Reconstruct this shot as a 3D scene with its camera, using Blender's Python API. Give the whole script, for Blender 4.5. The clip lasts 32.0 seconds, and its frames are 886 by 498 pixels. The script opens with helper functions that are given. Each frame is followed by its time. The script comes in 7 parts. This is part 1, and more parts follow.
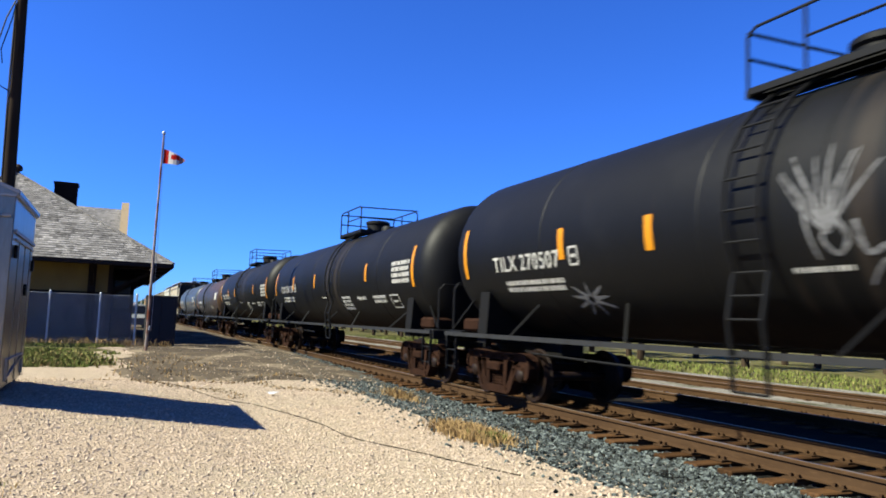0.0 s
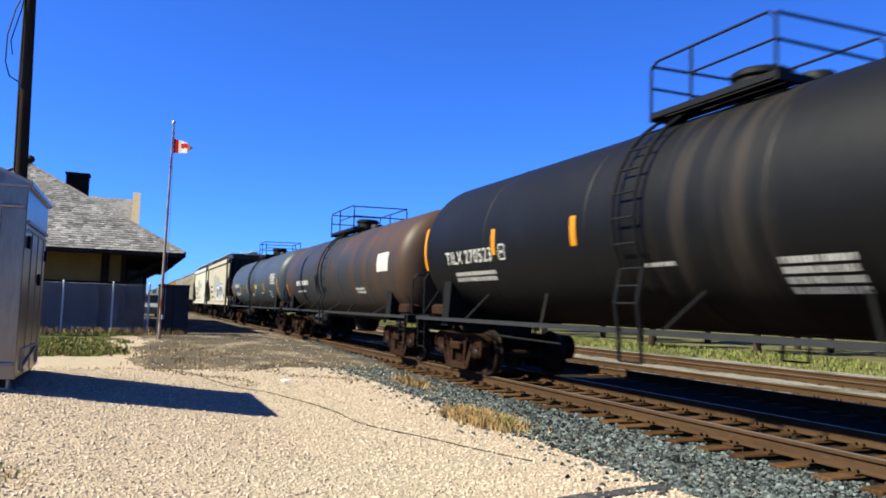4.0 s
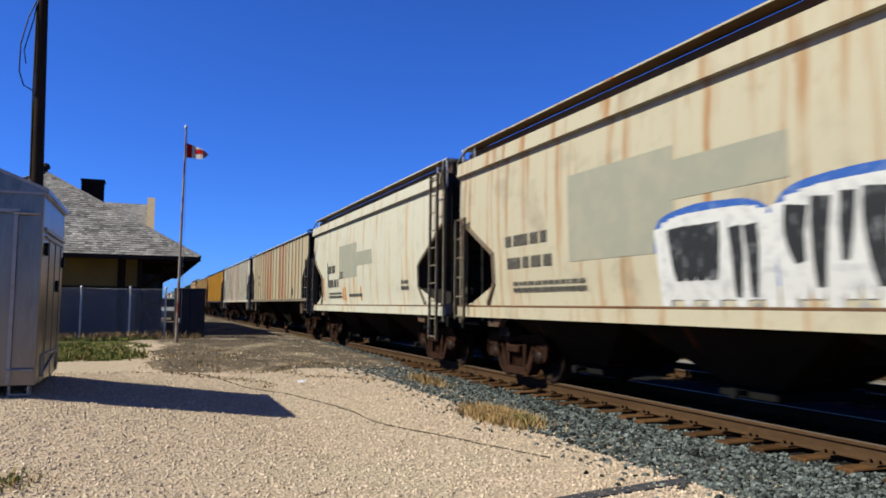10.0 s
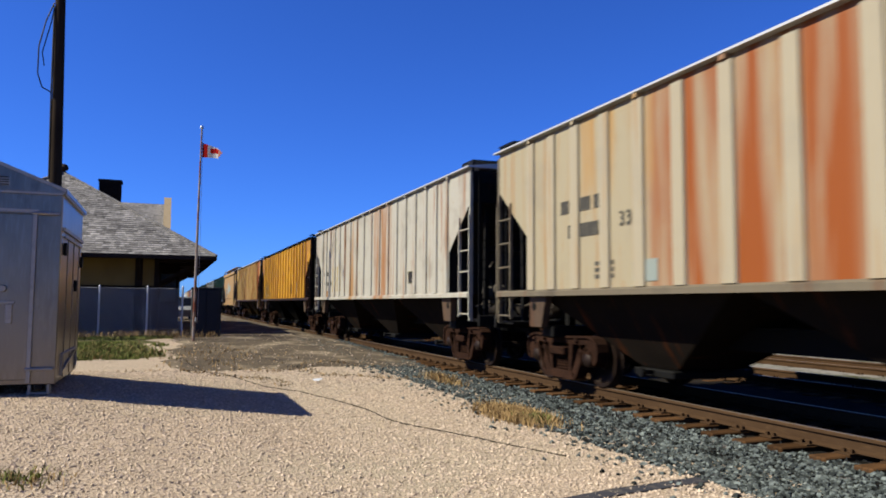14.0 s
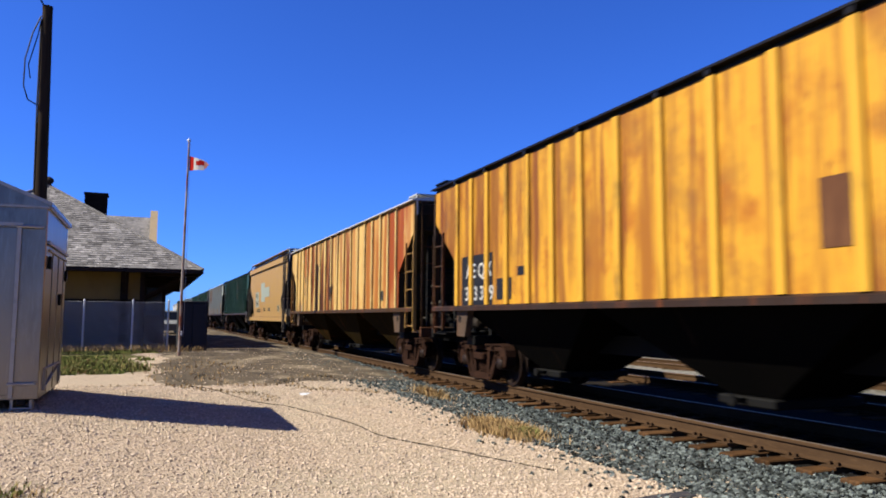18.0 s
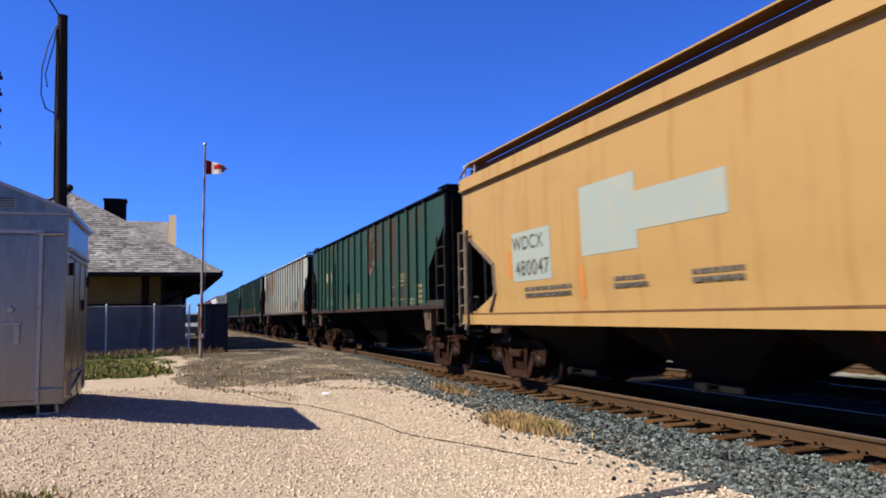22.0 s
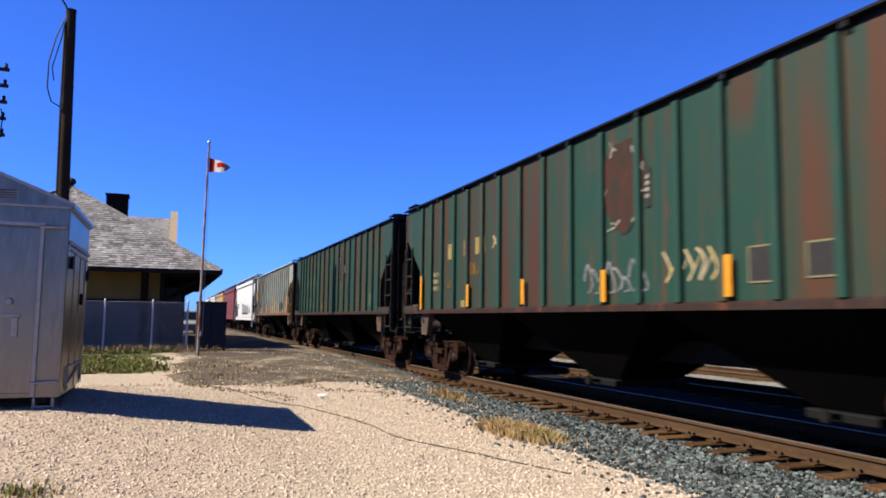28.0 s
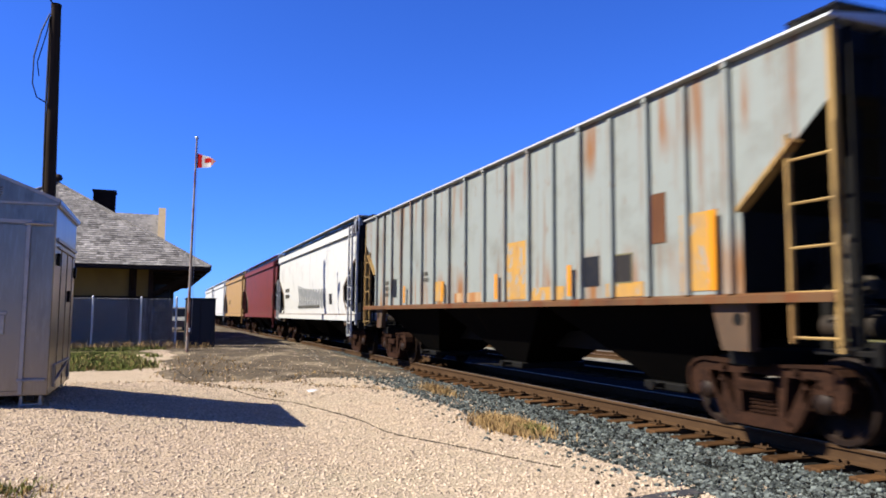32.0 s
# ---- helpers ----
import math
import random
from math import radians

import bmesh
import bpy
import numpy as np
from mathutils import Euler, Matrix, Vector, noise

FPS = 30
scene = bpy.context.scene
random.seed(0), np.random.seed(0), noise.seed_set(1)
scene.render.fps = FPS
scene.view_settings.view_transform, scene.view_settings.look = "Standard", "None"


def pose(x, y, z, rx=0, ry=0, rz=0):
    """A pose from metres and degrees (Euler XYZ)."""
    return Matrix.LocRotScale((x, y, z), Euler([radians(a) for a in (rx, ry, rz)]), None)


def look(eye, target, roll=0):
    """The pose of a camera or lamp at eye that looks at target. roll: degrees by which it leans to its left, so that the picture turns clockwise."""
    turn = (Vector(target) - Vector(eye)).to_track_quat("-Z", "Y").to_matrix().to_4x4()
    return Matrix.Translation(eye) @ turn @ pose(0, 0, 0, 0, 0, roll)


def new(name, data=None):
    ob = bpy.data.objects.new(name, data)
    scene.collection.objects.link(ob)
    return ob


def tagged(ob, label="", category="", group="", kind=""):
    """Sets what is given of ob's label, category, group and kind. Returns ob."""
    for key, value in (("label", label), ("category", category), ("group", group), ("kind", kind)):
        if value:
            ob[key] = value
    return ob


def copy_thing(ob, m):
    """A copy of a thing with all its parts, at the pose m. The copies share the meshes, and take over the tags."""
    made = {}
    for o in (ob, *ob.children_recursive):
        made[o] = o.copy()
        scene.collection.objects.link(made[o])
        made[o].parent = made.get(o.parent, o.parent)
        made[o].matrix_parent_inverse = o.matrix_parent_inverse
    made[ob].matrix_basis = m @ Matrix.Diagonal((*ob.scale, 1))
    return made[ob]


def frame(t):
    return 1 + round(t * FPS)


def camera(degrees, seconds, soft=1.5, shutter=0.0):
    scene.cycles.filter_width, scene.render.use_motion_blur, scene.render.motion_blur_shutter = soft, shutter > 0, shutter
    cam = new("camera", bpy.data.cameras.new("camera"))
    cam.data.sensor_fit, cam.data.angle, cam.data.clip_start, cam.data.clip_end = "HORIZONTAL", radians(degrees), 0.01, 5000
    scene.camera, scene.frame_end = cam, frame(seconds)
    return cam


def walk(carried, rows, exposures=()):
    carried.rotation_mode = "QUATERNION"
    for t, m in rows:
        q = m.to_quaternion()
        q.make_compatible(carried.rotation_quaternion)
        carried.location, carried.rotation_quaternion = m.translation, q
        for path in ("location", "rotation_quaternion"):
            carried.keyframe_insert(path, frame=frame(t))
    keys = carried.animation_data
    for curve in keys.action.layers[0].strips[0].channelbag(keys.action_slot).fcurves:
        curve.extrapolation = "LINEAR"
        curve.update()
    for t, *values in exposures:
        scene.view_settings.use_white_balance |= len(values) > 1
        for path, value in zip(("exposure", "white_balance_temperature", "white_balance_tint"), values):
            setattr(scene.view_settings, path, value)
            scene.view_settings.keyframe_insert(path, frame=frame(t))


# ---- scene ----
import functools

LENS = 62.0
cam = camera(LENS, 32.0, soft=1.8, shutter=0.35)
EYE = (0.0, 0.0, 1.585)
# seconds, tilt, lean, turn in degrees: a hand-held stand that only turns
TURNS = [
    (0, 95.62, -2.08, -23.74), (0.5, 95.83, -1.69, -24.06), (1, 95.98, -1.78, -24.00),
    (1.5, 96.01, -1.80, -23.95), (2, 95.74, -1.59, -23.67), (2.5, 95.32, -1.43, -22.60), (4.5, 94.51, -1.62, -23.05),
    (5, 94.54, -1.28, -22.88), (5.5, 94.66, -1.39, -22.73), (6, 94.90, -1.04, -22.47), (6.5, 95.12, -1.06, -22.38),
    (7, 94.75, -0.94, -22.01), (7.5, 94.64, -0.98, -22.17), (8, 94.62, -0.78, -22.05), (8.5, 94.61, -0.86, -21.95),
    (9, 94.67, -1.00, -21.85), (9.5, 94.59, -0.79, -21.83), (10, 94.42, -0.53, -21.77), (10.5, 94.39, -0.84, -21.55),
    (11, 94.44, -0.83, -21.39), (11.5, 94.51, -0.66, -21.23), (12, 94.35, -0.53, -20.96), (12.5, 94.26, -0.50, -20.84),
    (13, 94.09, -0.62, -20.55), (13.5, 94.25, -0.55, -20.27), (14, 94.29, -0.39, -20.62), (14.5, 94.38, -0.83, -20.31),
    (16.5, 95.38, -0.94, -21.73), (17, 95.45, -1.11, -21.98), (17.5, 95.85, -0.57, -22.19), (18, 95.35, -0.33, -21.56),
    (18.5, 95.14, -0.11, -21.92), (19, 95.73, 0.45, -22.10), (19.5, 95.50, 0.86, -21.71), (20, 95.12, 0.93, -21.09),
    (20.5, 94.87, 0.65, -21.10), (21, 94.70, 0.66, -20.89), (21.5, 94.93, 0.74, -20.45), (22, 95.10, 1.02, -20.12),
    (22.5, 95.05, -0.11, -20.57), (23, 94.67, 0.85, -20.83), (23.5, 94.72, 0.76, -21.18), (24, 94.82, 0.71, -20.89),
    (24.5, 94.91, 0.61, -20.71), (25, 95.10, 0.75, -20.72), (25.5, 94.93, 1.03, -20.70), (27.5, 95.31, -0.60, -20.40),
    (28, 95.49, -0.73, -20.24), (28.5, 95.93, -0.75, -19.94), (29, 95.92, -0.56, -19.57), (29.5, 95.93, -0.28, -20.10),
    (30, 96.01, -1.21, -20.64), (30.5, 95.97, 0.06, -20.59), (31, 95.41, -0.28, -21.08), (31.5, 95.20, -0.90, -21.37),
    (32, 95.12, -0.40, -21.02),
]
# the camera's own brightening and darkening, in stops
LIGHTER = [(0, 0.12), (2, 0.1), (5, 0.2), (7, 0.06), (8.5, 0.05), (9.1, -0.02), (10, -0.42), (11, -0.52), (12, -0.42), (13, -0.44), (14, -0.40), (17, -0.36), (19, 0.0), (20, -0.2), (21, -0.15), (22, -0.12), (23, -0.1), (25, 0.0), (28, 0.02), (30, 0.05), (32, 0.04)]
OPEN_UP = 1.6
# its picture is a little greener in the first third, where a tint of 10 is neutral
walk(cam, [(t, pose(*EYE, a, b, c)) for t, a, b, c in TURNS], [(t, OPEN_UP + e, 6500, min(10, max(0, 0.7 * (t - 6)))) for t, e in LIGHTER])

# ---- light ----
SUN_DIR = Vector((-1.0, 0.09, 0.0)).normalized()
SUN_EL = radians(43.0)
sun_vec = Vector((SUN_DIR.x * math.cos(SUN_EL), SUN_DIR.y * math.cos(SUN_EL), math.sin(SUN_EL)))
sun = new("sun", bpy.data.lights.new("sun", "SUN"))
sun.data.energy, sun.data.angle, sun.data.color = 4.75, radians(0.53), (1.0, 0.925, 0.775)
sun.matrix_world = look(sun_vec * 50, (0, 0, 0))
world = bpy.data.worlds.new("world")
scene.world = world
world.use_nodes = True
wn, wl = world.node_tree.nodes, world.node_tree.links
sky = wn.new("ShaderNodeTexSky")
sky.sky_type, sky.sun_disc, sky.sun_elevation = "NISHITA", False, SUN_EL
sky.sun_rotation = math.atan2(SUN_DIR.x, SUN_DIR.y)
sky.air_density, sky.dust_density, sky.ozone_density, sky.altitude = 0.80, 0.35, 5.0, 300
tint = wn.new("ShaderNodeMix")
tint.data_type, tint.blend_type = "RGBA", "MULTIPLY"
tint.inputs["Factor"].default_value = 1.0
tint.inputs["B"].default_value = (0.315, 0.62, 1.42, 1)
wl.new(sky.outputs[0], tint.inputs["A"])
wl.new(tint.outputs["Result"], wn["Background"].inputs[0])
wn["Background"].inputs[1].default_value = 0.054

# ---- materials ----
MATS = {}
DULL = 0.42  # every base colour is scaled down, against a brighter exposure, to deepen the shade


def worn(c, metal=0.0):
    """A base colour scaled down, dark ones further, for deeper shade; bare metal keeps its own."""
    return tuple(0.6 * DULL * (k / 0.6) ** 1.15 if metal < 0.5 else k for k in c) + (1,)


def mat(name, color, rough=0.7, metal=0.0, grain=(), bump=(), rand=0.0, spec=0.15, zones=()):
    """Base colour varied by noise layers: grain rows (scale xyz, colour, low, high); bump rows (scale, strength, distance)."""
    if name in MATS:
        return MATS[name]
    m = bpy.data.materials.new(name)
    m.use_nodes = True
    nt = m.node_tree
    n, l = nt.nodes, nt.links
    bs = n["Principled BSDF"]
    bs.inputs["Roughness"].default_value, bs.inputs["Metallic"].default_value = rough, metal
    bs.inputs["Specular IOR Level"].default_value = spec if rough < 0.8 else 0.02  # dust and dirt have no gloss
    tc = n.new("ShaderNodeTexCoord")
    rgb = n.new("ShaderNodeRGB")
    rgb.outputs[0].default_value = worn(color, metal)
    col = rgb.outputs[0]
    info = n.new("ShaderNodeObjectInfo")
    for i, (scale, c, lo, hi) in enumerate(grain):
        mp = n.new("ShaderNodeMapping")
        mp.inputs["Scale"].default_value = scale
        mp.inputs["Location"].default_value = (i * 7.3, i * 3.1, i * 1.7)
        l.new(tc.outputs["Object"], mp.inputs[0])
        nz = n.new("ShaderNodeTexNoise")
        nz.inputs["Scale"].default_value, nz.inputs["Detail"].default_value = 1.0, 5.0
        nz.inputs["Roughness"].default_value = 0.62
        l.new(mp.outputs[0], nz.inputs["Vector"])
        rp = n.new("ShaderNodeMapRange")
        rp.inputs["From Min"].default_value, rp.inputs["From Max"].default_value = lo, hi
        l.new(nz.outputs["Fac"], rp.inputs[0])
        mx = n.new("ShaderNodeMix")
        mx.data_type = "RGBA"
        l.new(rp.outputs[0], mx.inputs["Factor"])
        l.new(col, mx.inputs["A"])
        mx.inputs["B"].default_value = worn(c, metal)
        col = mx.outputs["Result"]
    for y0, y1, c, lo, hi, *tall in zones:
        # a stained stretch of the car's length, ragged along its edges
        sep = n.new("ShaderNodeSeparateXYZ")
        l.new(tc.outputs["Object"], sep.inputs[0])
        mp = n.new("ShaderNodeMapping")
        mp.inputs["Scale"].default_value = (0.5, 3.2, 0.22)
        l.new(tc.outputs["Object"], mp.inputs[0])
        nz = n.new("ShaderNodeTexNoise")
        nz.inputs["Scale"].default_value, nz.inputs["Detail"].default_value = 1.0, 4.0
        l.new(mp.outputs[0], nz.inputs["Vector"])
        win = n.new("ShaderNodeMapRange")
        win.interpolation_type = "SMOOTHSTEP"
        win.inputs["From Min"].default_value, win.inputs["From Max"].default_value = (y1 - y0) / 2 + 0.25, (y1 - y0) / 2 - 0.25
        d = n.new("ShaderNodeMath")
        d.operation = "SUBTRACT"
        l.new(sep.outputs[1], d.inputs[0])
        d.inputs[1].default_value = (y0 + y1) / 2
        ab = n.new("ShaderNodeMath")
        ab.operation = "ABSOLUTE"
        l.new(d.outputs[0], ab.inputs[0])
        l.new(ab.outputs[0], win.inputs[0])
        rp = n.new("ShaderNodeMapRange")
        rp.inputs["From Min"].default_value, rp.inputs["From Max"].default_value = lo, hi
        l.new(nz.outputs["Fac"], rp.inputs[0])
        ml = n.new("ShaderNodeMath")
        ml.operation = "MULTIPLY"
        l.new(win.outputs[0], ml.inputs[0])
        l.new(rp.outputs[0], ml.inputs[1])
        if tall:
            hz = n.new("ShaderNodeMapRange")
            hz.interpolation_type = "SMOOTHSTEP"
            hz.inputs["From Min"].default_value, hz.inputs["From Max"].default_value = (tall[1] - tall[0]) / 2 + 0.3, (tall[1] - tall[0]) / 2 - 0.3
            dz = n.new("ShaderNodeMath")
            dz.operation = "SUBTRACT"
            l.new(sep.outputs[2], dz.inputs[0])
            dz.inputs[1].default_value = (tall[0] + tall[1]) / 2
            az = n.new("ShaderNodeMath")
            az.operation = "ABSOLUTE"
            l.new(dz.outputs[0], az.inputs[0])
            l.new(az.outputs[0], hz.inputs[0])
            m2 = n.new("ShaderNodeMath")
            m2.operation = "MULTIPLY"
            l.new(ml.outputs[0], m2.inputs[0])
            l.new(hz.outputs[0], m2.inputs[1])
            ml = m2
        mx = n.new("ShaderNodeMix")
        mx.data_type = "RGBA"
        l.new(ml.outputs[0], mx.inputs["Factor"])
        l.new(col, mx.inputs["A"])
        mx.inputs["B"].default_value = worn(c, metal)
        col = mx.outputs["Result"]
    if rand:
        hs = n.new("ShaderNodeHueSaturation")
        rp = n.new("ShaderNodeMapRange")
        rp.inputs["To Min"].default_value, rp.inputs["To Max"].default_value = 1 - rand, 1 + rand
        geo = n.new("ShaderNodeNewGeometry")
        ad = n.new("ShaderNodeMath")
        ad.operation = "ADD"
        fr = n.new("ShaderNodeMath")
        fr.operation = "FRACT"
        l.new(info.outputs["Random"], ad.inputs[0])
        l.new(geo.outputs["Random Per Island"], ad.inputs[1])
        l.new(ad.outputs[0], fr.inputs[0])
        l.new(fr.outputs[0], rp.inputs[0])
        l.new(rp.outputs[0], hs.inputs["Value"])
        l.new(col, hs.inputs["Color"])
        col = hs.outputs[0]
    l.new(col, bs.inputs["Base Color"])
    last = None
    for scale, strength, dist in bump:
        nz = n.new("ShaderNodeTexNoise")
        nz.inputs["Scale"].default_value, nz.inputs["Detail"].default_value = scale, 4.0
        l.new(tc.outputs["Object"], nz.inputs["Vector"])
        bp = n.new("ShaderNodeBump")
        bp.inputs["Strength"].default_value, bp.inputs["Distance"].default_value = strength, dist
        l.new(nz.outputs["Fac"], bp.inputs["Height"])
        if last:
            l.new(last, bp.inputs["Normal"])
        last = bp.outputs[0]
    if last:
        l.new(last, bs.inputs["Normal"])
    MATS[name] = m
    return m


def paint(name, base, rust=(0.23, 0.075, 0.022), amount=0.3, grime=(0.06, 0.05, 0.045), dirty=0.3, panel=None, rough=0.6, zones=(), blotch=None):
    """Weathered car paint: streaks of rust run down, blotches, a film of grime."""
    g = []
    if panel:
        g.append(((0.3, panel[0], 0.05), panel[1], panel[2], panel[3]))
    if blotch:
        g.append(((1.3, 1.2, 1.0), blotch[0], blotch[1], blotch[2]))
    g += [((0.8, 5.0, 0.3), rust, 0.64 - 0.3 * amount, 0.80 - 0.3 * amount),
          ((1.5, 0.9, 1.1), grime, 0.60 - 0.3 * dirty, 0.95 - 0.3 * dirty),
          ((6, 16, 2.5), rust, 0.70 - 0.2 * amount, 0.80 - 0.2 * amount),
          ((25, 25, 8), grime, 0.6, 1.15)]
    return mat(name, base, rough, 0.0, g, [(30, 0.12, 0.01), (3, 0.15, 0.03)], zones=zones)


# shade under the cars and at their ends is put into this colour
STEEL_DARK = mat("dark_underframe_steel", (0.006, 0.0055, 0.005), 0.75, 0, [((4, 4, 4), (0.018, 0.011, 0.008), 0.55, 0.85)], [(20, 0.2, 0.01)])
TRUCK = mat("rusty_cast_steel", (0.062, 0.034, 0.024), 0.85, 0, [((5, 5, 5), (0.035, 0.022, 0.018), 0.45, 0.75), ((20, 20, 20), (0.17, 0.085, 0.05), 0.55, 0.9)], [(40, 0.3, 0.01)], rand=0.2)
WHEEL = mat("wheel_steel", (0.05, 0.03, 0.022), 0.55, 0.3, [((6, 6, 6), (0.03, 0.022, 0.018), 0.4, 0.7)], [(30, 0.2, 0.005)])
BLACKSTEEL = mat("black_fittings", (0.012, 0.012, 0.013), 0.6, 0, [((6, 6, 6), (0.03, 0.022, 0.016), 0.55, 0.85)])
YELLOW = mat("reflective_yellow", (0.80, 0.36, 0.025), 0.4, 0, [((8, 8, 5), (0.5, 0.25, 0.05), 0.55, 0.85)])
LETTER = mat("white_stencil", (0.68, 0.67, 0.63), 0.7, 0, [((12, 12, 12), (0.35, 0.33, 0.3), 0.5, 0.8)])
RAILSIDE = mat("rusty_rail", (0.135, 0.085, 0.05), 0.8, 0, [((3, 0.6, 3), (0.09, 0.055, 0.033), 0.4, 0.7), ((30, 8, 30), (0.2, 0.125, 0.07), 0.55, 0.85)], [(60, 0.3, 0.004)])
RAILTOP = mat("worn_railhead", (0.22, 0.175, 0.14), 0.5, 0.8, [((20, 2, 20), (0.24, 0.17, 0.12), 0.45, 0.75)])
TIE = mat("creosoted_tie_wood", (0.19, 0.105, 0.05), 0.9, 0, [((1.5, 12, 6), (0.07, 0.045, 0.03), 0.4, 0.7), ((6, 50, 20), (0.20, 0.115, 0.06), 0.55, 0.85)], [(25, 0.5, 0.01)], rand=0.35)
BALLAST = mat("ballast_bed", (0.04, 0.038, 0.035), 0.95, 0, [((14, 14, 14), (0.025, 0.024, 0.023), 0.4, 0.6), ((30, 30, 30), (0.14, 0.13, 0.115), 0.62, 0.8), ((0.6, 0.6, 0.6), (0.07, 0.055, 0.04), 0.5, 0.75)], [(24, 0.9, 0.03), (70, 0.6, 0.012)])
STONE = mat("ballast_stone", (0.205, 0.23, 0.22), 0.8, 0, [((9, 9, 9), (0.07, 0.08, 0.08), 0.4, 0.65), ((12, 12, 12), (0.36, 0.37, 0.35), 0.62, 0.72), ((5, 5, 5), (0.16, 0.11, 0.09), 0.62, 0.75)], [(60, 0.4, 0.006)], rand=0.85)
# darker copy of STONE, with the train's shade put into its colour
SHADESTONE = mat("shaded_ballast_stone", (0.035, 0.035, 0.036), 0.7, 0, [((9, 9, 9), (0.018, 0.018, 0.02), 0.4, 0.65), ((12, 12, 12), (0.12, 0.11, 0.1), 0.64, 0.75)], [(60, 0.4, 0.006)], rand=0.6)
LOT = mat("crushed_limestone", (0.78, 0.632, 0.487), 0.95, 0, [((34, 34, 34), (0.36, 0.27, 0.18), 0.48, 0.66), ((0.35, 0.5, 0.5), (0.66, 0.56, 0.42), 0.45, 0.75), ((60, 60, 60), (0.78, 0.70, 0.57), 0.55, 0.75), ((3, 3, 3), (0.48, 0.40, 0.30), 0.55, 0.8)], [(32, 1.0, 0.035), (80, 0.9, 0.012), (4, 0.4, 0.05)])
CHIP = mat("limestone_chip", (0.81, 0.667, 0.525), 0.9, 0, [((20, 20, 20), (0.66, 0.54, 0.37), 0.5, 0.8)], [(90, 0.3, 0.003)], rand=0.32)
ASPHALT = mat("old_asphalt", (0.185, 0.15, 0.11), 0.95, 0, [((0.9, 0.5, 1), (0.40, 0.33, 0.24), 0.52, 0.64), ((1.6, 1.2, 1), (0.10, 0.085, 0.07), 0.54, 0.66), ((0.5, 5, 1), (0.07, 0.06, 0.05), 0.64, 0.68), ((20, 20, 20), (0.3, 0.27, 0.23), 0.55, 0.8)], [(20, 0.5, 0.02), (2, 0.5, 0.05)])
GRASSG = mat("grass_ground", (0.17, 0.17, 0.07), 0.95, 0, [((1.5, 1.5, 1.5), (0.32, 0.265, 0.15), 0.46, 0.62), ((0.05, 0.05, 0.05), (0.14, 0.14, 0.06), 0.45, 0.65)], [(8, 0.6, 0.08)])
BLADE = mat("green_grass_blades", (0.25, 0.29, 0.09), 0.85, 0, [((2, 2, 2), (0.42, 0.37, 0.17), 0.48, 0.7)], rand=0.35)
DRYWEED = mat("dry_weed_stems", (0.56, 0.39, 0.20), 0.9, 0, [((6, 6, 6), (0.40, 0.31, 0.14), 0.5, 0.75)], rand=0.4)
LEAF = mat("tree_leaves", (0.075, 0.13, 0.03), 0.7, 0, [((0.4, 0.4, 0.4), (0.12, 0.17, 0.04), 0.45, 0.7)], rand=0.45)
BARK = mat("tree_bark", (0.12, 0.09, 0.065), 0.95, 0, [((4, 4, 1), (0.06, 0.045, 0.03), 0.45, 0.7)], [(14, 0.6, 0.03)])
ALU = mat("dull_aluminium", (0.205, 0.178, 0.146), 0.29, 0.93, [((1.2, 1.2, 0.35), (0.115, 0.10, 0.082), 0.45, 0.75), ((14, 14, 2), (0.26, 0.235, 0.2), 0.5, 0.85), ((2.5, 2.5, 0.7), (0.09, 0.075, 0.06), 0.62, 0.78)], [(2.5, 0.1, 0.03), (9, 0.05, 0.01)])
ALUDARK = mat("weathered_aluminium_trim", (0.28, 0.27, 0.25), 0.5, 0.8, [((6, 6, 6), (0.2, 0.19, 0.18), 0.5, 0.8)])
SHINGLE = mat("grey_shingle", (0.42, 0.40, 0.385), 0.9, 0, [((0.9, 0.9, 0.9), (0.31, 0.295, 0.285), 0.42, 0.62), ((4, 4, 4), (0.22, 0.21, 0.205), 0.52, 0.68), ((9, 9, 9), (0.66, 0.63, 0.60), 0.55, 0.72)], [(60, 0.3, 0.01)], rand=0.38)
STUCCO = mat("yellow_stucco", (0.50, 0.36, 0.15), 0.9, 0, [((1, 1, 0.5), (0.42, 0.30, 0.13), 0.45, 0.7)], [(50, 0.3, 0.006)])
DADO = mat("grey_stone_dado", (0.19, 0.175, 0.16), 0.9, 0, [((3, 3, 3), (0.09, 0.095, 0.105), 0.4, 0.7)], [(12, 0.4, 0.02)], rand=0.25)
TRIM = mat("dark_brown_trim", (0.05, 0.03, 0.022), 0.7, 0, [((5, 5, 5), (0.08, 0.05, 0.035), 0.5, 0.8)])
CREAM = mat("cream_barge_trim", (0.62, 0.50, 0.34), 0.8, 0, [((4, 4, 4), (0.5, 0.4, 0.27), 0.5, 0.8)])
CHIMNEY = mat("dark_chimney_brick", (0.055, 0.04, 0.035), 0.9, 0, [((6, 6, 12), (0.1, 0.06, 0.045), 0.5, 0.8)], [(30, 0.4, 0.01)], rand=0.3)
GALV = mat("galvanised_steel", (0.42, 0.43, 0.44), 0.5, 0.6, [((10, 10, 4), (0.32, 0.33, 0.34), 0.5, 0.8)])
POLEWOOD = mat("utility_pole_wood", (0.085, 0.065, 0.05), 0.95, 0, [((12, 12, 0.6), (0.045, 0.035, 0.028), 0.45, 0.7)], [(30, 0.4, 0.01)])
FLAGPOLE = mat("rust_stained_pole", (0.5, 0.42, 0.36), 0.6, 0.2, [((3, 3, 1.5), (0.30, 0.10, 0.05), 0.46, 0.6)])
RED = mat("flag_red", (0.55, 0.03, 0.025), 0.8)
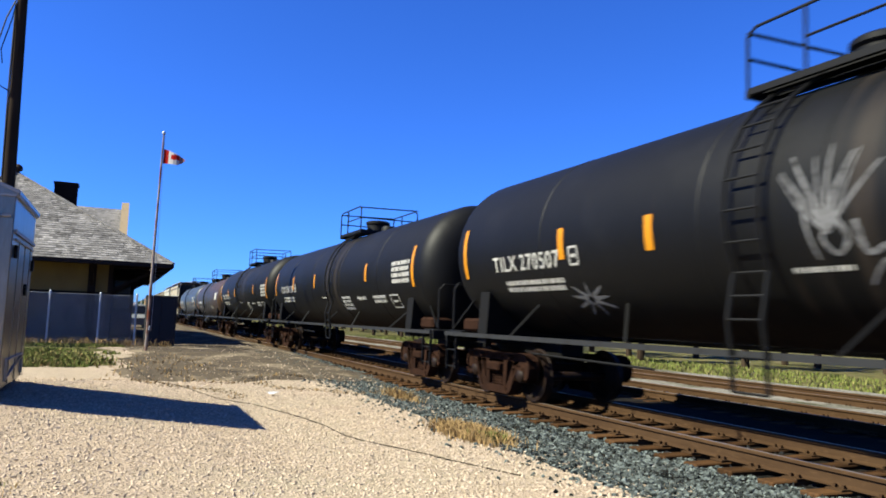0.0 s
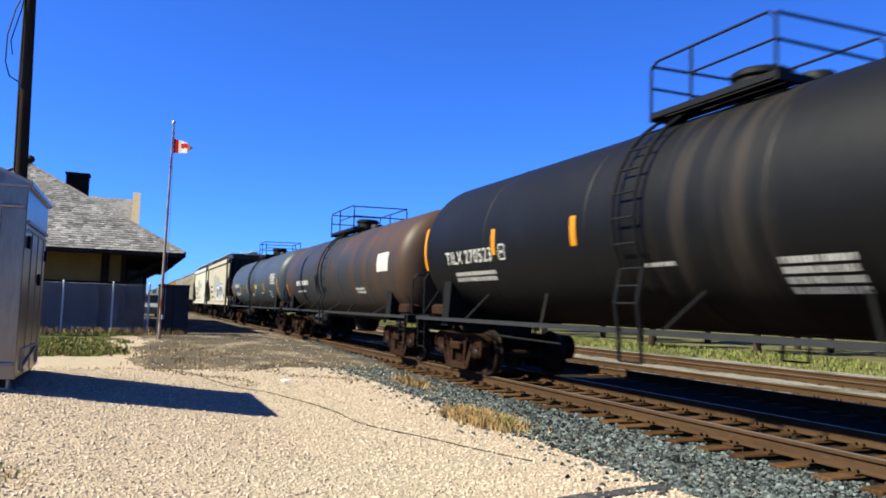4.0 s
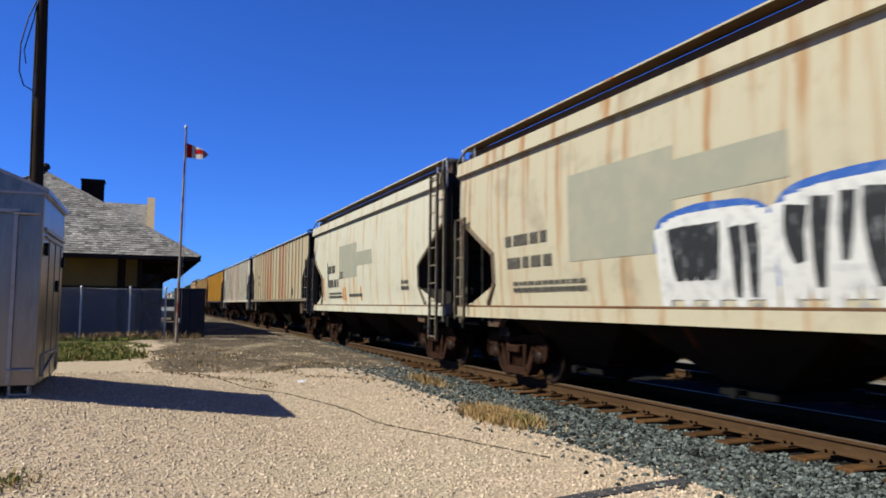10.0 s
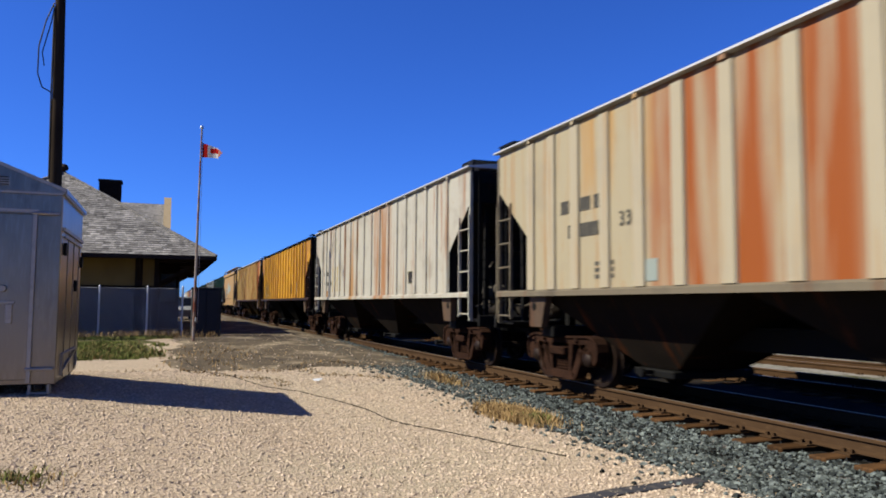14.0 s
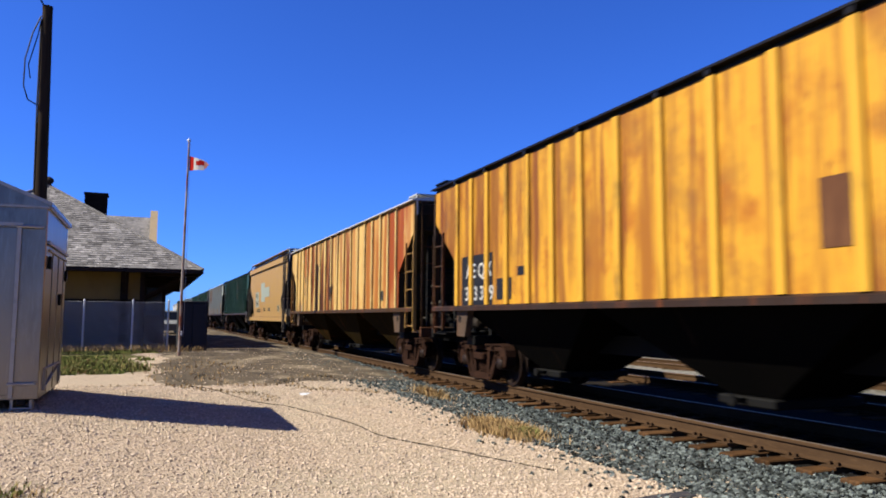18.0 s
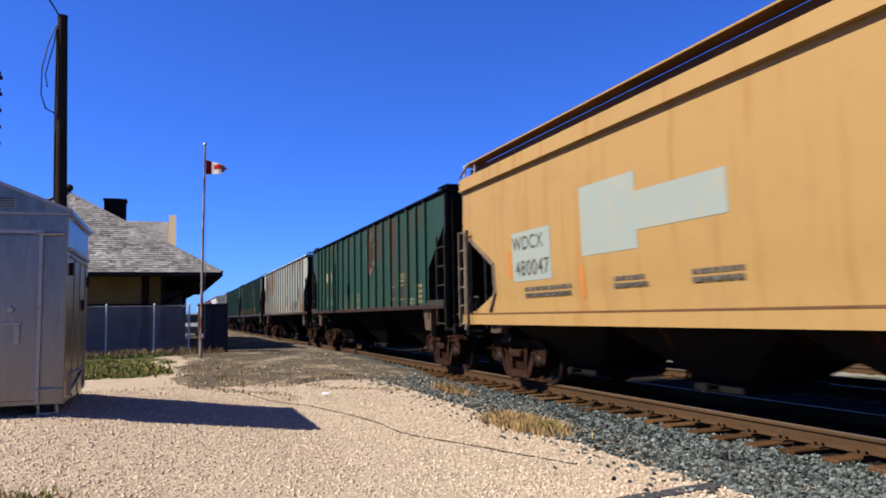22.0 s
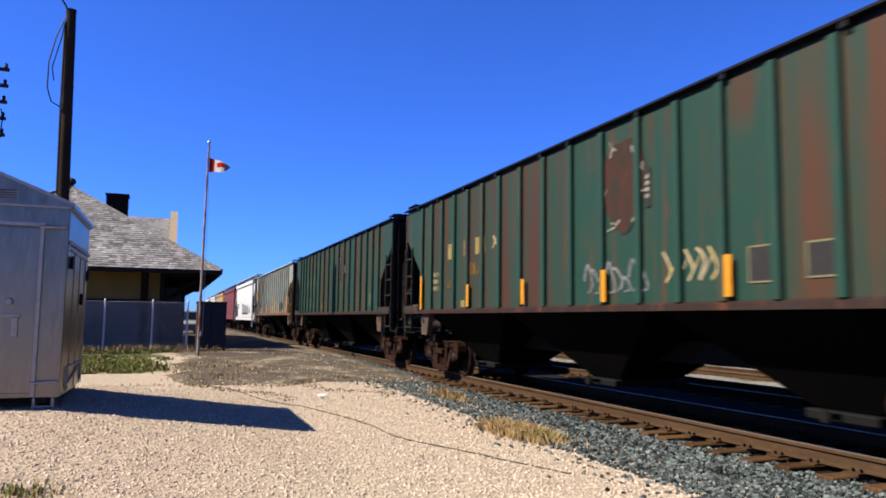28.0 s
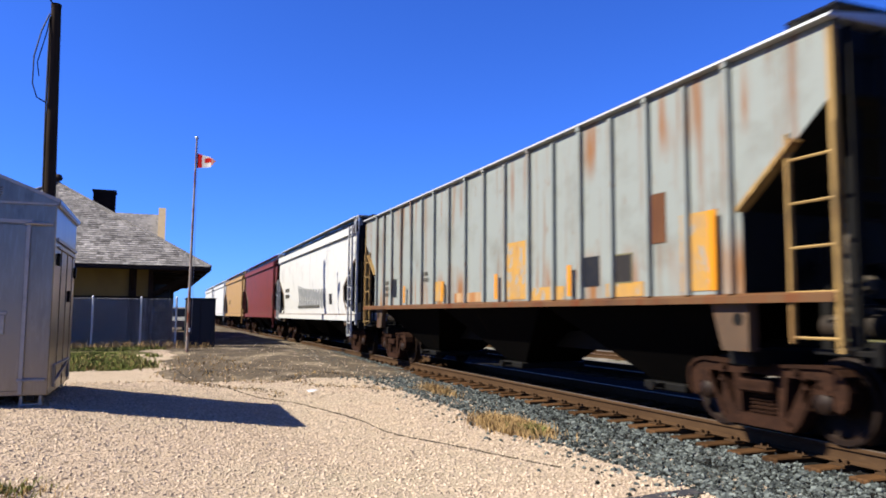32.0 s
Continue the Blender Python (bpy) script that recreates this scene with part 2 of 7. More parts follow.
WHITE = mat("flag_white", (0.75, 0.72, 0.70), 0.8)
CABLE = mat("black_cable", (0.015, 0.015, 0.017), 0.6)
DARKCAB = mat("dark_cabinet_paint", (0.05, 0.055, 0.065), 0.6, 0, [((3, 3, 1), (0.075, 0.07, 0.07), 0.5, 0.8)])
PLASTIC = mat("white_litter", (0.8, 0.82, 0.85), 0.4)
TRACKDIRT = mat("siding_gravel", (0.40, 0.375, 0.33), 0.95, 0, [((6, 6, 6), (0.16, 0.145, 0.12), 0.52, 0.66), ((1.5, 0.4, 1), (0.11, 0.12, 0.05), 0.54, 0.64), ((0.8, 0.8, 0.8), (0.13, 0.12, 0.07), 0.5, 0.75)], [(30, 0.7, 0.02)])
GLASS = mat("dark_window_glass", (0.02, 0.022, 0.025), 0.25, 0, spec=0.25)

# ---- mesh tools ----


class MB:
    """Gathers vertices and faces for one mesh."""

    def __init__(self):
        self.v, self.f, self.smooth = [], [], False

    def add(self, verts, faces):
        o = len(self.v)
        self.v += [tuple(p) for p in verts]
        self.f += [tuple(i + o for i in f) for f in faces]
        return self

    def box(self, c, s, m=None, taper=(1, 1)):
        x, y, z = s[0] / 2, s[1] / 2, s[2] / 2
        p = [(-x, -y, -z), (x, -y, -z), (x, y, -z), (-x, y, -z)]
        p += [(-x * taper[0], -y * taper[1], z), (x * taper[0], -y * taper[1], z), (x * taper[0], y * taper[1], z), (-x * taper[0], y * taper[1], z)]
        p = [Vector(q) for q in p]
        if m is not None:
            p = [m @ q for q in p]
        c = Vector(c)
        return self.add([q + c for q in p], [(3, 2, 1, 0), (4, 5, 6, 7), (0, 1, 5, 4), (1, 2, 6, 5), (2, 3, 7, 6), (3, 0, 4, 7)])

    def cbox(self, c, s, b=0.01):
        """A box with chamfered edges along all twelve sides."""
        h = [k / 2 for k in s]
        b = min(b, *[k * 0.45 for k in h])
        pts, idx = [], {}
        for sx in (-1, 1):
            for sy in (-1, 1):
                for sz in (-1, 1):
                    sg = (sx, sy, sz)
                    for a in range(3):
                        q = [sg[k] * (h[k] - (b if k != a else 0)) for k in range(3)]
                        idx[(sg, a)] = len(pts)
                        pts.append((q[0] + c[0], q[1] + c[1], q[2] + c[2]))
        fs = []
        for a in range(3):
            u, w = (a + 1) % 3, (a + 2) % 3
            for s1 in (-1, 1):
                r = []
                for su, sw in ((-1, -1), (1, -1), (1, 1), (-1, 1)):
                    sg = [0, 0, 0]
                    sg[a], sg[u], sg[w] = s1, su, sw
                    r.append(idx[(tuple(sg), a)])
                fs.append(r if s1 > 0 else r[::-1])
            for su in (-1, 1):
                for sw in (-1, 1):
                    e = []
                    for s1 in (-1, 1):
                        sg = [0, 0, 0]
                        sg[a], sg[u], sg[w] = s1, su, sw
                        e.append((idx[(tuple(sg), u)], idx[(tuple(sg), w)]))
                    r = [e[0][0], e[1][0], e[1][1], e[0][1]]
                    fs.append(r if su * sw < 0 else r[::-1])
        for sg in {k[0] for k in idx}:
            r = [idx[(sg, 0)], idx[(sg, 1)], idx[(sg, 2)]]
            fs.append(r if sg[0] * sg[1] * sg[2] > 0 else r[::-1])
        return self.add(pts, fs)

    def bar(self, a, b, w, h=None):
        """A square bar from a to b."""
        a, b = Vector(a), Vector(b)
        d = b - a
        q = d.to_track_quat("Z", "Y").to_matrix()
        return self.box((a + b) / 2, (w, h or w, d.length), q)

    def tube(self, pts, r, seg=8, cap=True):
        pts = [Vector(p) for p in pts]
        rs = r if isinstance(r, (list, tuple)) else [r] * len(pts)
        rings, up = [], None
        for i, p in enumerate(pts):
            d = (pts[min(i + 1, len(pts) - 1)] - pts[max(i - 1, 0)]).normalized()
            if up is None:
                up = Vector((0, 0, 1)) if abs(d.z) < 0.9 else Vector((1, 0, 0))
            x = d.cross(up).normalized()
            y = x.cross(d).normalized()
            up = y
            rings.append([p + (x * math.cos(k) + y * math.sin(k)) * rs[i] for k in [2 * math.pi * j / seg for j in range(seg)]])
        vs = [q for ring in rings for q in ring]
        fs = [(i * seg + j, i * seg + (j + 1) % seg, (i + 1) * seg + (j + 1) % seg, (i + 1) * seg + j) for i in range(len(pts) - 1) for j in range(seg)]
        if cap:
            fs += [tuple(range(seg))[::-1], tuple((len(pts) - 1) * seg + j for j in range(seg))]
        return self.add(vs, fs)

    def prism(self, poly, a, b, axis=0):
        """A polygon (its two coordinates in order) pushed from a to b along an axis."""
        n = len(poly)

        def at(q, t):
            r = list(q)
            r.insert(axis, t)
            return r
        vs = [at(q, a) for q in poly] + [at(q, b) for q in poly]
        area = sum(poly[i][0] * poly[(i + 1) % n][1] - poly[(i + 1) % n][0] * poly[i][1] for i in range(n))
        flip = (area > 0) != (axis == 1)
        if b < a:
            flip = not flip
        fs = [tuple(range(n))[::-1] if flip else tuple(range(n)), tuple(range(n, 2 * n)) if flip else tuple(range(n, 2 * n))[::-1]]
        for i in range(n):
            j = (i + 1) % n
            fs.append((i, j, n + j, n + i) if flip else (j, i, n + i, n + j))
        return self.add(vs, fs)

    def lathe(self, prof, axis=0, seg=24, c=(0, 0, 0)):
        """Profile rows (along, radius) turned round an axis through c."""
        u, w = (axis + 1) % 3, (axis + 2) % 3
        vs = []
        for a, r in prof:
            for j in range(seg):
                k = 2 * math.pi * j / seg
                q = [0, 0, 0]
                q[axis], q[u], q[w] = a + c[axis], r * math.cos(k) + c[u], r * math.sin(k) + c[w]
                vs.append(q)
        fs = [(i * seg + j, i * seg + (j + 1) % seg, (i + 1) * seg + (j + 1) % seg, (i + 1) * seg + j) for i in range(len(prof) - 1) for j in range(seg)]
        fs = [f[::-1] for f in fs]
        return self.add(vs, fs)

    def mesh(self, name):
        me = bpy.data.meshes.new(name)
        me.from_pydata(self.v, [], self.f)
        if self.smooth:
            me.shade_smooth()
            me.set_sharp_from_angle(angle=radians(35))
        return me


def part(name, mb, material, parent=None, label="", smooth=False):
    if isinstance(mb, MB):
        mb.smooth = mb.smooth or smooth
        me = mb.mesh(name)
        me.materials.append(material)
    else:
        me = mb
    ob = new(name, me)
    if parent:
        ob.parent = parent
    if label:
        ob["label"] = label
    if name == "paint_scrawl":
        ob["kind"] = "stuff"
    return ob


def thing(name, label, category, group="", kind="", at=None):
    ob = new(name)
    ob.empty_display_size = 0.2
    if at is not None:
        ob.matrix_basis = at
    return tagged(ob, label, category, group, kind)


def setting(name, mb, material, label="", category="", smooth=False):
    return tagged(part(name, mb, material, None, "", smooth), label, category, "", "structure")


RNG = random.Random(7)
XC, RAIL, GAUGE = 7.68, 0.22, 1.435
SPEED = 8.7

# ---- ground ----


def fbm(x, y, s):
    return noise.fractal(Vector((x * s, y * s, 3.7)), 1.0, 2.0, 4)


def sheet(x0, x1, y0, y1, nx, ny, f, gx=1.0, gy=1.0):
    mb = MB()
    mb.v = []
    for j in range(ny + 1):
        y = y0 + (y1 - y0) * (j / ny) ** gy
        for i in range(nx + 1):
            x = x0 + (x1 - x0) * (i / nx) ** gx
            mb.v.append((x, y, f(x, y)))
    w = nx + 1
    mb.f = [(j * w + i, j * w + i + 1, (j + 1) * w + i + 1, (j + 1) * w + i) for j in range(ny) for i in range(nx)]
    mb.smooth = True
    return mb


def clamp(k):
    return max(0.0, min(1.0, k))


LOT_X, LOT_Y, LOT_NX, LOT_NY = (-28, 6.2), (-40, 33), 110, 200


@functools.lru_cache(maxsize=None)
def lot_node(i, j):
    """Height of the yard at a corner of its sheet: a low gravel pad under the equipment house, falling to the track."""
    x, y = LOT_X[0] + (LOT_X[1] - LOT_X[0]) * i / LOT_NX, LOT_Y[0] + (LOT_Y[1] - LOT_Y[0]) * j / LOT_NY
    edge = clamp((x - 4.0) / 2.5)
    pad = 0.365 * clamp((1.9 - x) / 3.2) * clamp((y - 4.5) / 6.0) * clamp((17.5 - y) / 3.5)
    return pad + 0.022 * fbm(x, y, 0.5) + 0.012 * fbm(x, y, 2.5) + 0.06 * max(0, min(1, (y - 10) / 6)) + 0.18 * max(0, min(1, (y - 17) / 12)) - 0.10 * edge * edge


def lot_z(x, y):
    u, v = (x - LOT_X[0]) / (LOT_X[1] - LOT_X[0]) * LOT_NX, (y - LOT_Y[0]) / (LOT_Y[1] - LOT_Y[0]) * LOT_NY
    i, j = math.floor(u), math.floor(v)
    u, v = u - i, v - j
    return (lot_node(i, j) * (1 - u) + lot_node(i + 1, j) * u) * (1 - v) + (lot_node(i, j + 1) * (1 - u) + lot_node(i + 1, j + 1) * u) * v


def bed_z(x, y):
    d = abs(x - XC)
    s = max(0.0, min(1.0, (d - 1.5) / 2.2)) if x < XC else 0.45 * max(0.0, min(1.0, (d - 1.5) / 1.0))
    return -0.02 - 0.12 * s * s * (3 - 2 * s) + 0.02 * fbm(x, y, 1.3) + 0.008 * fbm(x, y, 5)


ground = MB()
R = 2500
ground.add([(-R, -R, -0.16), (R, -R, -0.16), (R, R, -0.16), (-R, R, -0.16)], [(0, 1, 2, 3)])
setting("ground", ground, GRASSG, "flat dry grassland running to the horizon", "ground")
setting("gravel_lot", sheet(*LOT_X, *LOT_Y, LOT_NX, LOT_NY, lot_z), LOT, "pale crushed limestone yard beside the track", "gravel yard")
# runs on to XC + 5.4: its dark colour stands in for the train's shadow
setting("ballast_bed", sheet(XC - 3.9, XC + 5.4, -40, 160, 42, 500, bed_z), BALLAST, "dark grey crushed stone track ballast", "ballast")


def worn_edge(x, y):
    e = min(y - 17.6 - 1.1 * fbm(x, 4, 0.45), x - 0.2 - 0.6 * fbm(3, y, 0.4), 6.6 - x)
    return lot_z(x, y) + max(-0.05, min(0.03, e * 0.06)) + 0.012 * fbm(x, y, 1.4)


setting("pavement", sheet(-1.5, 6.6, 15.5, 110, 50, 260, worn_edge), ASPHALT, "cracked and patched old asphalt platform", "pavement")


def verge_edge(x, y):
    e = min(y - 21.3 - 0.7 * fbm(x, 9, 0.6), -0.6 + 0.05 * (y - 22) - x + 0.9 * fbm(7, y, 0.5))
    return lot_z(x, y) + max(-0.06, min(0.035, e * 0.08)) + 0.02 * fbm(x, y, 1.6)


setting("grass_verge", sheet(-11, 2.5, 19.5, 34, 60, 60, verge_edge), GRASSG, "patchy green grass strip in front of the fence", "grass")


def siding_z(x, y):
    return -0.035 + 0.03 * fbm(x, y, 0.8)


setting("siding_bed", sheet(XC + 4.5, XC + 12.6, -40, 160, 14, 200, siding_z), TRACKDIRT, "weedy pale gravel of the second track", "gravel")

# ---- tracks ----
RAILPROF = [(-0.07, 0), (-0.07, 0.012), (-0.012, 0.03), (-0.010, 0.125), (-0.036, 0.135), (-0.036, 0.163), (-0.028, 0.172),
            (0.028, 0.172), (0.036, 0.163), (0.036, 0.135), (0.010, 0.125), (0.012, 0.03), (0.07, 0.012), (0.07, 0)]


def track(x, top, y0, y1, near0, near1, label):
    tr = thing("railway_track", label, "railway track", kind="structure", at=pose(x, 0, 0))
    for sx in (-1, 1):
        off = sx * (GAUGE / 2 + 0.036)
        r = part("rail", MB().prism([(px + off, pz + top - 0.172) for px, pz in RAILPROF], y0, y1, 1), RAILSIDE, tr)
        part("running_surface", MB().box((off, (y0 + y1) / 2, top + 0.001), (0.05, y1 - y0, 0.004)), RAILTOP, r, "bright worn rail head")
    tie = MB().cbox((0, 0, 0), (2.6, 0.225, 0.18), 0.014).mesh("tie")
    tie.materials.append(TIE)
    plate = MB()
    for sx in (-1, 1):
        off = sx * (GAUGE / 2 + 0.036)
        plate.box((off, 0, 0.0), (0.36, 0.19, 0.018))
        for dx in (-0.095, 0.095):
            for dy in (-0.05, 0.05):
                plate.box((off + dx, dy, 0.025), (0.035, 0.03, 0.04))
    plate = plate.mesh("tie_plates")
    plate.materials.append(RAILSIDE)
    rest = MB()
    y = y0 + 0.3
    while y < y1:
        dx, dr = RNG.uniform(-0.06, 0.06), RNG.uniform(-1.5, 1.5)
        z = top - 0.185 - 0.09 + RNG.uniform(-0.008, 0.004)
        if near0 <= y <= near1:
            t = part("tie", tie, TIE, tr)
            t.matrix_basis = pose(dx, y, z, 0, RNG.uniform(-0.4, 0.4), dr)
            p = part("tie_plates", plate, RAILSIDE, tr)
            p.matrix_basis = pose(0, y, top - 0.178)
        else:
            rest.box((dx, y, z), (2.6, 0.225, 0.18))
        y += 0.53 + RNG.uniform(-0.03, 0.03)
    tagged(part("ties_farther_on", rest, TIE, tr), kind="stuff")
    return tr


track(XC, RAIL, -40, 400, 2, 45, "main track with rusty rails on worn wooden ties")
track(XC + 4.9, 0.13, -40, 300, 4, 34, "second track with rusty rails in weedy gravel")
track(XC + 9.1, 0.12, -40, 300, 8, 30, "third track with rusty rails sunk in weedy gravel")

# ---- trucks and wheels ----
WR = 0.457


def wheelset_mesh():
    mb = MB()
    mb.lathe([(-1.06, 0.0), (-1.06, 0.075), (-0.80, 0.085), (-0.80, 0.08), (0.80, 0.08), (0.80, 0.085), (1.06, 0.075), (1.06, 0.0)], 0, 12)
    for s in (-1, 1):
        q = GAUGE / 2
        prof = [(q - 0.035, 0.09), (q - 0.035, 0.16), (q + 0.03, 0.34), (q - 0.03, 0.40), (q - 0.03, WR + 0.028), (q - 0.008, WR + 0.026), (q + 0.002, WR), (q + 0.105, WR - 0.005),
                (q + 0.105, 0.395), (q + 0.055, 0.36), (q + 0.015, 0.18), (q + 0.04, 0.15), (q + 0.04, 0.09)]
        prof = [(s * a, r) for a, r in prof]
        mb.lathe(prof if s > 0 else prof[::-1], 0, 28)
        mb.lathe([(s * 0.93, 0.125), (s * 1.09, 0.12), (s * 1.12, 0.085), (s * 1.13, 0.0)] if s > 0 else [(-1.13, 0.0), (-1.12, 0.085), (-1.09, 0.12), (-0.93, 0.125)], 0, 14)
    mb.smooth = True
    me = mb.mesh("wheelset")
    me.materials.append(WHEEL)
    return me


def side_frame_mesh():
    """A cast side frame: deep arched top chord with rounded ends, pedestal jaws, sloping legs, spring seat, raised flanges."""
    mb = MB()

    def both(poly, w0, w1):
        for s in (-1, 1):
            mb.prism([(s * y, z) for y, z in poly], w0, w1, 0)
    w = 0.075
    arch = [(0.0, 0.70), (0.30, 0.70), (0.62, 0.69), (0.66, 0.62), (0.74, 0.56), (0.99, 0.56), (1.03, 0.40), (1.10, 0.36), (1.20, 0.44), (1.235, 0.60), (1.20, 0.73), (1.10, 0.82), (0.94, 0.86), (0.40, 0.835), (0.0, 0.83)]
    both(arch, -w, w)
    rim = [(1.10, 0.36), (1.20, 0.44), (1.235, 0.60), (1.20, 0.73), (1.10, 0.82), (0.94, 0.86), (0.40, 0.835), (0.0, 0.83), (0.0, 0.795), (0.40, 0.80), (0.93, 0.82), (1.07, 0.785), (1.16, 0.71), (1.19, 0.60), (1.16, 0.46)]
    both(rim, -w - 0.035, w + 0.035)
    leg = [(0.66, 0.70), (0.84, 0.70), (0.76, 0.56), (0.56, 0.20), (0.48, 0.12), (0.30, 0.12), (0.36, 0.22), (0.46, 0.36)]
    both(leg, -w, w)
    flange = [(0.83, 0.66), (0.86, 0.64), (0.78, 0.52), (0.585, 0.18), (0.50, 0.10), (0.44, 0.13), (0.54, 0.21)]
    both(flange, -w - 0.035, w + 0.035)
    both([(0.27, 0.22), (0.36, 0.22), (0.42, 0.70), (0.30, 0.70)], -w - 0.01, w + 0.01)
    both([(0.62, 0.58), (0.75, 0.58), (0.74, 0.37), (0.67, 0.34), (0.62, 0.44)], -w, w)
    mb.prism([(-0.50, 0.10), (0.50, 0.10), (0.44, 0.20), (0.36, 0.235), (-0.36, 0.235), (-0.44, 0.20)], -w - 0.05, w + 0.05, 0)
    both([(0.76, 0.55), (1.01, 0.55), (0.98, 0.60), (0.80, 0.60)], -w - 0.03, w + 0.03)
    # bosses, lightening-hole rims and brake-shoe pockets cast on the outer face
    for s in (-1, 1):
        mb.lathe([(-w - 0.06, 0.0), (-w - 0.06, 0.035), (-w, 0.045), (w, 0.045), (w + 0.06, 0.035), (w + 0.06, 0.0)], 0, 10, (0, s * 0.56, 0.765))
        mb.box((0, s * 0.17, 0.765), (2 * w + 0.03, 0.16, 0.05))
    me = mb.mesh("side_frame")
    me.materials.append(TRUCK)
    return me


def spring_mesh():
    mb = MB()
    pts = [(0.062 * math.cos(k * 0.9), 0.062 * math.sin(k * 0.9), 0.235 + 0.25 * k / 36) for k in range(37)]
    mb.tube(pts, 0.016, 5)
    me = mb.mesh("spring")
    me.materials.append(TRUCK)
    return me


WHEELSET, SIDEFRAME, SPRING = wheelset_mesh(), side_frame_mesh(), spring_mesh()
BOLSTER = MB()
BOLSTER.cbox((0, 0, 0.53), (2.1, 0.40, 0.22), 0.03)
BOLSTER.lathe([(0.60, 0.0), (0.60, 0.19), (0.70, 0.19), (0.70, 0.0)], 2, 14)
for _s in (-1, 1):
    BOLSTER.cbox((_s * 1.05, 0, 0.57), (0.26, 0.5, 0.17), 0.03).cbox((_s * 1.13, 0, 0.57), (0.1, 0.3, 0.09), 0.02)
    BOLSTER.box((_s * 0.72, -0.36, 0.45), (0.12, 0.06, 0.34)).box((_s * 0.72, 0.36, 0.45), (0.12, 0.06, 0.34))
BOLSTER.bar((-0.8, -0.36, 0.42), (0.8, -0.36, 0.42), 0.07, 0.1).bar((-0.8, 0.36, 0.42), (0.8, 0.36, 0.42), 0.07, 0.1)
BOLSTER = BOLSTER.mesh("truck")
BOLSTER.materials.append(TRUCK)
WHEELSETS = {-0.889: [], 0.889: []}


def truck(car, y):
    b = part("truck", BOLSTER, TRUCK, car, "rusty cast-steel wheel truck")
    b.matrix_basis = pose(0, y, 0)
    for sx in (-1, 1):
        f = part("side_frame", SIDEFRAME, TRUCK, b)
        f.matrix_basis = pose(sx * 1.0, 0, 0)
        for dy in (-0.13, 0, 0.13):
            part("spring", SPRING, TRUCK, b).matrix_basis = pose(sx * 1.0, dy, 0)
    for dy in (-0.889, 0.889):
        a = part("wheelset", WHEELSET, WHEEL, b)
        a.matrix_basis = pose(0, dy, WR)
        WHEELSETS[dy].append(a)
    return b


def coupler(car, y, s):
    """Knuckle coupler, its shank, the air hose and the uncoupling lever at one end."""
    mb = MB()
    mb.cbox((0, y - s * 0.32, 0.88), (0.14, 0.6, 0.17), 0.02)
    mb.cbox((0.02, y - s * 0.06, 0.88), (0.27, 0.24, 0.27), 0.05)
    mb.cbox((-0.1, y + s * 0.06, 0.88), (0.1, 0.14, 0.24), 0.03)
    part("coupler", mb, TRUCK, car)
    h = MB()
    h.tube([(-0.35, y - s * 0.4, 0.75), (-0.36, y - s * 0.2, 0.6), (-0.33, y - s * 0.02, 0.42), (-0.30, y + s * 0.12, 0.4)], 0.022, 6)
    part("air_hose", h, CABLE, car, smooth=True)


def ladder(mb, x, y, z0, z1, w=0.42, axis=1, rung=0.33, r=0.014):
    """Stiles and rungs; axis 1: along the car's side, axis 0: across its end."""
    d = Vector((0, 1, 0)) if axis == 1 else Vector((1, 0, 0))
    o = Vector((x, y, 0))
    for s in (-0.5, 0.5):
        mb.bar(o + d * (w * s) + Vector((0, 0, z0)), o + d * (w * s) + Vector((0, 0, z1)), r * 3.6, r * 2.2)
    z = z0 + 0.06
    while z < z1 + 0.01:
        mb.tube([o - d * (w / 2) + Vector((0, 0, z)), o + d * (w / 2) + Vector((0, 0, z))], r, 6)
        z += rung
    return mb


def bars(car, name, x, y, z, w, h, rows, material, parent=None, seed=1, narrow=False):
    """Small stencilled lines as plain blocks on a side plane at x."""
    rr = random.Random(seed)
    mb = MB()
    rh = h / (rows * 1.6)
    for k in range(rows):
        zz = z + h / 2 - rh * 0.8 - k * h / rows
        yy = y + w / 2
        while yy > y - w / 2 + 0.03:
            ln = min(rr.uniform(0.15, 0.32) * rh if narrow else rr.uniform(0.5, 1.6) * rh * 2.2, yy - (y - w / 2))
            hh = rr.choice((1.0, 1.0, 0.55)) if narrow else 1.0
            mb.box((x, yy - ln / 2, zz + rh * (hh - 1) * 0.5), (0.006, ln, rh * hh))
            yy -= ln + rh * (rr.uniform(0.12, 0.4) if narrow else 0.5)
    return tagged(part(name, mb, material, parent or car), "stencilled lines", kind="stuff")


def lettering(car, text, x, y, z, size, material, wrap=None):
    """Readable lettering on the camera side (towards -x): text runs towards -y."""
    if " " in text:
        first, rest = text.split(" ", 1)
        ob = lettering(car, first, x, y, z, size, material, wrap)
        end = min(v.co.y for v in ob.data.vertices)
        return lettering(car, rest, x, end - 0.3 * size, z, size, material, wrap)
    cu = bpy.data.curves.new("lettering", "FONT")
    cu.body, cu.size, cu.extrude, cu.offset, cu.space_character = text, size, 0.0, 0.012 * size, 1.12
    tmp = new("lettering", cu)
    me = bpy.data.meshes.new_from_object(tmp.evaluated_get(bpy.context.evaluated_depsgraph_get()))
    bpy.data.objects.remove(tmp)
    for v in me.vertices:
        a, b = v.co.x, v.co.y
        zz = z + b
        xx = wrap(zz) if wrap else x
        v.co = (xx, y - a, zz)
    me.materials.clear()
    me.materials.append(material)
    return part("lettering", me, material, car, "white stencilled car number")


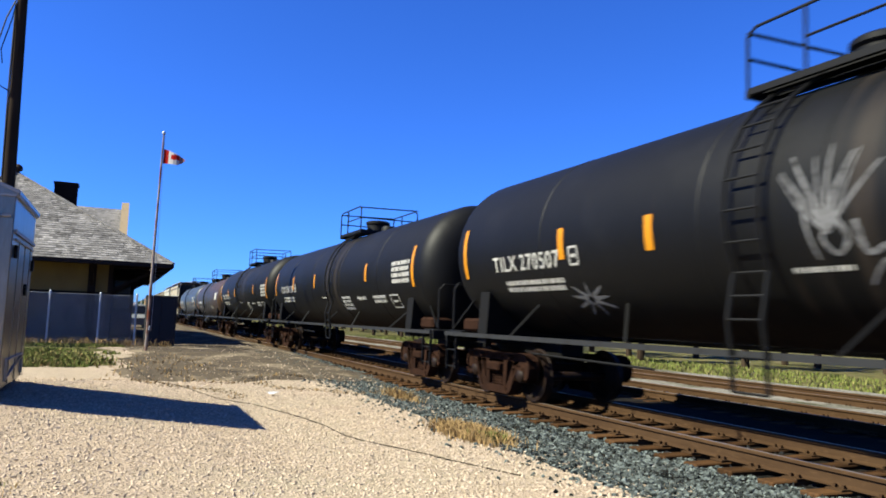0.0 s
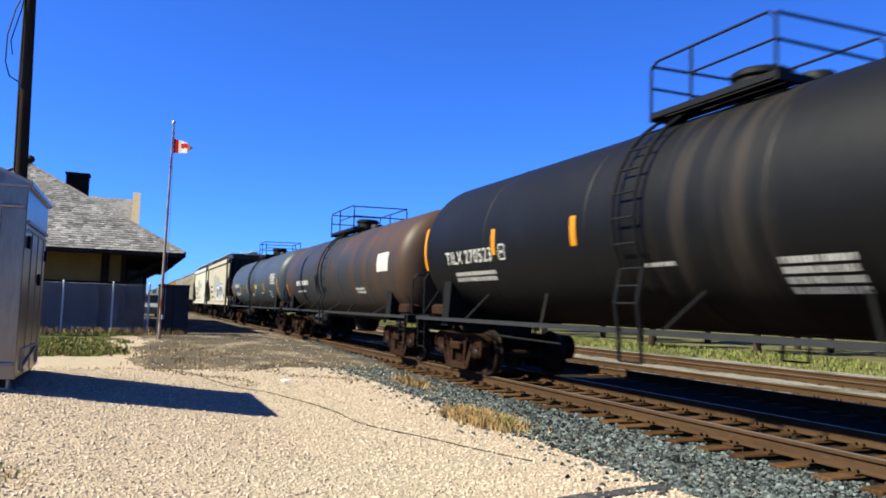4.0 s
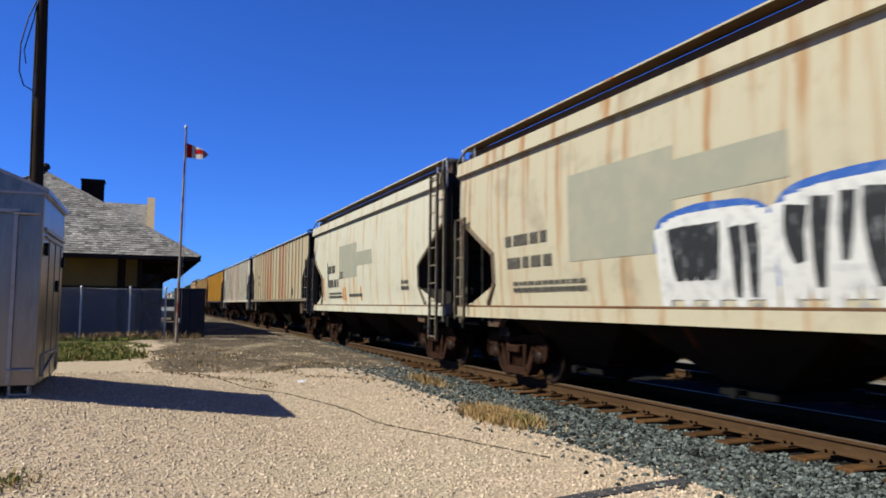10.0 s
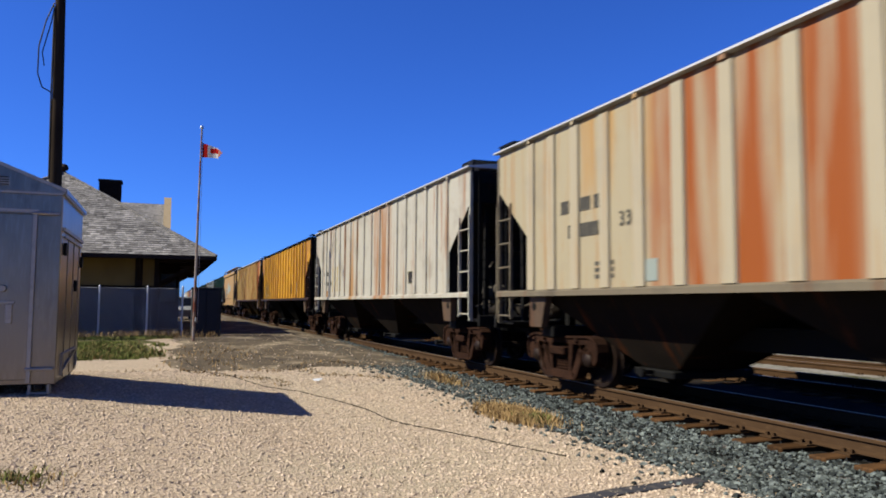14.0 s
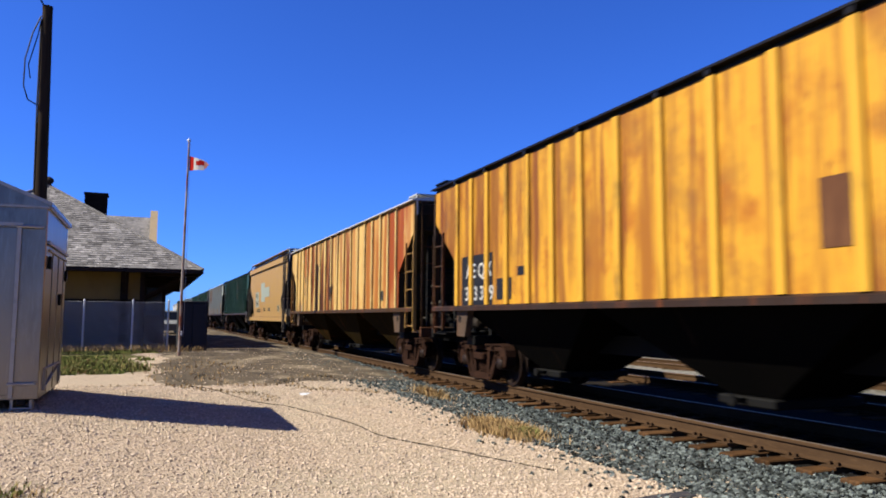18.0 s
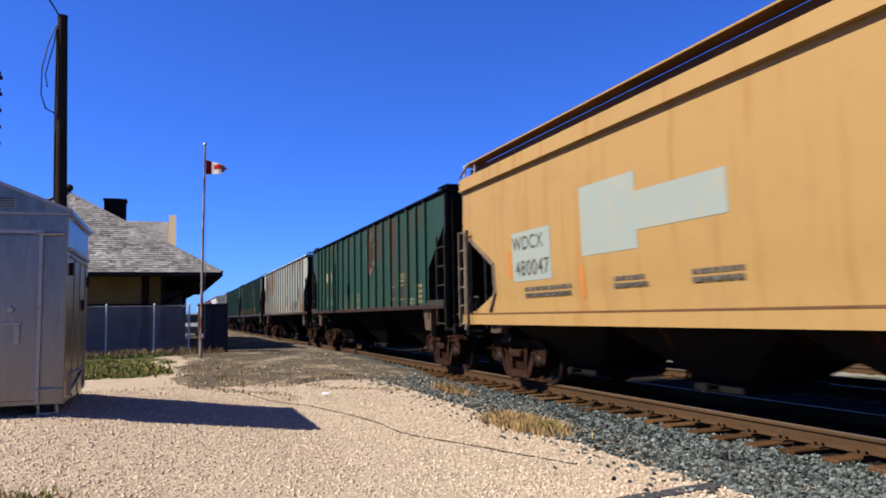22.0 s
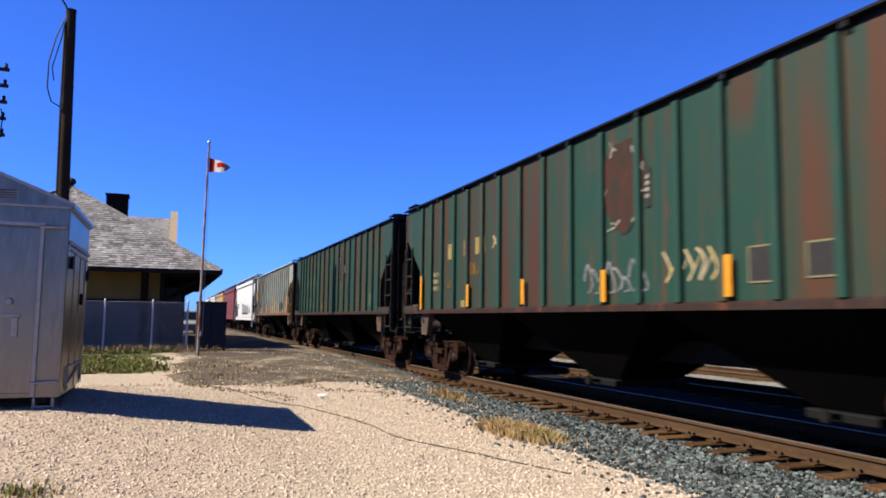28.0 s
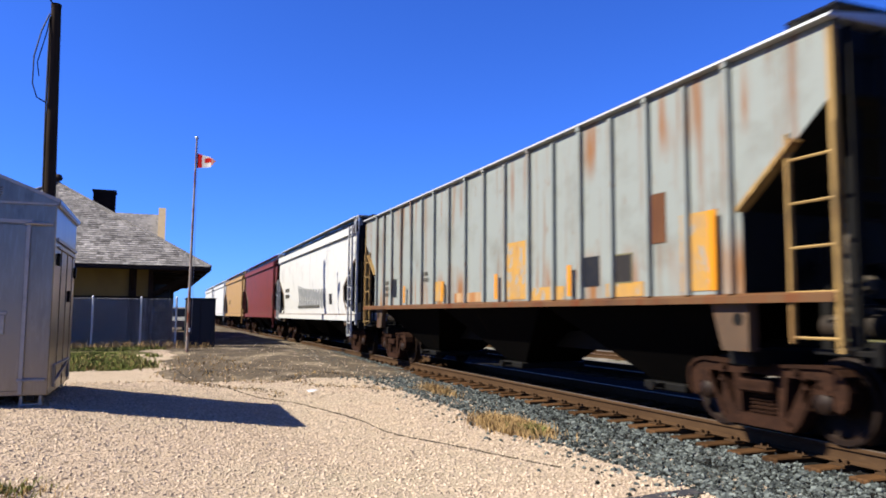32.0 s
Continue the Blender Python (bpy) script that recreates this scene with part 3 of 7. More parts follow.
def stroke(mb, pts, w, on):
    """A painted ribbon along points (y, z), laid on the surface x = on(z)."""
    prev = None
    for i, (y, z) in enumerate(pts):
        a = pts[max(i - 1, 0)]
        b = pts[min(i + 1, len(pts) - 1)]
        d = Vector((b[0] - a[0], b[1] - a[1]))
        n = Vector((-d.y, d.x)).normalized() * (w / 2 * (1 - 0.6 * (i / max(1, len(pts) - 1)) ** 2))
        p = [(on(z + n.y), y + n.x, z + n.y), (on(z - n.y), y - n.x, z - n.y)]
        if prev:
            mb.add([prev[0], prev[1], p[1], p[0]], [(0, 1, 2, 3)])
        prev = p
    return mb


def curve_pts(pts, n=8):
    """A smooth run through points."""
    out = []
    for i in range(len(pts) - 1):
        p0, p1, p2, p3 = pts[max(i - 1, 0)], pts[i], pts[i + 1], pts[min(i + 2, len(pts) - 1)]
        for k in range(n):
            t = k / n
            out.append(tuple(0.5 * (2 * p1[c] + (p2[c] - p0[c]) * t + (2 * p0[c] - 5 * p1[c] + 4 * p2[c] - p3[c]) * t * t + (3 * p1[c] - p0[c] - 3 * p2[c] + p3[c]) * t ** 3) for c in (0, 1)))
    return out + [pts[-1]]


CARS = []


def car_base(name, label, category, y0, y1):
    """y0, y1: the coupled ends along the track at the clip's start; the car's own origin is its middle."""
    car = thing(name, label, category, "cars of the freight train")
    car.matrix_basis = pose(XC, (y0 + y1) / 2, RAIL)
    CARS.append((car, (y0 + y1) / 2))
    return car


# ---- tank cars ----


def tank_car(label, y0, y1, shell, text="", rad=1.53, cz=2.65, marks=(), platform=1.12, ahead=0.3, ladder_y=0.75, belly=0.0):
    L = y1 - y0
    car = car_base("tank_car", label, "tank car", y0, y1)
    h = L / 2 - 0.55
    hd = 0.58
    prof = [(-h, 0.001)] + [(-h + hd * (1 - math.cos(k)), rad * math.sin(k) ** 0.5) for k in [math.pi / 2 * i / 9 for i in range(1, 10)]]
    prof += [(h - hd * (1 - math.cos(k)), rad * math.sin(k) ** 0.5) for k in [math.pi / 2 * i / 9 for i in range(9, 0, -1)]] + [(h, 0.001)]
    body = part("tank_shell", MB().lathe(prof, 1, 64, (0, 0, cz)), shell, car, smooth=True)
    on = lambda z, e=0.007: -math.sqrt(max(0.0001, (rad + e) ** 2 - (z - cz) ** 2))
    for wy in (-h * 0.6, -h * 0.2, h * 0.2, h * 0.6):
        part("weld_seam", MB().lathe([(wy - 0.014, rad), (wy, rad + 0.006), (wy + 0.014, rad)], 1, 64, (0, 0, cz)), shell, body, smooth=True)
    part("reinforcing_band", MB().lathe([(ladder_y - 0.9, rad), (ladder_y - 0.9, rad + 0.005), (ladder_y + 0.5, rad + 0.005), (ladder_y + 0.5, rad)], 1, 64, (0, 0, cz)), shell, body, smooth=True)
    for s in (-1, 1):
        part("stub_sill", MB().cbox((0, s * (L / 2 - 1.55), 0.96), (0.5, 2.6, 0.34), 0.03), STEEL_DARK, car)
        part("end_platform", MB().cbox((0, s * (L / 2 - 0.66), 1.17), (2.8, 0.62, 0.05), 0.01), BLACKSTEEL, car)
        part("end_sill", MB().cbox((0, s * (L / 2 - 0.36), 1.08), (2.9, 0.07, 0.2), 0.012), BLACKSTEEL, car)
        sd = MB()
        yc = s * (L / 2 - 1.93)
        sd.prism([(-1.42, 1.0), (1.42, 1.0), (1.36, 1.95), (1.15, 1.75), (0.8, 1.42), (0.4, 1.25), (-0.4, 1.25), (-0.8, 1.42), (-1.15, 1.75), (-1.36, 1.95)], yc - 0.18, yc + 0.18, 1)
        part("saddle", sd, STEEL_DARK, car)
        rail = MB()
        rail.tube([(-1.3, s * (L / 2 - 0.4), 1.2), (-1.3, s * (L / 2 - 0.4), 2.05), (-1.2, s * (L / 2 - 0.38), 2.17), (1.2, s * (L / 2 - 0.38), 2.17), (1.3, s * (L / 2 - 0.4), 2.05), (1.3, s * (L / 2 - 0.4), 1.2)], 0.024, 6)
        part("end_handrail", rail, BLACKSTEEL, car)
        for sx in (-1, 1):
            part("sill_step", ladder(MB(), sx * 1.44, s * (L / 2 - 0.66), 0.42, 1.15, 0.42), BLACKSTEEL, car)
            part("handrail_brace", MB().bar((sx * 1.3, s * (L / 2 - 0.45), 1.25), (sx * 1.2, s * (L / 2 - 1.3), 1.9), 0.03), BLACKSTEEL, car)
        bx = MB().cbox((-1.0, s * (L / 2 - 1.15), 1.32), (0.55, 0.7, 0.26), 0.05)
        part("equipment_box", bx, TRUCK, car, "rusty box on the end platform")
        truck(car, yc)
        coupler(car, s * (L / 2 - 0.02), s)
    for sx in (-1, 1):
        part("side_running_bar", MB().box((sx * 1.47, 0, 1.13), (0.05, L - 0.8, 0.075)), GREYBOX, car)
        for k in range(-2, 3):
            yy = k * (L - 5.6) / 4.2
            part("brace", MB().bar((sx * 1.47, yy, 1.15), (sx * 1.12, yy + (0.4 if k % 2 else -0.4), cz - rad * 0.66), 0.035), BLACKSTEEL, car)
    zt = cz + rad - 0.05
    pc = ladder_y + ahead - platform
    lo, up = pc - platform, pc + platform
    slat = MB().box((0, 0, 0), (0.17, platform * 2, 0.035)).mesh("plank")
    slat.materials.append(BLACKSTEEL)
    deck = part("top_platform", MB().box((0, lo, zt), (1.9, 0.06, 0.1)).box((0, up, zt), (1.9, 0.06, 0.1)).box((-0.93, pc, zt + 0.02), (0.05, platform * 2, 0.07)).box((0.93, pc, zt + 0.02), (0.05, platform * 2, 0.07)), BLACKSTEEL, car)
    for k in range(9):
        if abs(k - 4) > 1:
            part("plank", slat, BLACKSTEEL, deck).matrix_basis = pose(-0.84 + 0.21 * k, pc, zt + 0.06)
    for sx in (-1, 1):
        x = sx * 0.94
        hr = MB()
        hr.tube([(x, lo, zt), (x, lo, zt + 0.7), (x, lo + 0.12, zt + 0.8), (x, up - 0.12, zt + 0.8), (x, up, zt + 0.7), (x, up, zt)], 0.021, 6)
        hr.tube([(x, pc + 0.3, zt), (x, pc + 0.3, zt + 0.8)], 0.021, 6)
        hr.tube([(x, lo, zt + 0.44), (x, pc + 0.3, zt + 0.44)], 0.016, 6)
        part("platform_handrail", hr, BLACKSTEEL, car)
    for sy in (lo, up):
        part("platform_handrail", MB().tube([(-0.94, sy, zt + 0.76), (0.94, sy, zt + 0.8)], 0.021, 6).tube([(-0.94, sy, zt + 0.44), (0.94, sy, zt + 0.44)], 0.02, 6), BLACKSTEEL, car)
    dm = MB().lathe([(zt - 0.1, 0.36), (zt + 0.36, 0.36), (zt + 0.40, 0.40), (zt + 0.46, 0.40), (zt + 0.5, 0.34), (zt + 0.52, 0.0)], 2, 20, (0, pc, 0))
    part("valve_dome", dm, BLACKSTEEL, car, smooth=True)
    part("hatch_cover", MB().lathe([(zt - 0.1, 0.24), (zt + 0.2, 0.24), (zt + 0.26, 0.2), (zt + 0.27, 0.0)], 2, 16, (0.1, pc - 0.8, 0)), BLACKSTEEL, car, smooth=True)
    for sx in (-1, 1):
        ld = MB()
        a0 = math.radians(66)
        pts = [(1.5 * sx, 0.72), (1.52 * sx, 1.1), (1.58 * sx, 1.5)] + [(sx * (rad + 0.12) * math.cos(k), cz + (rad + 0.12) * math.sin(k)) for k in [-0.45 + i * (a0 + 0.75) / 9 for i in range(10)]]
        for dy in (-0.24, 0.24):
            ld.tube([(x, ladder_y + dy, z) for x, z in pts], 0.028, 6)
        run_p = [Vector((x, 0, z)) for x, z in pts]
        for a, b in zip(run_p, run_p[1:]):
            n = max(1, round((b - a).length / 0.3))
            for k in range(n):
                q = a.lerp(b, k / n)
                ld.tube([(q.x, ladder_y - 0.24, q.z), (q.x, ladder_y + 0.24, q.z)], 0.016, 6)
        part("side_ladder", ld, BLACKSTEEL, car)
    if text:
        lettering(car, text, 0, 6.95, 2.28, 0.37, LETTER, lambda z: on(z))
    for kind, yy, zz, w, hh, rows in marks:
        mb = MB()
        if kind in ("strip", "white", "pale"):
            n = 6
            for k in range(n):
                za, zb = zz - hh / 2 + hh * k / n, zz - hh / 2 + hh * (k + 1) / n
                mb.add([(on(za), yy + w / 2, za), (on(za), yy - w / 2, za), (on(zb), yy - w / 2, zb), (on(zb), yy + w / 2, zb)], [(0, 1, 2, 3)])
            part("reflector_strip" if kind == "strip" else "placard", mb, {"strip": YELLOW, "white": LETTER, "pale": PALEY}[kind], car, "yellow reflective strip" if kind == "strip" else "pale painted placard")
        elif kind == "frame":
            for a, b, c, d in ((yy + w / 2, zz, 0.03, hh), (yy - w / 2, zz, 0.03, hh), (yy, zz + hh / 2, w, 0.03), (yy, zz - hh / 2, w, 0.03), (yy, zz, w * 0.5, 0.05)):
                for q0, q1 in ((b - d / 2, b), (b, b + d / 2)):
                    mb.add([(on(q0, 0.012), a + c / 2, q0), (on(q0, 0.012), a - c / 2, q0), (on(q1, 0.012), a - c / 2, q1), (on(q1, 0.012), a + c / 2, q1)], [(0, 1, 2, 3)])
            part("stencil_frame", mb, LETTER, car, "white stencilled frame")
        else:
            rr = random.Random(int(yy * 10) + rows)
            rh = hh / (rows * 1.5)
            for k in range(rows):
                z1 = zz + hh / 2 - k * hh / rows
                y2 = yy + w / 2
                while y2 > yy - w / 2 + 0.02:
                    ln = min(rr.uniform(0.5, 1.0) * max(rh, 0.05), y2 - (yy - w / 2))
                    mb.add([(on(z1 - rh), y2, z1 - rh), (on(z1 - rh), y2 - ln, z1 - rh), (on(z1), y2 - ln, z1), (on(z1), y2, z1)], [(0, 1, 2, 3)])
                    y2 -= ln + max(rh, 0.05) * rr.choice((0.18, 0.18, 0.5))
            tagged(part("stencil", mb, LETTER, car), "white stencilled lines", kind="stuff")
    if belly:
        part("bottom_outlet", MB().lathe([(0.5, 0.0), (0.5, 0.3), (0.7, 0.4), (cz - rad + 0.1, 0.5)], 2, 16), STEEL_DARK, car, smooth=True)
    if belly:
        part("brake_reservoir", MB().lathe([(-0.6, 0.0), (-0.52, 0.22), (0.52, 0.22), (0.6, 0.0)], 1, 14, (-0.95, 2.6, 0.82)), GREYBOX, car, smooth=True)
    part("brake_rod", MB().tube([(-0.95, 3.2, 0.82), (-0.9, L / 2 - 2.9, 0.86)], 0.02, 6), BLACKSTEEL, car)
    return car, on


GREYBOX = mat("grey_worn_steel", (0.065, 0.066, 0.068), 0.55, 0.2, [((5, 5, 5), (0.035, 0.028, 0.022), 0.5, 0.8)])
PALEY = mat("pale_yellow_placard", (0.6, 0.52, 0.22), 0.7)

# ---- covered hopper cars ----


def shell(rows):
    """A closed body from rows (z, half width, half length), bottom to top."""
    mb = MB()
    for z, w, e in rows:
        mb.v += [(-w, -e, z), (-w, e, z), (w, e, z), (w, -e, z)]
    n = len(rows)
    for i in range(n - 1):
        for j in range(4):
            a, b = i * 4 + j, i * 4 + (j + 1) % 4
            mb.f.append((b, a, a + 4, b + 4))
    mb.f.append((3, 2, 1, 0)[::-1])
    k = (n - 1) * 4
    mb.f.append((k, k + 1, k + 2, k + 3)[::-1])
    return mb


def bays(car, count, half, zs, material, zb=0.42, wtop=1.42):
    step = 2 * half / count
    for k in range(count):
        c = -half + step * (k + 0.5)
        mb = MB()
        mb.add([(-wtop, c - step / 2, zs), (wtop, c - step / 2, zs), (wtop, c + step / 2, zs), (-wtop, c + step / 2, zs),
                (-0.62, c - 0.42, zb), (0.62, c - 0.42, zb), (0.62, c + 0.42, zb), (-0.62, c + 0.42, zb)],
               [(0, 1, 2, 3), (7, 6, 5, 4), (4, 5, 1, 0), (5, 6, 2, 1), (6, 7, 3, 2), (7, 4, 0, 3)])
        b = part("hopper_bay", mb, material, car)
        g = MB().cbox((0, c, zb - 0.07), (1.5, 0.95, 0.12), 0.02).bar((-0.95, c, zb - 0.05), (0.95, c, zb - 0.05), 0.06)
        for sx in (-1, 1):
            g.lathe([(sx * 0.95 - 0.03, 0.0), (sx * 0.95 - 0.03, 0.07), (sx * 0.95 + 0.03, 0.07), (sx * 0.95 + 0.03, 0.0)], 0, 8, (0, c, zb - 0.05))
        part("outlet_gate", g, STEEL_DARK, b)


def hopper_ends(car, L, zs, ze, e, body, inner, deck=1.02, off=2.3, rails=None, tall=False):
    """Underframe, trucks, end decks, ladders, corner posts and brake gear at both ends."""
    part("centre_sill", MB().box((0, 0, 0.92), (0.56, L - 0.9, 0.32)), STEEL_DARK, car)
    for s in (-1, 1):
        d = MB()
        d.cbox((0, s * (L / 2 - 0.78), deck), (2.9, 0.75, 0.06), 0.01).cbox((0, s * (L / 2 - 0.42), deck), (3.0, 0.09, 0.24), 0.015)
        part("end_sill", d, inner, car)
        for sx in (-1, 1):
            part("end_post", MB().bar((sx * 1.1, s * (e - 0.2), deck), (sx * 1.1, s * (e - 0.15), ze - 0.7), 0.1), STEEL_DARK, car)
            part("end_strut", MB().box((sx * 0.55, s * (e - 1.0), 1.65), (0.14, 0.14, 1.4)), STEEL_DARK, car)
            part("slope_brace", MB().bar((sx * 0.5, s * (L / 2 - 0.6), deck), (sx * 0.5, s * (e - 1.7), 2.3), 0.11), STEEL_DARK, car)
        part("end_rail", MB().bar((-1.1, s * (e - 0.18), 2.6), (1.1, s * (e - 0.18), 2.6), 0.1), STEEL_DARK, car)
        for sx in (-1, 1):
            part("side_ladder", ladder(MB(), sx * (1.70 if tall else 1.57), s * (e - 0.27), 0.62 if tall and s < 0 else 1.1, ze + 0.2 if tall and s < 0 else ze - 0.98, 0.44 if tall else 0.58, 1, 0.40 if tall else 0.46, 0.017), rails or body, car)
            part("corner_post", MB().bar((sx * 1.54, s * (e + 0.0), deck), (sx * 1.54, s * (e + 0.0), ze - 0.02), 0.07), rails or body, car)
            part("end_ladder", ladder(MB(), sx * 1.15, s * (e + 0.06), 1.0, ze, 0.42, 0, 0.42, 0.016), inner, car)
        g = MB()
        g.lathe([(s * (L / 2 - 1.25) - 0.4, 0.0), (s * (L / 2 - 1.25) - 0.36, 0.13), (s * (L / 2 - 1.25) + 0.36, 0.13), (s * (L / 2 - 1.25) + 0.4, 0.0)], 1, 14, (-0.75, 0, deck + 0.25))
        g.cbox((-0.15, s * (L / 2 - 1.05), deck + 0.2), (0.3, 0.3, 0.34), 0.03)
        g.tube([(-0.75, s * (L / 2 - 1.2), deck + 0.3), (-0.3, s * (L / 2 - 1.1), deck + 0.5), (0.4, s * (L / 2 - 1.3), deck + 0.3)], 0.025, 6)
        part("brake_gear", g, GEAR, car, "grimy brake cylinder and pipes", smooth=True)
        vy = s * (L / 2 - 1.15)
        v = MB().cbox((-0.95, vy, deck + 0.62), (0.2, 0.22, 0.26), 0.04).cbox((-0.62, vy - s * 0.1, deck + 0.7), (0.24, 0.2, 0.2), 0.05).cbox((-0.8, vy, deck + 0.42), (0.34, 0.16, 0.14), 0.03)
        v.tube([(-0.95, vy, deck + 0.7), (-1.0, vy + s * 0.05, deck + 1.1), (-0.7, vy - s * 0.2, deck + 1.35)], 0.022, 6).tube([(-1.25, vy, deck + 0.3), (-0.9, vy, deck + 0.42)], 0.022, 6)
        part("brake_valve", v, VALVE, car, "grimy pale brake valves and pipes")
        if s > 0:
            w = MB().lathe([(0, 0.24), (0.02, 0.27), (0.04, 0.24)], 1, 18, (0.55, s * (e + 0.1), 2.6))
            for k in range(5):
                a = k * 2 * math.pi / 5
                w.bar((0.55, s * (e + 0.12), 2.6), (0.55 + 0.25 * math.cos(a), s * (e + 0.12), 2.6 + 0.25 * math.sin(a)), 0.025)
            part("hand_brake_wheel", w, BLACKSTEEL, car)
        for sx in (-1, 1):
            yb = s * (L / 2 - off)
            b = MB().prism([(yb - s * 0.30, zs + 0.02), (yb + s * 0.32, zs + 0.02), (yb + s * 0.32, 0.98), (yb - s * 0.10, 0.98)], sx * 1.38, sx * 1.52, 0)
            b = part("bolster_bracket", b, P_BRACKET, car)
            part("jacking_hole", MB().lathe([(sx * 1.515, 0.0), (sx * 1.515, 0.075), (sx * 1.528, 0.075), (sx * 1.528, 0.0)], 0, 12, (0, yb + s * 0.16, (zs + 1.0) / 2 + 0.04)), STEEL_DARK, b)
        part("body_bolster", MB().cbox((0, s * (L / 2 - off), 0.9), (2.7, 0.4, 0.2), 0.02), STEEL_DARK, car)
        truck(car, s * (L / 2 - off))
        coupler(car, s * (L / 2 - 0.02), s)


def roof_gear(car, ze, e, top, material, over=0.45, walk_w=0.5):
    wk = MB()
    for k in range(5):
        wk.box((-walk_w / 2 + walk_w * (k + 0.5) / 5, 0, top + 0.16), (walk_w / 5 - 0.02, 2 * e + 2 * over, 0.035))
    y = -e
    while y <= e:
        wk.box((0, y, top + 0.09), (0.5, 0.06, 0.12))
        y += 1.3
    for s in (-1, 1):
        for k in range(4):
            wk.box((0, s * (e - 0.5 + 0.17 * k), top + 0.0), (3.06, 0.14, 0.03))
        wk.box((0, s * (e + over * 0.5), top - 0.04), (1.2, 0.3, 0.03))
        for sx in (-1, 1):
            wk.bar((sx * 1.5, s * (e + 0.03), ze - 0.3), (sx * 1.5, s * (e + 0.03), top), 0.035).bar((sx * 1.5, s * (e - 0.55), ze), (sx * 1.5, s * (e - 0.55), top), 0.03)
    part("running_board", wk, material, car)
    n = 6
    for k in range(n):
        c = -e + 2 * e * (k + 0.5) / n
        for sx in (-1, 1):
            h = MB().cbox((sx * 0.62, c, top + 0.02), (0.5, 2 * e / n - 0.35, 0.1), 0.03)
            part("hatch_cover", h, material, car)


VALVE = mat("grimy_pale_valve", (0.22, 0.19, 0.15), 0.75, 0, [((7, 7, 7), (0.1, 0.075, 0.055), 0.45, 0.7)])
GEAR = mat("grimy_brake_gear", (0.05, 0.04, 0.032), 0.7, 0, [((6, 6, 6), (0.06, 0.035, 0.022), 0.5, 0.8)])


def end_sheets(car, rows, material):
    """Dark sheets over both ends, 6 mm proud, with the ends' shade painted in."""
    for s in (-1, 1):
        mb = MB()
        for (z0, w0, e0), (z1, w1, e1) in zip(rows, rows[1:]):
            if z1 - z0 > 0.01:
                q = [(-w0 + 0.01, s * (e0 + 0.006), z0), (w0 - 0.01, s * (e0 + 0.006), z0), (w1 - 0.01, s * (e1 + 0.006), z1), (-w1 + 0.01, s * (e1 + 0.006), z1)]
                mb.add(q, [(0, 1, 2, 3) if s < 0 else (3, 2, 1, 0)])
        part("end_sheet", mb, material, car, "end sheet with its shade painted dark")


MARKS = 0.15  # the painted marks stand this far ahead of the car's own middle
RIB_AT = (0.485, 1.45, 2.42, 3.30, 4.15, 5.0, 5.85, 6.62, 7.37)


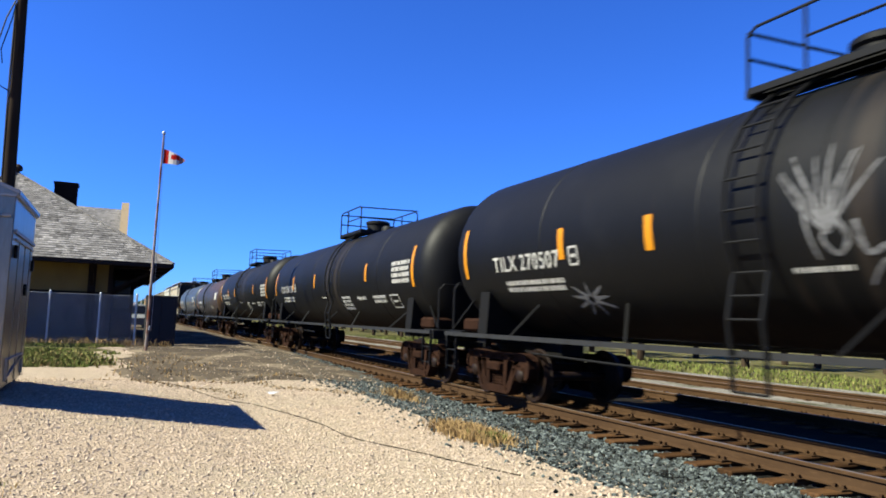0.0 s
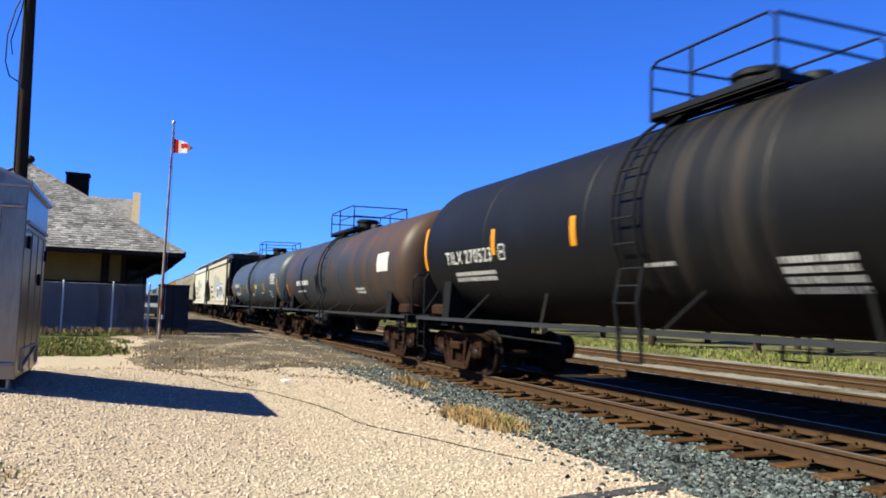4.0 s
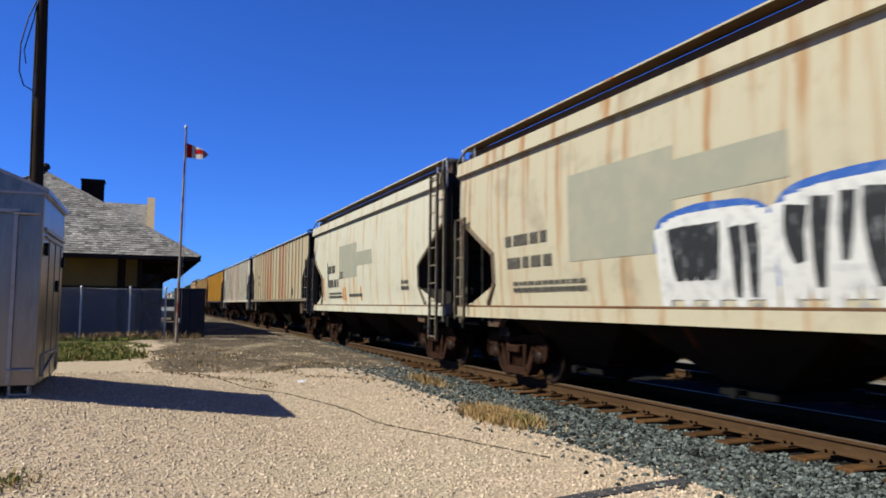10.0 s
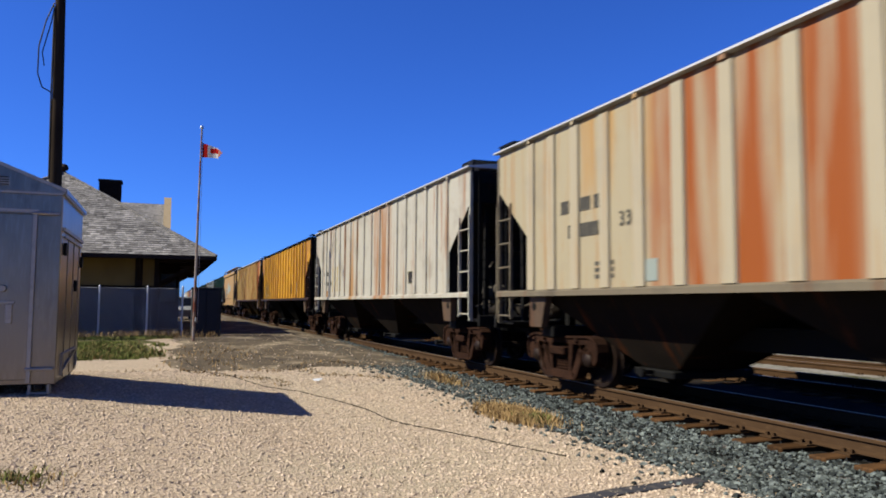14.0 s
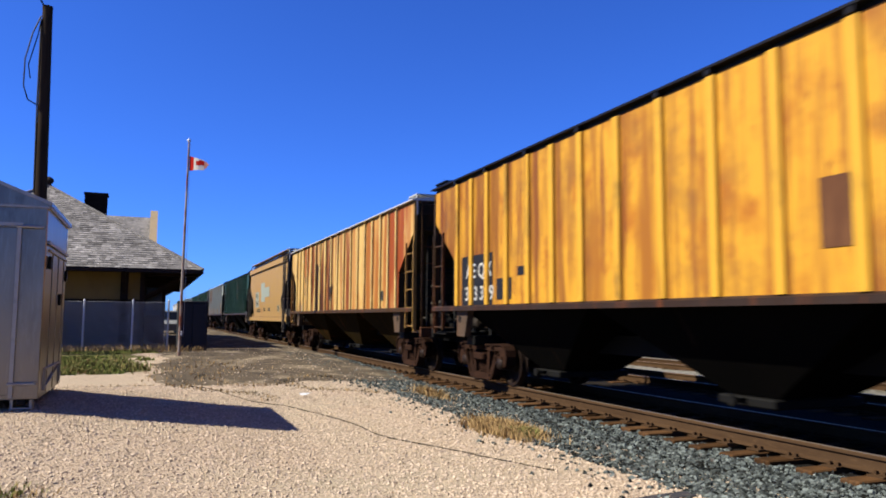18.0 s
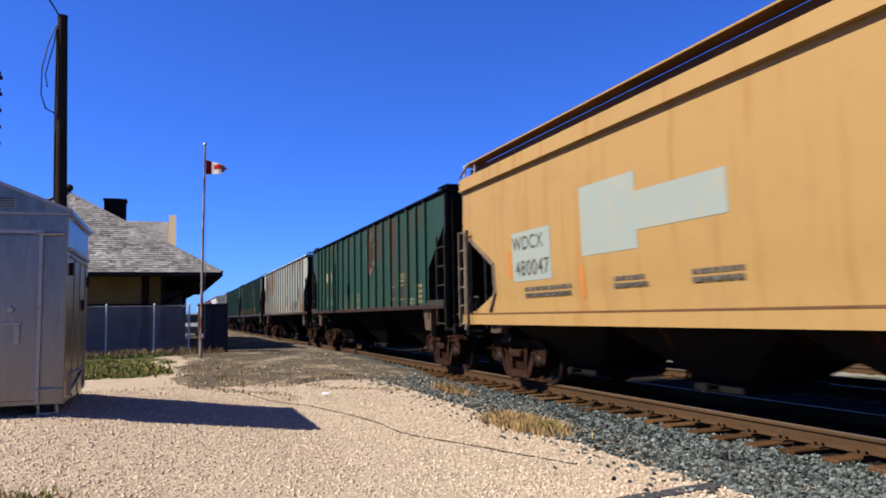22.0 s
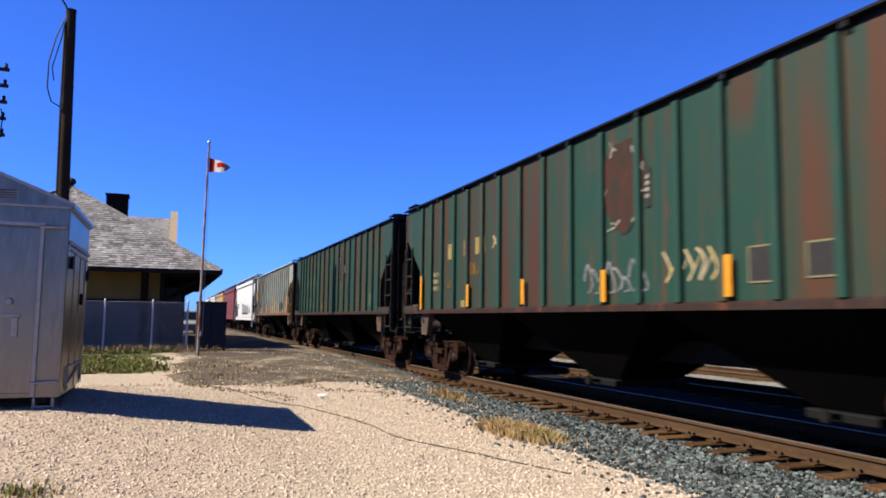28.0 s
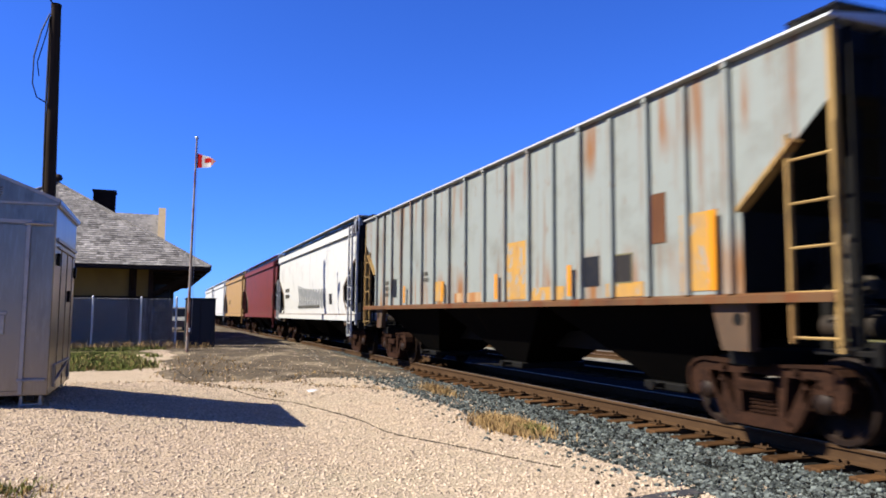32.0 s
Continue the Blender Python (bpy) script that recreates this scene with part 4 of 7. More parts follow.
def ribbed_hopper(label, y0, y1, body, rib=None, under=None, shift=0.0, zs=1.60, ze=4.27, hw=1.56, roofmat=None, squares=(), strips=(), patches=(), stencils=(), texts=(), nbay=3, cut=1.25, sill=None, inner=None, dim=False, yellows=(), braced=False, faint=False, low=None, chord=None, rails=None, gear=None, ribw=0.1, ribd=0.075, end=None, edge=None):
    L = y1 - y0
    rib, under = rib or body, under or STEEL_DARK
    squares, strips, patches, stencils, yellows = [[(q[0] + MARKS, *q[1:]) for q in r] for r in (squares, strips, patches, stencils, yellows)]
    texts = [(q[0], q[1] + MARKS, *q[2:]) for q in texts]
    car = car_base("covered_hopper_car", label, "hopper car", y0, y1)
    e = L / 2 - 0.74
    H = ze - zs
    sh = 0.0 if low else 0.05
    rows = [(zs, hw, e - cut), (zs + 0.36 * H, hw, e - cut), (zs + 0.74 * H, hw, e), (ze, hw, e)]
    part("body", shell(rows), body, car)
    end_sheets(car, rows, end or P_ENDSHADE)
    part("roof", MB().prism([(-hw - 0.09, ze + 0.065), (-hw - 0.09, ze + 0.095), (-0.9, ze + 0.19), (0, ze + 0.22), (0.9, ze + 0.19), (hw + 0.09, ze + 0.095), (hw + 0.09, ze + 0.065)], -e - 0.08, e + 0.08, 1), roofmat or body, car)
    for sx in (-1, 1):
        part("side_sill", MB().prism([(sx * (hw - 0.04), zs - 0.08), (sx * (hw + 0.07), zs - 0.08), (sx * (hw + 0.07), zs + sh), (sx * (hw + 0.01), zs + sh + 0.03), (sx * (hw - 0.04), zs + sh + 0.03)], -e, e, 1), low or sill or body, car)
        neck = MB().box((sx * (hw - 0.11), 0, ze + 0.035), (0.16, 2 * e, 0.08))
        for q in RIB_AT[::2]:
            for s in (-1, 1):
                neck.box((sx * (hw + 0.02), s * q, ze + 0.03), (0.12, 0.09, 0.07))
        part("roof_neck", neck, chord or P_TOP, car)
    hw2, dp = ribw / 2, ribd
    for y in [s * q * (e - cut) / 7.52 + shift for s in (-1, 1) for q in RIB_AT]:
        for sx in (-1, 1):
            prof = [(sx * (hw - 0.005), y - hw2), (sx * (hw + dp * 0.85), y - hw2 * 0.9), (sx * (hw + dp), y - hw2 * 0.7), (sx * (hw + dp), y + hw2 * 0.7), (sx * (hw + dp * 0.85), y + hw2 * 0.9), (sx * (hw - 0.005), y + hw2)]
            part("rib", MB().prism(prof, zs + 0.03, ze - 0.02, 2), rib, car)
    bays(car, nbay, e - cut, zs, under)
    hopper_ends(car, L, zs, ze, e, sill or body, inner or STEEL_DARK, rails=rails)
    roof_gear(car, ze, e, ze + 0.22, gear or P_TOP)
    xs = -hw - 0.006
    for y, z, w, h in squares:
        part("data_panel", MB().box((xs, y, z), (0.008, w, h)), BLACKPANEL, car, "black data panel with a pale frame")
        part("panel_frame", MB().box((xs - 0.003, y, z + h / 2), (0.008, w + 0.02, 0.022)).box((xs - 0.003, y, z - h / 2), (0.008, w + 0.02, 0.022)).box((xs - 0.003, y + w / 2, z), (0.007, 0.022, h)).box((xs - 0.003, y - w / 2, z), (0.007, 0.022, h)), DIMWHITE, car)
    for y, z, w, h in strips:
        part("reflector_strip", MB().box((-hw - 0.08, y, z), (0.01, w, h)), YELLOW, car, "yellow reflective strip")
    for y, z, w, h, m in patches:
        part("paint_patch", MB().box((xs, y, z), (0.008, w, h)), m, car, "patch of different paint")
    for y, z, w, h, rows in stencils:
        bars(car, "stencil", xs, y, z, w, h, rows, DIM if dim else DIMWHITE if faint else LETTER, None, int(y * 10 + rows))
    for y, z, w, h in yellows:
        bars(car, "faded_number", xs, y, z, w, h, 1, FADEDYEL, None, int(y * 10), True)
    if edge:
        for s in (-1, 1):
            part("slope_edge", MB().bar((-hw - 0.02, s * (e - cut), zs + 0.36 * H), (-hw - 0.02, s * (e - 0.35 * cut), zs + 0.60 * H), 0.14, 0.05), edge, car, "ochre-painted edge of the slope sheet")
    if braced:
        for s in (-1, 1):
            for sx in (-1, 1):
                part("side_brace_rail", MB().box((sx * (hw + 0.02), s * (e - cut / 2), zs + 0.06), (0.1, cut, 0.14)), sill or body, car)
    for t, y, z, s, *own in texts:
        lettering(car, t, xs - 0.008, y, z, s, own[0] if own else DIM if dim else PALEYEL if faint else LETTER)
    return car


def smooth_hopper(label, y0, y1, body, under=None, roofmat=None, patches=(), stencils=(), texts=(), nbay=3, end=None, rails=None, eave=None, gear=None):
    L = y1 - y0
    patches, stencils = [[(q[0] + MARKS, *q[1:]) for q in r] for r in (patches, stencils)]
    texts = [(q[0], q[1] + MARKS, *q[2:]) for q in texts]
    car = car_base("covered_hopper_car", label, "hopper car", y0, y1)
    e = L / 2 - 0.5
    under = under or body
    zs, ze, top = 1.17, 4.16, 4.74
    prof = [(zs, 1.50, e - 0.3), (zs + 0.26, 1.50, e - 0.3), (zs + 0.261, 1.50, e - 0.45), (1.80, 1.545, e - 1.62), (2.35, 1.57, e - 1.62),
            (3.17, 1.59, e), (3.5, 1.59, e), (ze - 0.07, 1.57, e), (ze - 0.069, 1.67, e), (ze + 0.20, 1.65, e), (ze + 0.22, 1.58, e)]
    mb = shell(prof)
    part("body", mb, body, car, smooth=True)
    end_sheets(car, prof[2:], end or P_ENDSHADE)
    roof = [(-1.38, ze + 0.2), (-1.36, top - 0.12), (-1.0, top - 0.06), (-0.4, top), (0.4, top), (1.0, top - 0.06), (1.36, top - 0.12), (1.38, ze + 0.2)]
    part("roof", MB().prism(roof, -e - 0.04, e + 0.04, 1), roofmat or body, car)
    for sx in (-1, 1):
        part("roof_eave", MB().box((sx * 1.43, 0, top - 0.07), (0.26, 2 * e - 0.5, 0.02)), roofmat or body, car)
        part("eave_edge", MB().box((sx * 1.57, 0, top - 0.065), (0.02, 2 * e - 0.5, 0.026)), eave or body, car)
        for s in (-1, 1):
            arch = [(sx * 1.6, s * (e + 0.03), ze - 0.1), (sx * 1.62, s * (e + 0.06), ze + 0.25), (sx * 1.58, s * (e - 0.02), top - 0.2), (sx * 1.5, s * (e - 0.2), top - 0.06), (sx * 1.42, s * (e - 0.7), top - 0.05)]
            part("roof_handhold", MB().tube(arch, 0.022, 6), rails or body, car)
        part("side_sill", MB().box((sx * 1.56, 0, zs + 0.08), (0.09, 2 * e + 0.1, 0.2)), body, car)
        part("sill_seam", MB().box((sx * 1.565, 0, zs + 0.2), (0.09, 2 * e + 0.06, 0.03)), P_RSILL, car)
        for s in (-1, 1):
            lip = [(sx * 1.60, s * (e - 0.02), 3.19), (sx * 1.585, s * (e - 1.60), 2.36), (sx * 1.56, s * (e - 1.62), 1.82), (sx * 1.53, s * (e - 1.25), 1.42)]
            lm = MB()
            for a, b in zip(lip, lip[1:]):
                lm.bar(a, b, 0.04, 0.07)
            part("end_lip", lm, P_LIP, car, "grey-brown lip round the end opening")
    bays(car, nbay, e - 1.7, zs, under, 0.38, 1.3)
    hopper_ends(car, L, zs, ze, e, body, STEEL_DARK, 1.02, 2.1, rails, True)
    roof_gear(car, ze + 0.2, e, top - 0.05, gear or P_GALVROOF)

    def on(z):
        for a, b in zip(prof, prof[1:]):
            if a[0] <= z <= b[0]:
                return -(a[1] + (b[1] - a[1]) * (z - a[0]) / (b[0] - a[0])) - 0.006
        return -1.62
    for y, z, w, h, m in patches:
        pm = MB()
        n = 5
        for k in range(n):
            a, b = z - h / 2 + h * k / n, z - h / 2 + h * (k + 1) / n
            pm.add([(on(a), y + w / 2, a), (on(a), y - w / 2, a), (on(b), y - w / 2, b), (on(b), y + w / 2, b)], [(0, 1, 2, 3)])
        part("paint_patch", pm, m, car, "patch of different paint")
    for y, z, w, h, rows in stencils:
        bars(car, "stencil", on(z) - 0.004, y, z, w, h, rows, DIM, None, int(y * 10 + rows))
    for t, y, z, s in texts:
        lettering(car, t, 0, y, z, s, DIM, lambda q: on(q) - 0.003)
    return car, on


BLACKPANEL = mat("black_panel_paint", (0.05, 0.045, 0.042), 0.6, 0, [((10, 10, 10), (0.1, 0.09, 0.08), 0.55, 0.85)])
DIM = mat("faded_dark_stencil", (0.12, 0.115, 0.105), 0.8, 0, [((12, 12, 12), (0.3, 0.27, 0.22), 0.5, 0.8)])
P_BLACK = paint("black_tank_paint", (0.007, 0.0072, 0.008), amount=0.02, dirty=0.3, rust=(0.05, 0.035, 0.025), grime=(0.019, 0.019, 0.020), rough=0.55, zones=((-1.7, 0.2, (0.05, 0.04, 0.032), 0.42, 0.62),))
P_BROWN = paint("brown_stained_tank", (0.055, 0.060, 0.068), blotch=((0.10, 0.062, 0.038), 0.5, 0.68), amount=0.14, dirty=0.3, rust=(0.17, 0.08, 0.045), grime=(0.075, 0.068, 0.062), rough=0.5, zones=((5.6, 8.8, (0.125, 0.072, 0.045), 0.34, 0.66), (-8.8, -1.2, (0.15, 0.082, 0.045), 0.36, 0.66, 3.0, 4.4), (-8.8, -2.6, (0.115, 0.07, 0.042), 0.36, 0.7)))
P_GREY = paint("blue_grey_tank", (0.092, 0.112, 0.135), amount=0.06, dirty=0.3, grime=(0.05, 0.05, 0.05), rough=0.45)
P_CREAM = paint("cream_hopper_paint", (0.60, 0.55, 0.42), amount=0.36, dirty=0.2, rust=(0.45, 0.24, 0.09), grime=(0.30, 0.26, 0.2))
P_CREAM3 = paint("chalky_cream_paint", (0.66, 0.64, 0.53), amount=0.3, dirty=0.15, rust=(0.52, 0.30, 0.12), grime=(0.42, 0.38, 0.3), zones=((0.2, 3.6, (0.60, 0.38, 0.17), 0.62, 0.70), (-5, -1.5, (0.60, 0.40, 0.2), 0.62, 0.72)))
P_CREAMRIB = paint("cream_rib", (0.55, 0.485, 0.36), amount=0.25, dirty=0.2, rust=(0.52, 0.36, 0.2), grime=(0.46, 0.41, 0.32))
P_CREAM2 = paint("cream_rust_streaked", (0.52, 0.455, 0.32), amount=0.36, dirty=0.2, rust=(0.50, 0.32, 0.16), grime=(0.42, 0.36, 0.27), zones=((0.6, 3.9, (0.40, 0.125, 0.03), 0.30, 0.60), (-4.1, -1.6, (0.40, 0.12, 0.03), 0.28, 0.56), (3.9, 6.0, (0.55, 0.34, 0.13), 0.46, 0.66, 3.0, 4.5), (-6.4, -5.0, (0.5, 0.3, 0.13), 0.46, 0.7)))
P_WHITE = paint("off_white_hopper", (0.60, 0.57, 0.49), amount=0.34, dirty=0.25, zones=((-2.6, -0.6, (0.46, 0.22, 0.08), 0.38, 0.58), (1.5, 2.6, (0.5, 0.3, 0.14), 0.42, 0.65)), rust=(0.42, 0.21, 0.09), grime=(0.32, 0.28, 0.22))
P_OCHRE = paint("ochre_hopper", (0.80, 0.44, 0.05), blotch=((0.56, 0.23, 0.03), 0.5, 0.66), amount=0.45, dirty=0.4, rust=(0.30, 0.10, 0.03), grime=(0.30, 0.14, 0.045), zones=((5.4, 8.6, (0.25, 0.08, 0.018), 0.30, 0.62), (-8.6, -4.8, (0.24, 0.085, 0.03), 0.4, 0.62), (2.2, 5.4, (0.30, 0.11, 0.03), 0.46, 0.62), (-4.8, 2.2, (0.45, 0.19, 0.03), 0.52, 0.68)))
WORNGREY = mat("worn_grey_letters", (0.30, 0.25, 0.16), 0.8, 0, [((14, 14, 14), (0.48, 0.30, 0.12), 0.46, 0.66)])
P_RUSTY = paint("rust_eaten_yellow", (0.80, 0.56, 0.22), amount=0.34, dirty=0.4, rust=(0.46, 0.17, 0.04), grime=(0.62, 0.34, 0.10), zones=((-8.8, 5.5, (0.50, 0.16, 0.025), 0.40, 0.60), (-2.2, 5.4, (0.26, 0.065, 0.018), 0.40, 0.56), (-8.2, -6.3, (0.40, 0.10, 0.025), 0.36, 0.52), (3.6, 5.6, (0.42, 0.12, 0.03), 0.3, 0.5, 3.0, 4.5), (4.0, 7.0, (0.30, 0.09, 0.025), 0.36, 0.55, 1.5, 2.0), (-6.4, -2.2, (0.46, 0.18, 0.04), 0.46, 0.62), (-1.5, 4.0, (0.10, 0.035, 0.015), 0.52, 0.62)))
P_RIBYEL = paint("pale_yellow_rib", (0.78, 0.58, 0.24), amount=0.35, dirty=0.2, rust=(0.36, 0.14, 0.04))
P_TAN = paint("tan_hopper", (0.50, 0.325, 0.13), zones=((2.0, 5.6, (0.46, 0.25, 0.085), 0.56, 0.70),), amount=0.26, dirty=0.2, rust=(0.44, 0.24, 0.085), grime=(0.4, 0.25, 0.12))
BRN = (0.095, 0.055, 0.03)
P_GREEN = paint("dark_green_hopper", (0.022, 0.080, 0.062), amount=0.12, dirty=0.26, zones=((-7.5, 4.6, BRN, 0.48, 0.68, 3.75, 4.6), (-4.6, -1.0, BRN, 0.3, 0.5, 3.1, 4.6), (-6.2, -2.6, (0.085, 0.06, 0.035), 0.46, 0.72), (-3.0, 4.0, (0.10, 0.10, 0.055), 0.5, 0.72, 1.5, 2.2)), rust=(0.13, 0.06, 0.03), grime=(0.06, 0.075, 0.045))
P_GREEN3 = paint("brown_filmed_green", (0.024, 0.078, 0.060), amount=0.15, dirty=0.3, rust=(0.13, 0.06, 0.03), grime=(0.065, 0.075, 0.045), zones=((-5.6, 2.4, (0.09, 0.055, 0.03), 0.34, 0.68), (-8, 6.5, BRN, 0.44, 0.64, 3.6, 4.6), (-8.5, 7.5, (0.10, 0.06, 0.03), 0.5, 0.72), (-3.4, -0.8, BRN, 0.4, 0.6, 2.6, 4.2)))
P_GREEN2 = paint("rust_stained_green", (0.026, 0.080, 0.057), amount=0.3, dirty=0.25, rust=(0.16, 0.06, 0.025), grime=(0.06, 0.08, 0.05), zones=((-0.2, 6.6, (0.10, 0.045, 0.028), 0.34, 0.68), (-8, -5.0, (0.12, 0.055, 0.028), 0.4, 0.62), (-5, 6.6, BRN, 0.46, 0.66, 3.7, 4.6)))
P_PALE2 = paint("grey_pale_hopper", (0.37, 0.405, 0.385), amount=0.3, dirty=0.3, rust=(0.30, 0.15, 0.07), grime=(0.25, 0.245, 0.21), zones=((-8.5, 8.5, (0.36, 0.18, 0.07), 0.5, 0.66, 1.4, 2.2), (-8.5, 8.5, (0.34, 0.17, 0.07), 0.56, 0.68, 3.6, 4.5)))
P_PALE = paint("pale_blue_white_hopper", (0.43, 0.465, 0.44), amount=0.28, dirty=0.25, rust=(0.36, 0.18, 0.08), grime=(0.30, 0.30, 0.27), zones=((3.5, 6.9, (0.42, 0.19, 0.08), 0.38, 0.6, 2.9, 4.1), (-8.6, 8.6, (0.40, 0.22, 0.1), 0.54, 0.68, 3.8, 4.6), (-8.6, 8.6, (0.36, 0.2, 0.09), 0.54, 0.68, 1.4, 2.0)))
P_RSILL = paint("rusted_sill", (0.21, 0.115, 0.055), amount=0.5, dirty=0.3)
# the ends' shade is painted in: near-black, and darkened copies of cream and ochre
P_ENDSHADE = paint("shaded_end_steel", (0.009, 0.0085, 0.008), amount=0.05, dirty=0.2, grime=(0.018, 0.015, 0.013))
P_ENDCREAM = paint("shaded_cream_end", (0.06, 0.056, 0.05), amount=0.2, dirty=0.5, grime=(0.04, 0.035, 0.03))
P_ENDOCHRE = paint("shaded_ochre_end", (0.05, 0.036, 0.014), amount=0.2, dirty=0.6, grime=(0.02, 0.015, 0.01))
P_SNOW = paint("white_smooth_hopper", (0.72, 0.72, 0.70), amount=0.08, dirty=0.15, grime=(0.45, 0.43, 0.4))
P_OXIDE = paint("oxide_red_hopper", (0.23, 0.05, 0.035), amount=0.2, dirty=0.25)
P_LIP = paint("grey_brown_lip", (0.26, 0.21, 0.155), amount=0.35, dirty=0.4, rust=(0.3, 0.15, 0.06))
P_TOP = mat("dark_roof_steel", (0.03, 0.03, 0.033), 0.45, 0.4, [((3, 3, 3), (0.035, 0.026, 0.02), 0.5, 0.8)])
FADED = mat("faded_grey_patch", (0.40, 0.40, 0.33), 0.7, 0, [((3, 3, 3), (0.48, 0.45, 0.35), 0.45, 0.8)])
BLUEP = mat("faded_blue_patch", (0.391, 0.441, 0.407), 0.7, 0, [((3, 3, 3), (0.48, 0.45, 0.35), 0.5, 0.85)])
YELP = mat("peeling_yellow_paint", (0.60, 0.36, 0.10), 0.7, 0, [((4, 4, 4), (0.48, 0.33, 0.17), 0.45, 0.7), ((5, 6, 3), (0.38, 0.39, 0.36), 0.56, 0.6), ((8, 14, 2), (0.3, 0.13, 0.05), 0.6, 0.7)])
NAVY = mat("navy_patch", (0.018, 0.022, 0.035), 0.7, 0, [((4, 4, 4), (0.05, 0.045, 0.04), 0.5, 0.8)])
SCRAWL = mat("pale_spray_paint", (0.27, 0.27, 0.28), 0.8, 0, [((9, 9, 9), (0.08, 0.08, 0.08), 0.48, 0.72)])
SPRAYBLUE = mat("blue_spray_paint", (0.06, 0.16, 0.5), 0.6, 0, [((6, 6, 6), (0.3, 0.4, 0.6), 0.55, 0.8)])
SPRAYWHITE = mat("white_spray_paint", (0.75, 0.75, 0.74), 0.6, 0, [((7, 7, 7), (0.5, 0.5, 0.52), 0.5, 0.75)])
FADEDGREY = mat("grey_spray_paint", (0.30, 0.31, 0.31), 0.7, 0, [((3, 3, 3), (0.5, 0.5, 0.5), 0.5, 0.75)])
ORANGEP = mat("orange_marker_stripe", (0.62, 0.26, 0.07), 0.7)
RUSTP2 = mat("light_rust_stain", (0.46, 0.24, 0.11), 0.85, 0, [((4, 5, 0.6), (0.56, 0.42, 0.27), 0.42, 0.62), ((2, 3, 1), (0.34, 0.13, 0.05), 0.55, 0.75)], [(30, 0.2, 0.006)])
RUSTG = mat("brown_stain_on_green", (0.085, 0.055, 0.043), 0.8, 0, [((2.5, 3, 0.7), (0.06, 0.065, 0.045), 0.5, 0.7), ((6, 8, 1), (0.17, 0.065, 0.04), 0.55, 0.8)])
PALEYEL = mat("pale_yellow_stain", (0.55, 0.42, 0.2), 0.8, 0, [((4, 4, 4), (0.5, 0.44, 0.34), 0.45, 0.7)])
GREENP = mat("faded_green_patch", (0.2, 0.36, 0.28), 0.8, 0, [((5, 5, 5), (0.45, 0.42, 0.33), 0.45, 0.7)])
DULLGRN = mat("faded_green_field", (0.13, 0.19, 0.125), 0.8, 0, [((3, 4, 3), (0.09, 0.15, 0.10), 0.45, 0.7)])
YELP2 = mat("peeling_yellow_field", (0.36, 0.30, 0.13), 0.8, 0, [((3, 7, 1.5), (0.28, 0.13, 0.06), 0.46, 0.6), ((9, 9, 9), (0.2, 0.2, 0.1), 0.5, 0.75)])
FADEDYEL = mat("faded_yellow_number", (0.32, 0.16, 0.045), 0.8, 0, [((9, 9, 9), (0.08, 0.09, 0.045), 0.42, 0.66)])
P_BRACKET = paint("rusty_bracket_steel", (0.17, 0.115, 0.075), amount=0.4, dirty=0.5, rust=(0.2, 0.09, 0.04))
# shade below the bodies is put into the colour of all bay paints
P_UNDER = paint("shaded_hopper_bays", (0.042, 0.033, 0.026), amount=0.15, dirty=0.6, grime=(0.026, 0.022, 0.018), rough=0.85)
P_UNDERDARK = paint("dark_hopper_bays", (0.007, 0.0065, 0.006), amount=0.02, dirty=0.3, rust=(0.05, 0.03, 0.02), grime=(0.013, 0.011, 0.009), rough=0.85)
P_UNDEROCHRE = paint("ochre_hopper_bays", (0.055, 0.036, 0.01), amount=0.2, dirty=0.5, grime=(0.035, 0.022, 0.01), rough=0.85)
P_CREAMROOF = paint("streaked_cream_roof", (0.20, 0.12, 0.06), amount=0.2, dirty=0.5, grime=(0.06, 0.045, 0.035))
P_TANROOF = paint("streaked_tan_roof", (0.19, 0.10, 0.045), amount=0.3, dirty=0.5, grime=(0.06, 0.035, 0.025))
P_OCHRERIB = paint("ochre_rib", (0.82, 0.48, 0.06), amount=0.2, dirty=0.2)
P_OCHRESILL = paint("rusty_ochre_sill", (0.085, 0.046, 0.018), amount=0.4, dirty=0.4)
P_GREENSILL = paint("dull_green_sill", (0.05, 0.052, 0.038), amount=0.3, dirty=0.3)
P_KSILL = paint("rusty_yellow_sill", (0.46, 0.28, 0.09), amount=0.45, dirty=0.4, rust=(0.3, 0.11, 0.03))
P_BROWNSILL = paint("rust_brown_sill", (0.055, 0.03, 0.02), amount=0.3, dirty=0.4)
P_LADDER = paint("rusty_ladder_steel", (0.26, 0.22, 0.16), amount=0.2, dirty=0.3)
P_OCHRELADDER = paint("worn_ochre_steel", (0.50, 0.34, 0.14), amount=0.3, dirty=0.4, rust=(0.25, 0.1, 0.04))
P_GREENRIB = paint("green_rib", (0.028, 0.090, 0.064), amount=0.1, dirty=0.2)
P_PALESILL = paint("pale_rusted_sill", (0.15, 0.12, 0.095), amount=0.5, dirty=0.3)
P_GALVROOF = mat("galvanised_roof", (0.42, 0.42, 0.4), 0.5, 0.5)
DIMWHITE = mat("grimy_white_line", (0.27, 0.25, 0.15), 0.8, 0, [((9, 9, 9), (0.15, 0.13, 0.11), 0.5, 0.75)])
BROWNP = mat("brown_rust_patch", (0.18, 0.09, 0.055), 0.85, 0, [((5, 5, 2), (0.25, 0.13, 0.07), 0.45, 0.75)])

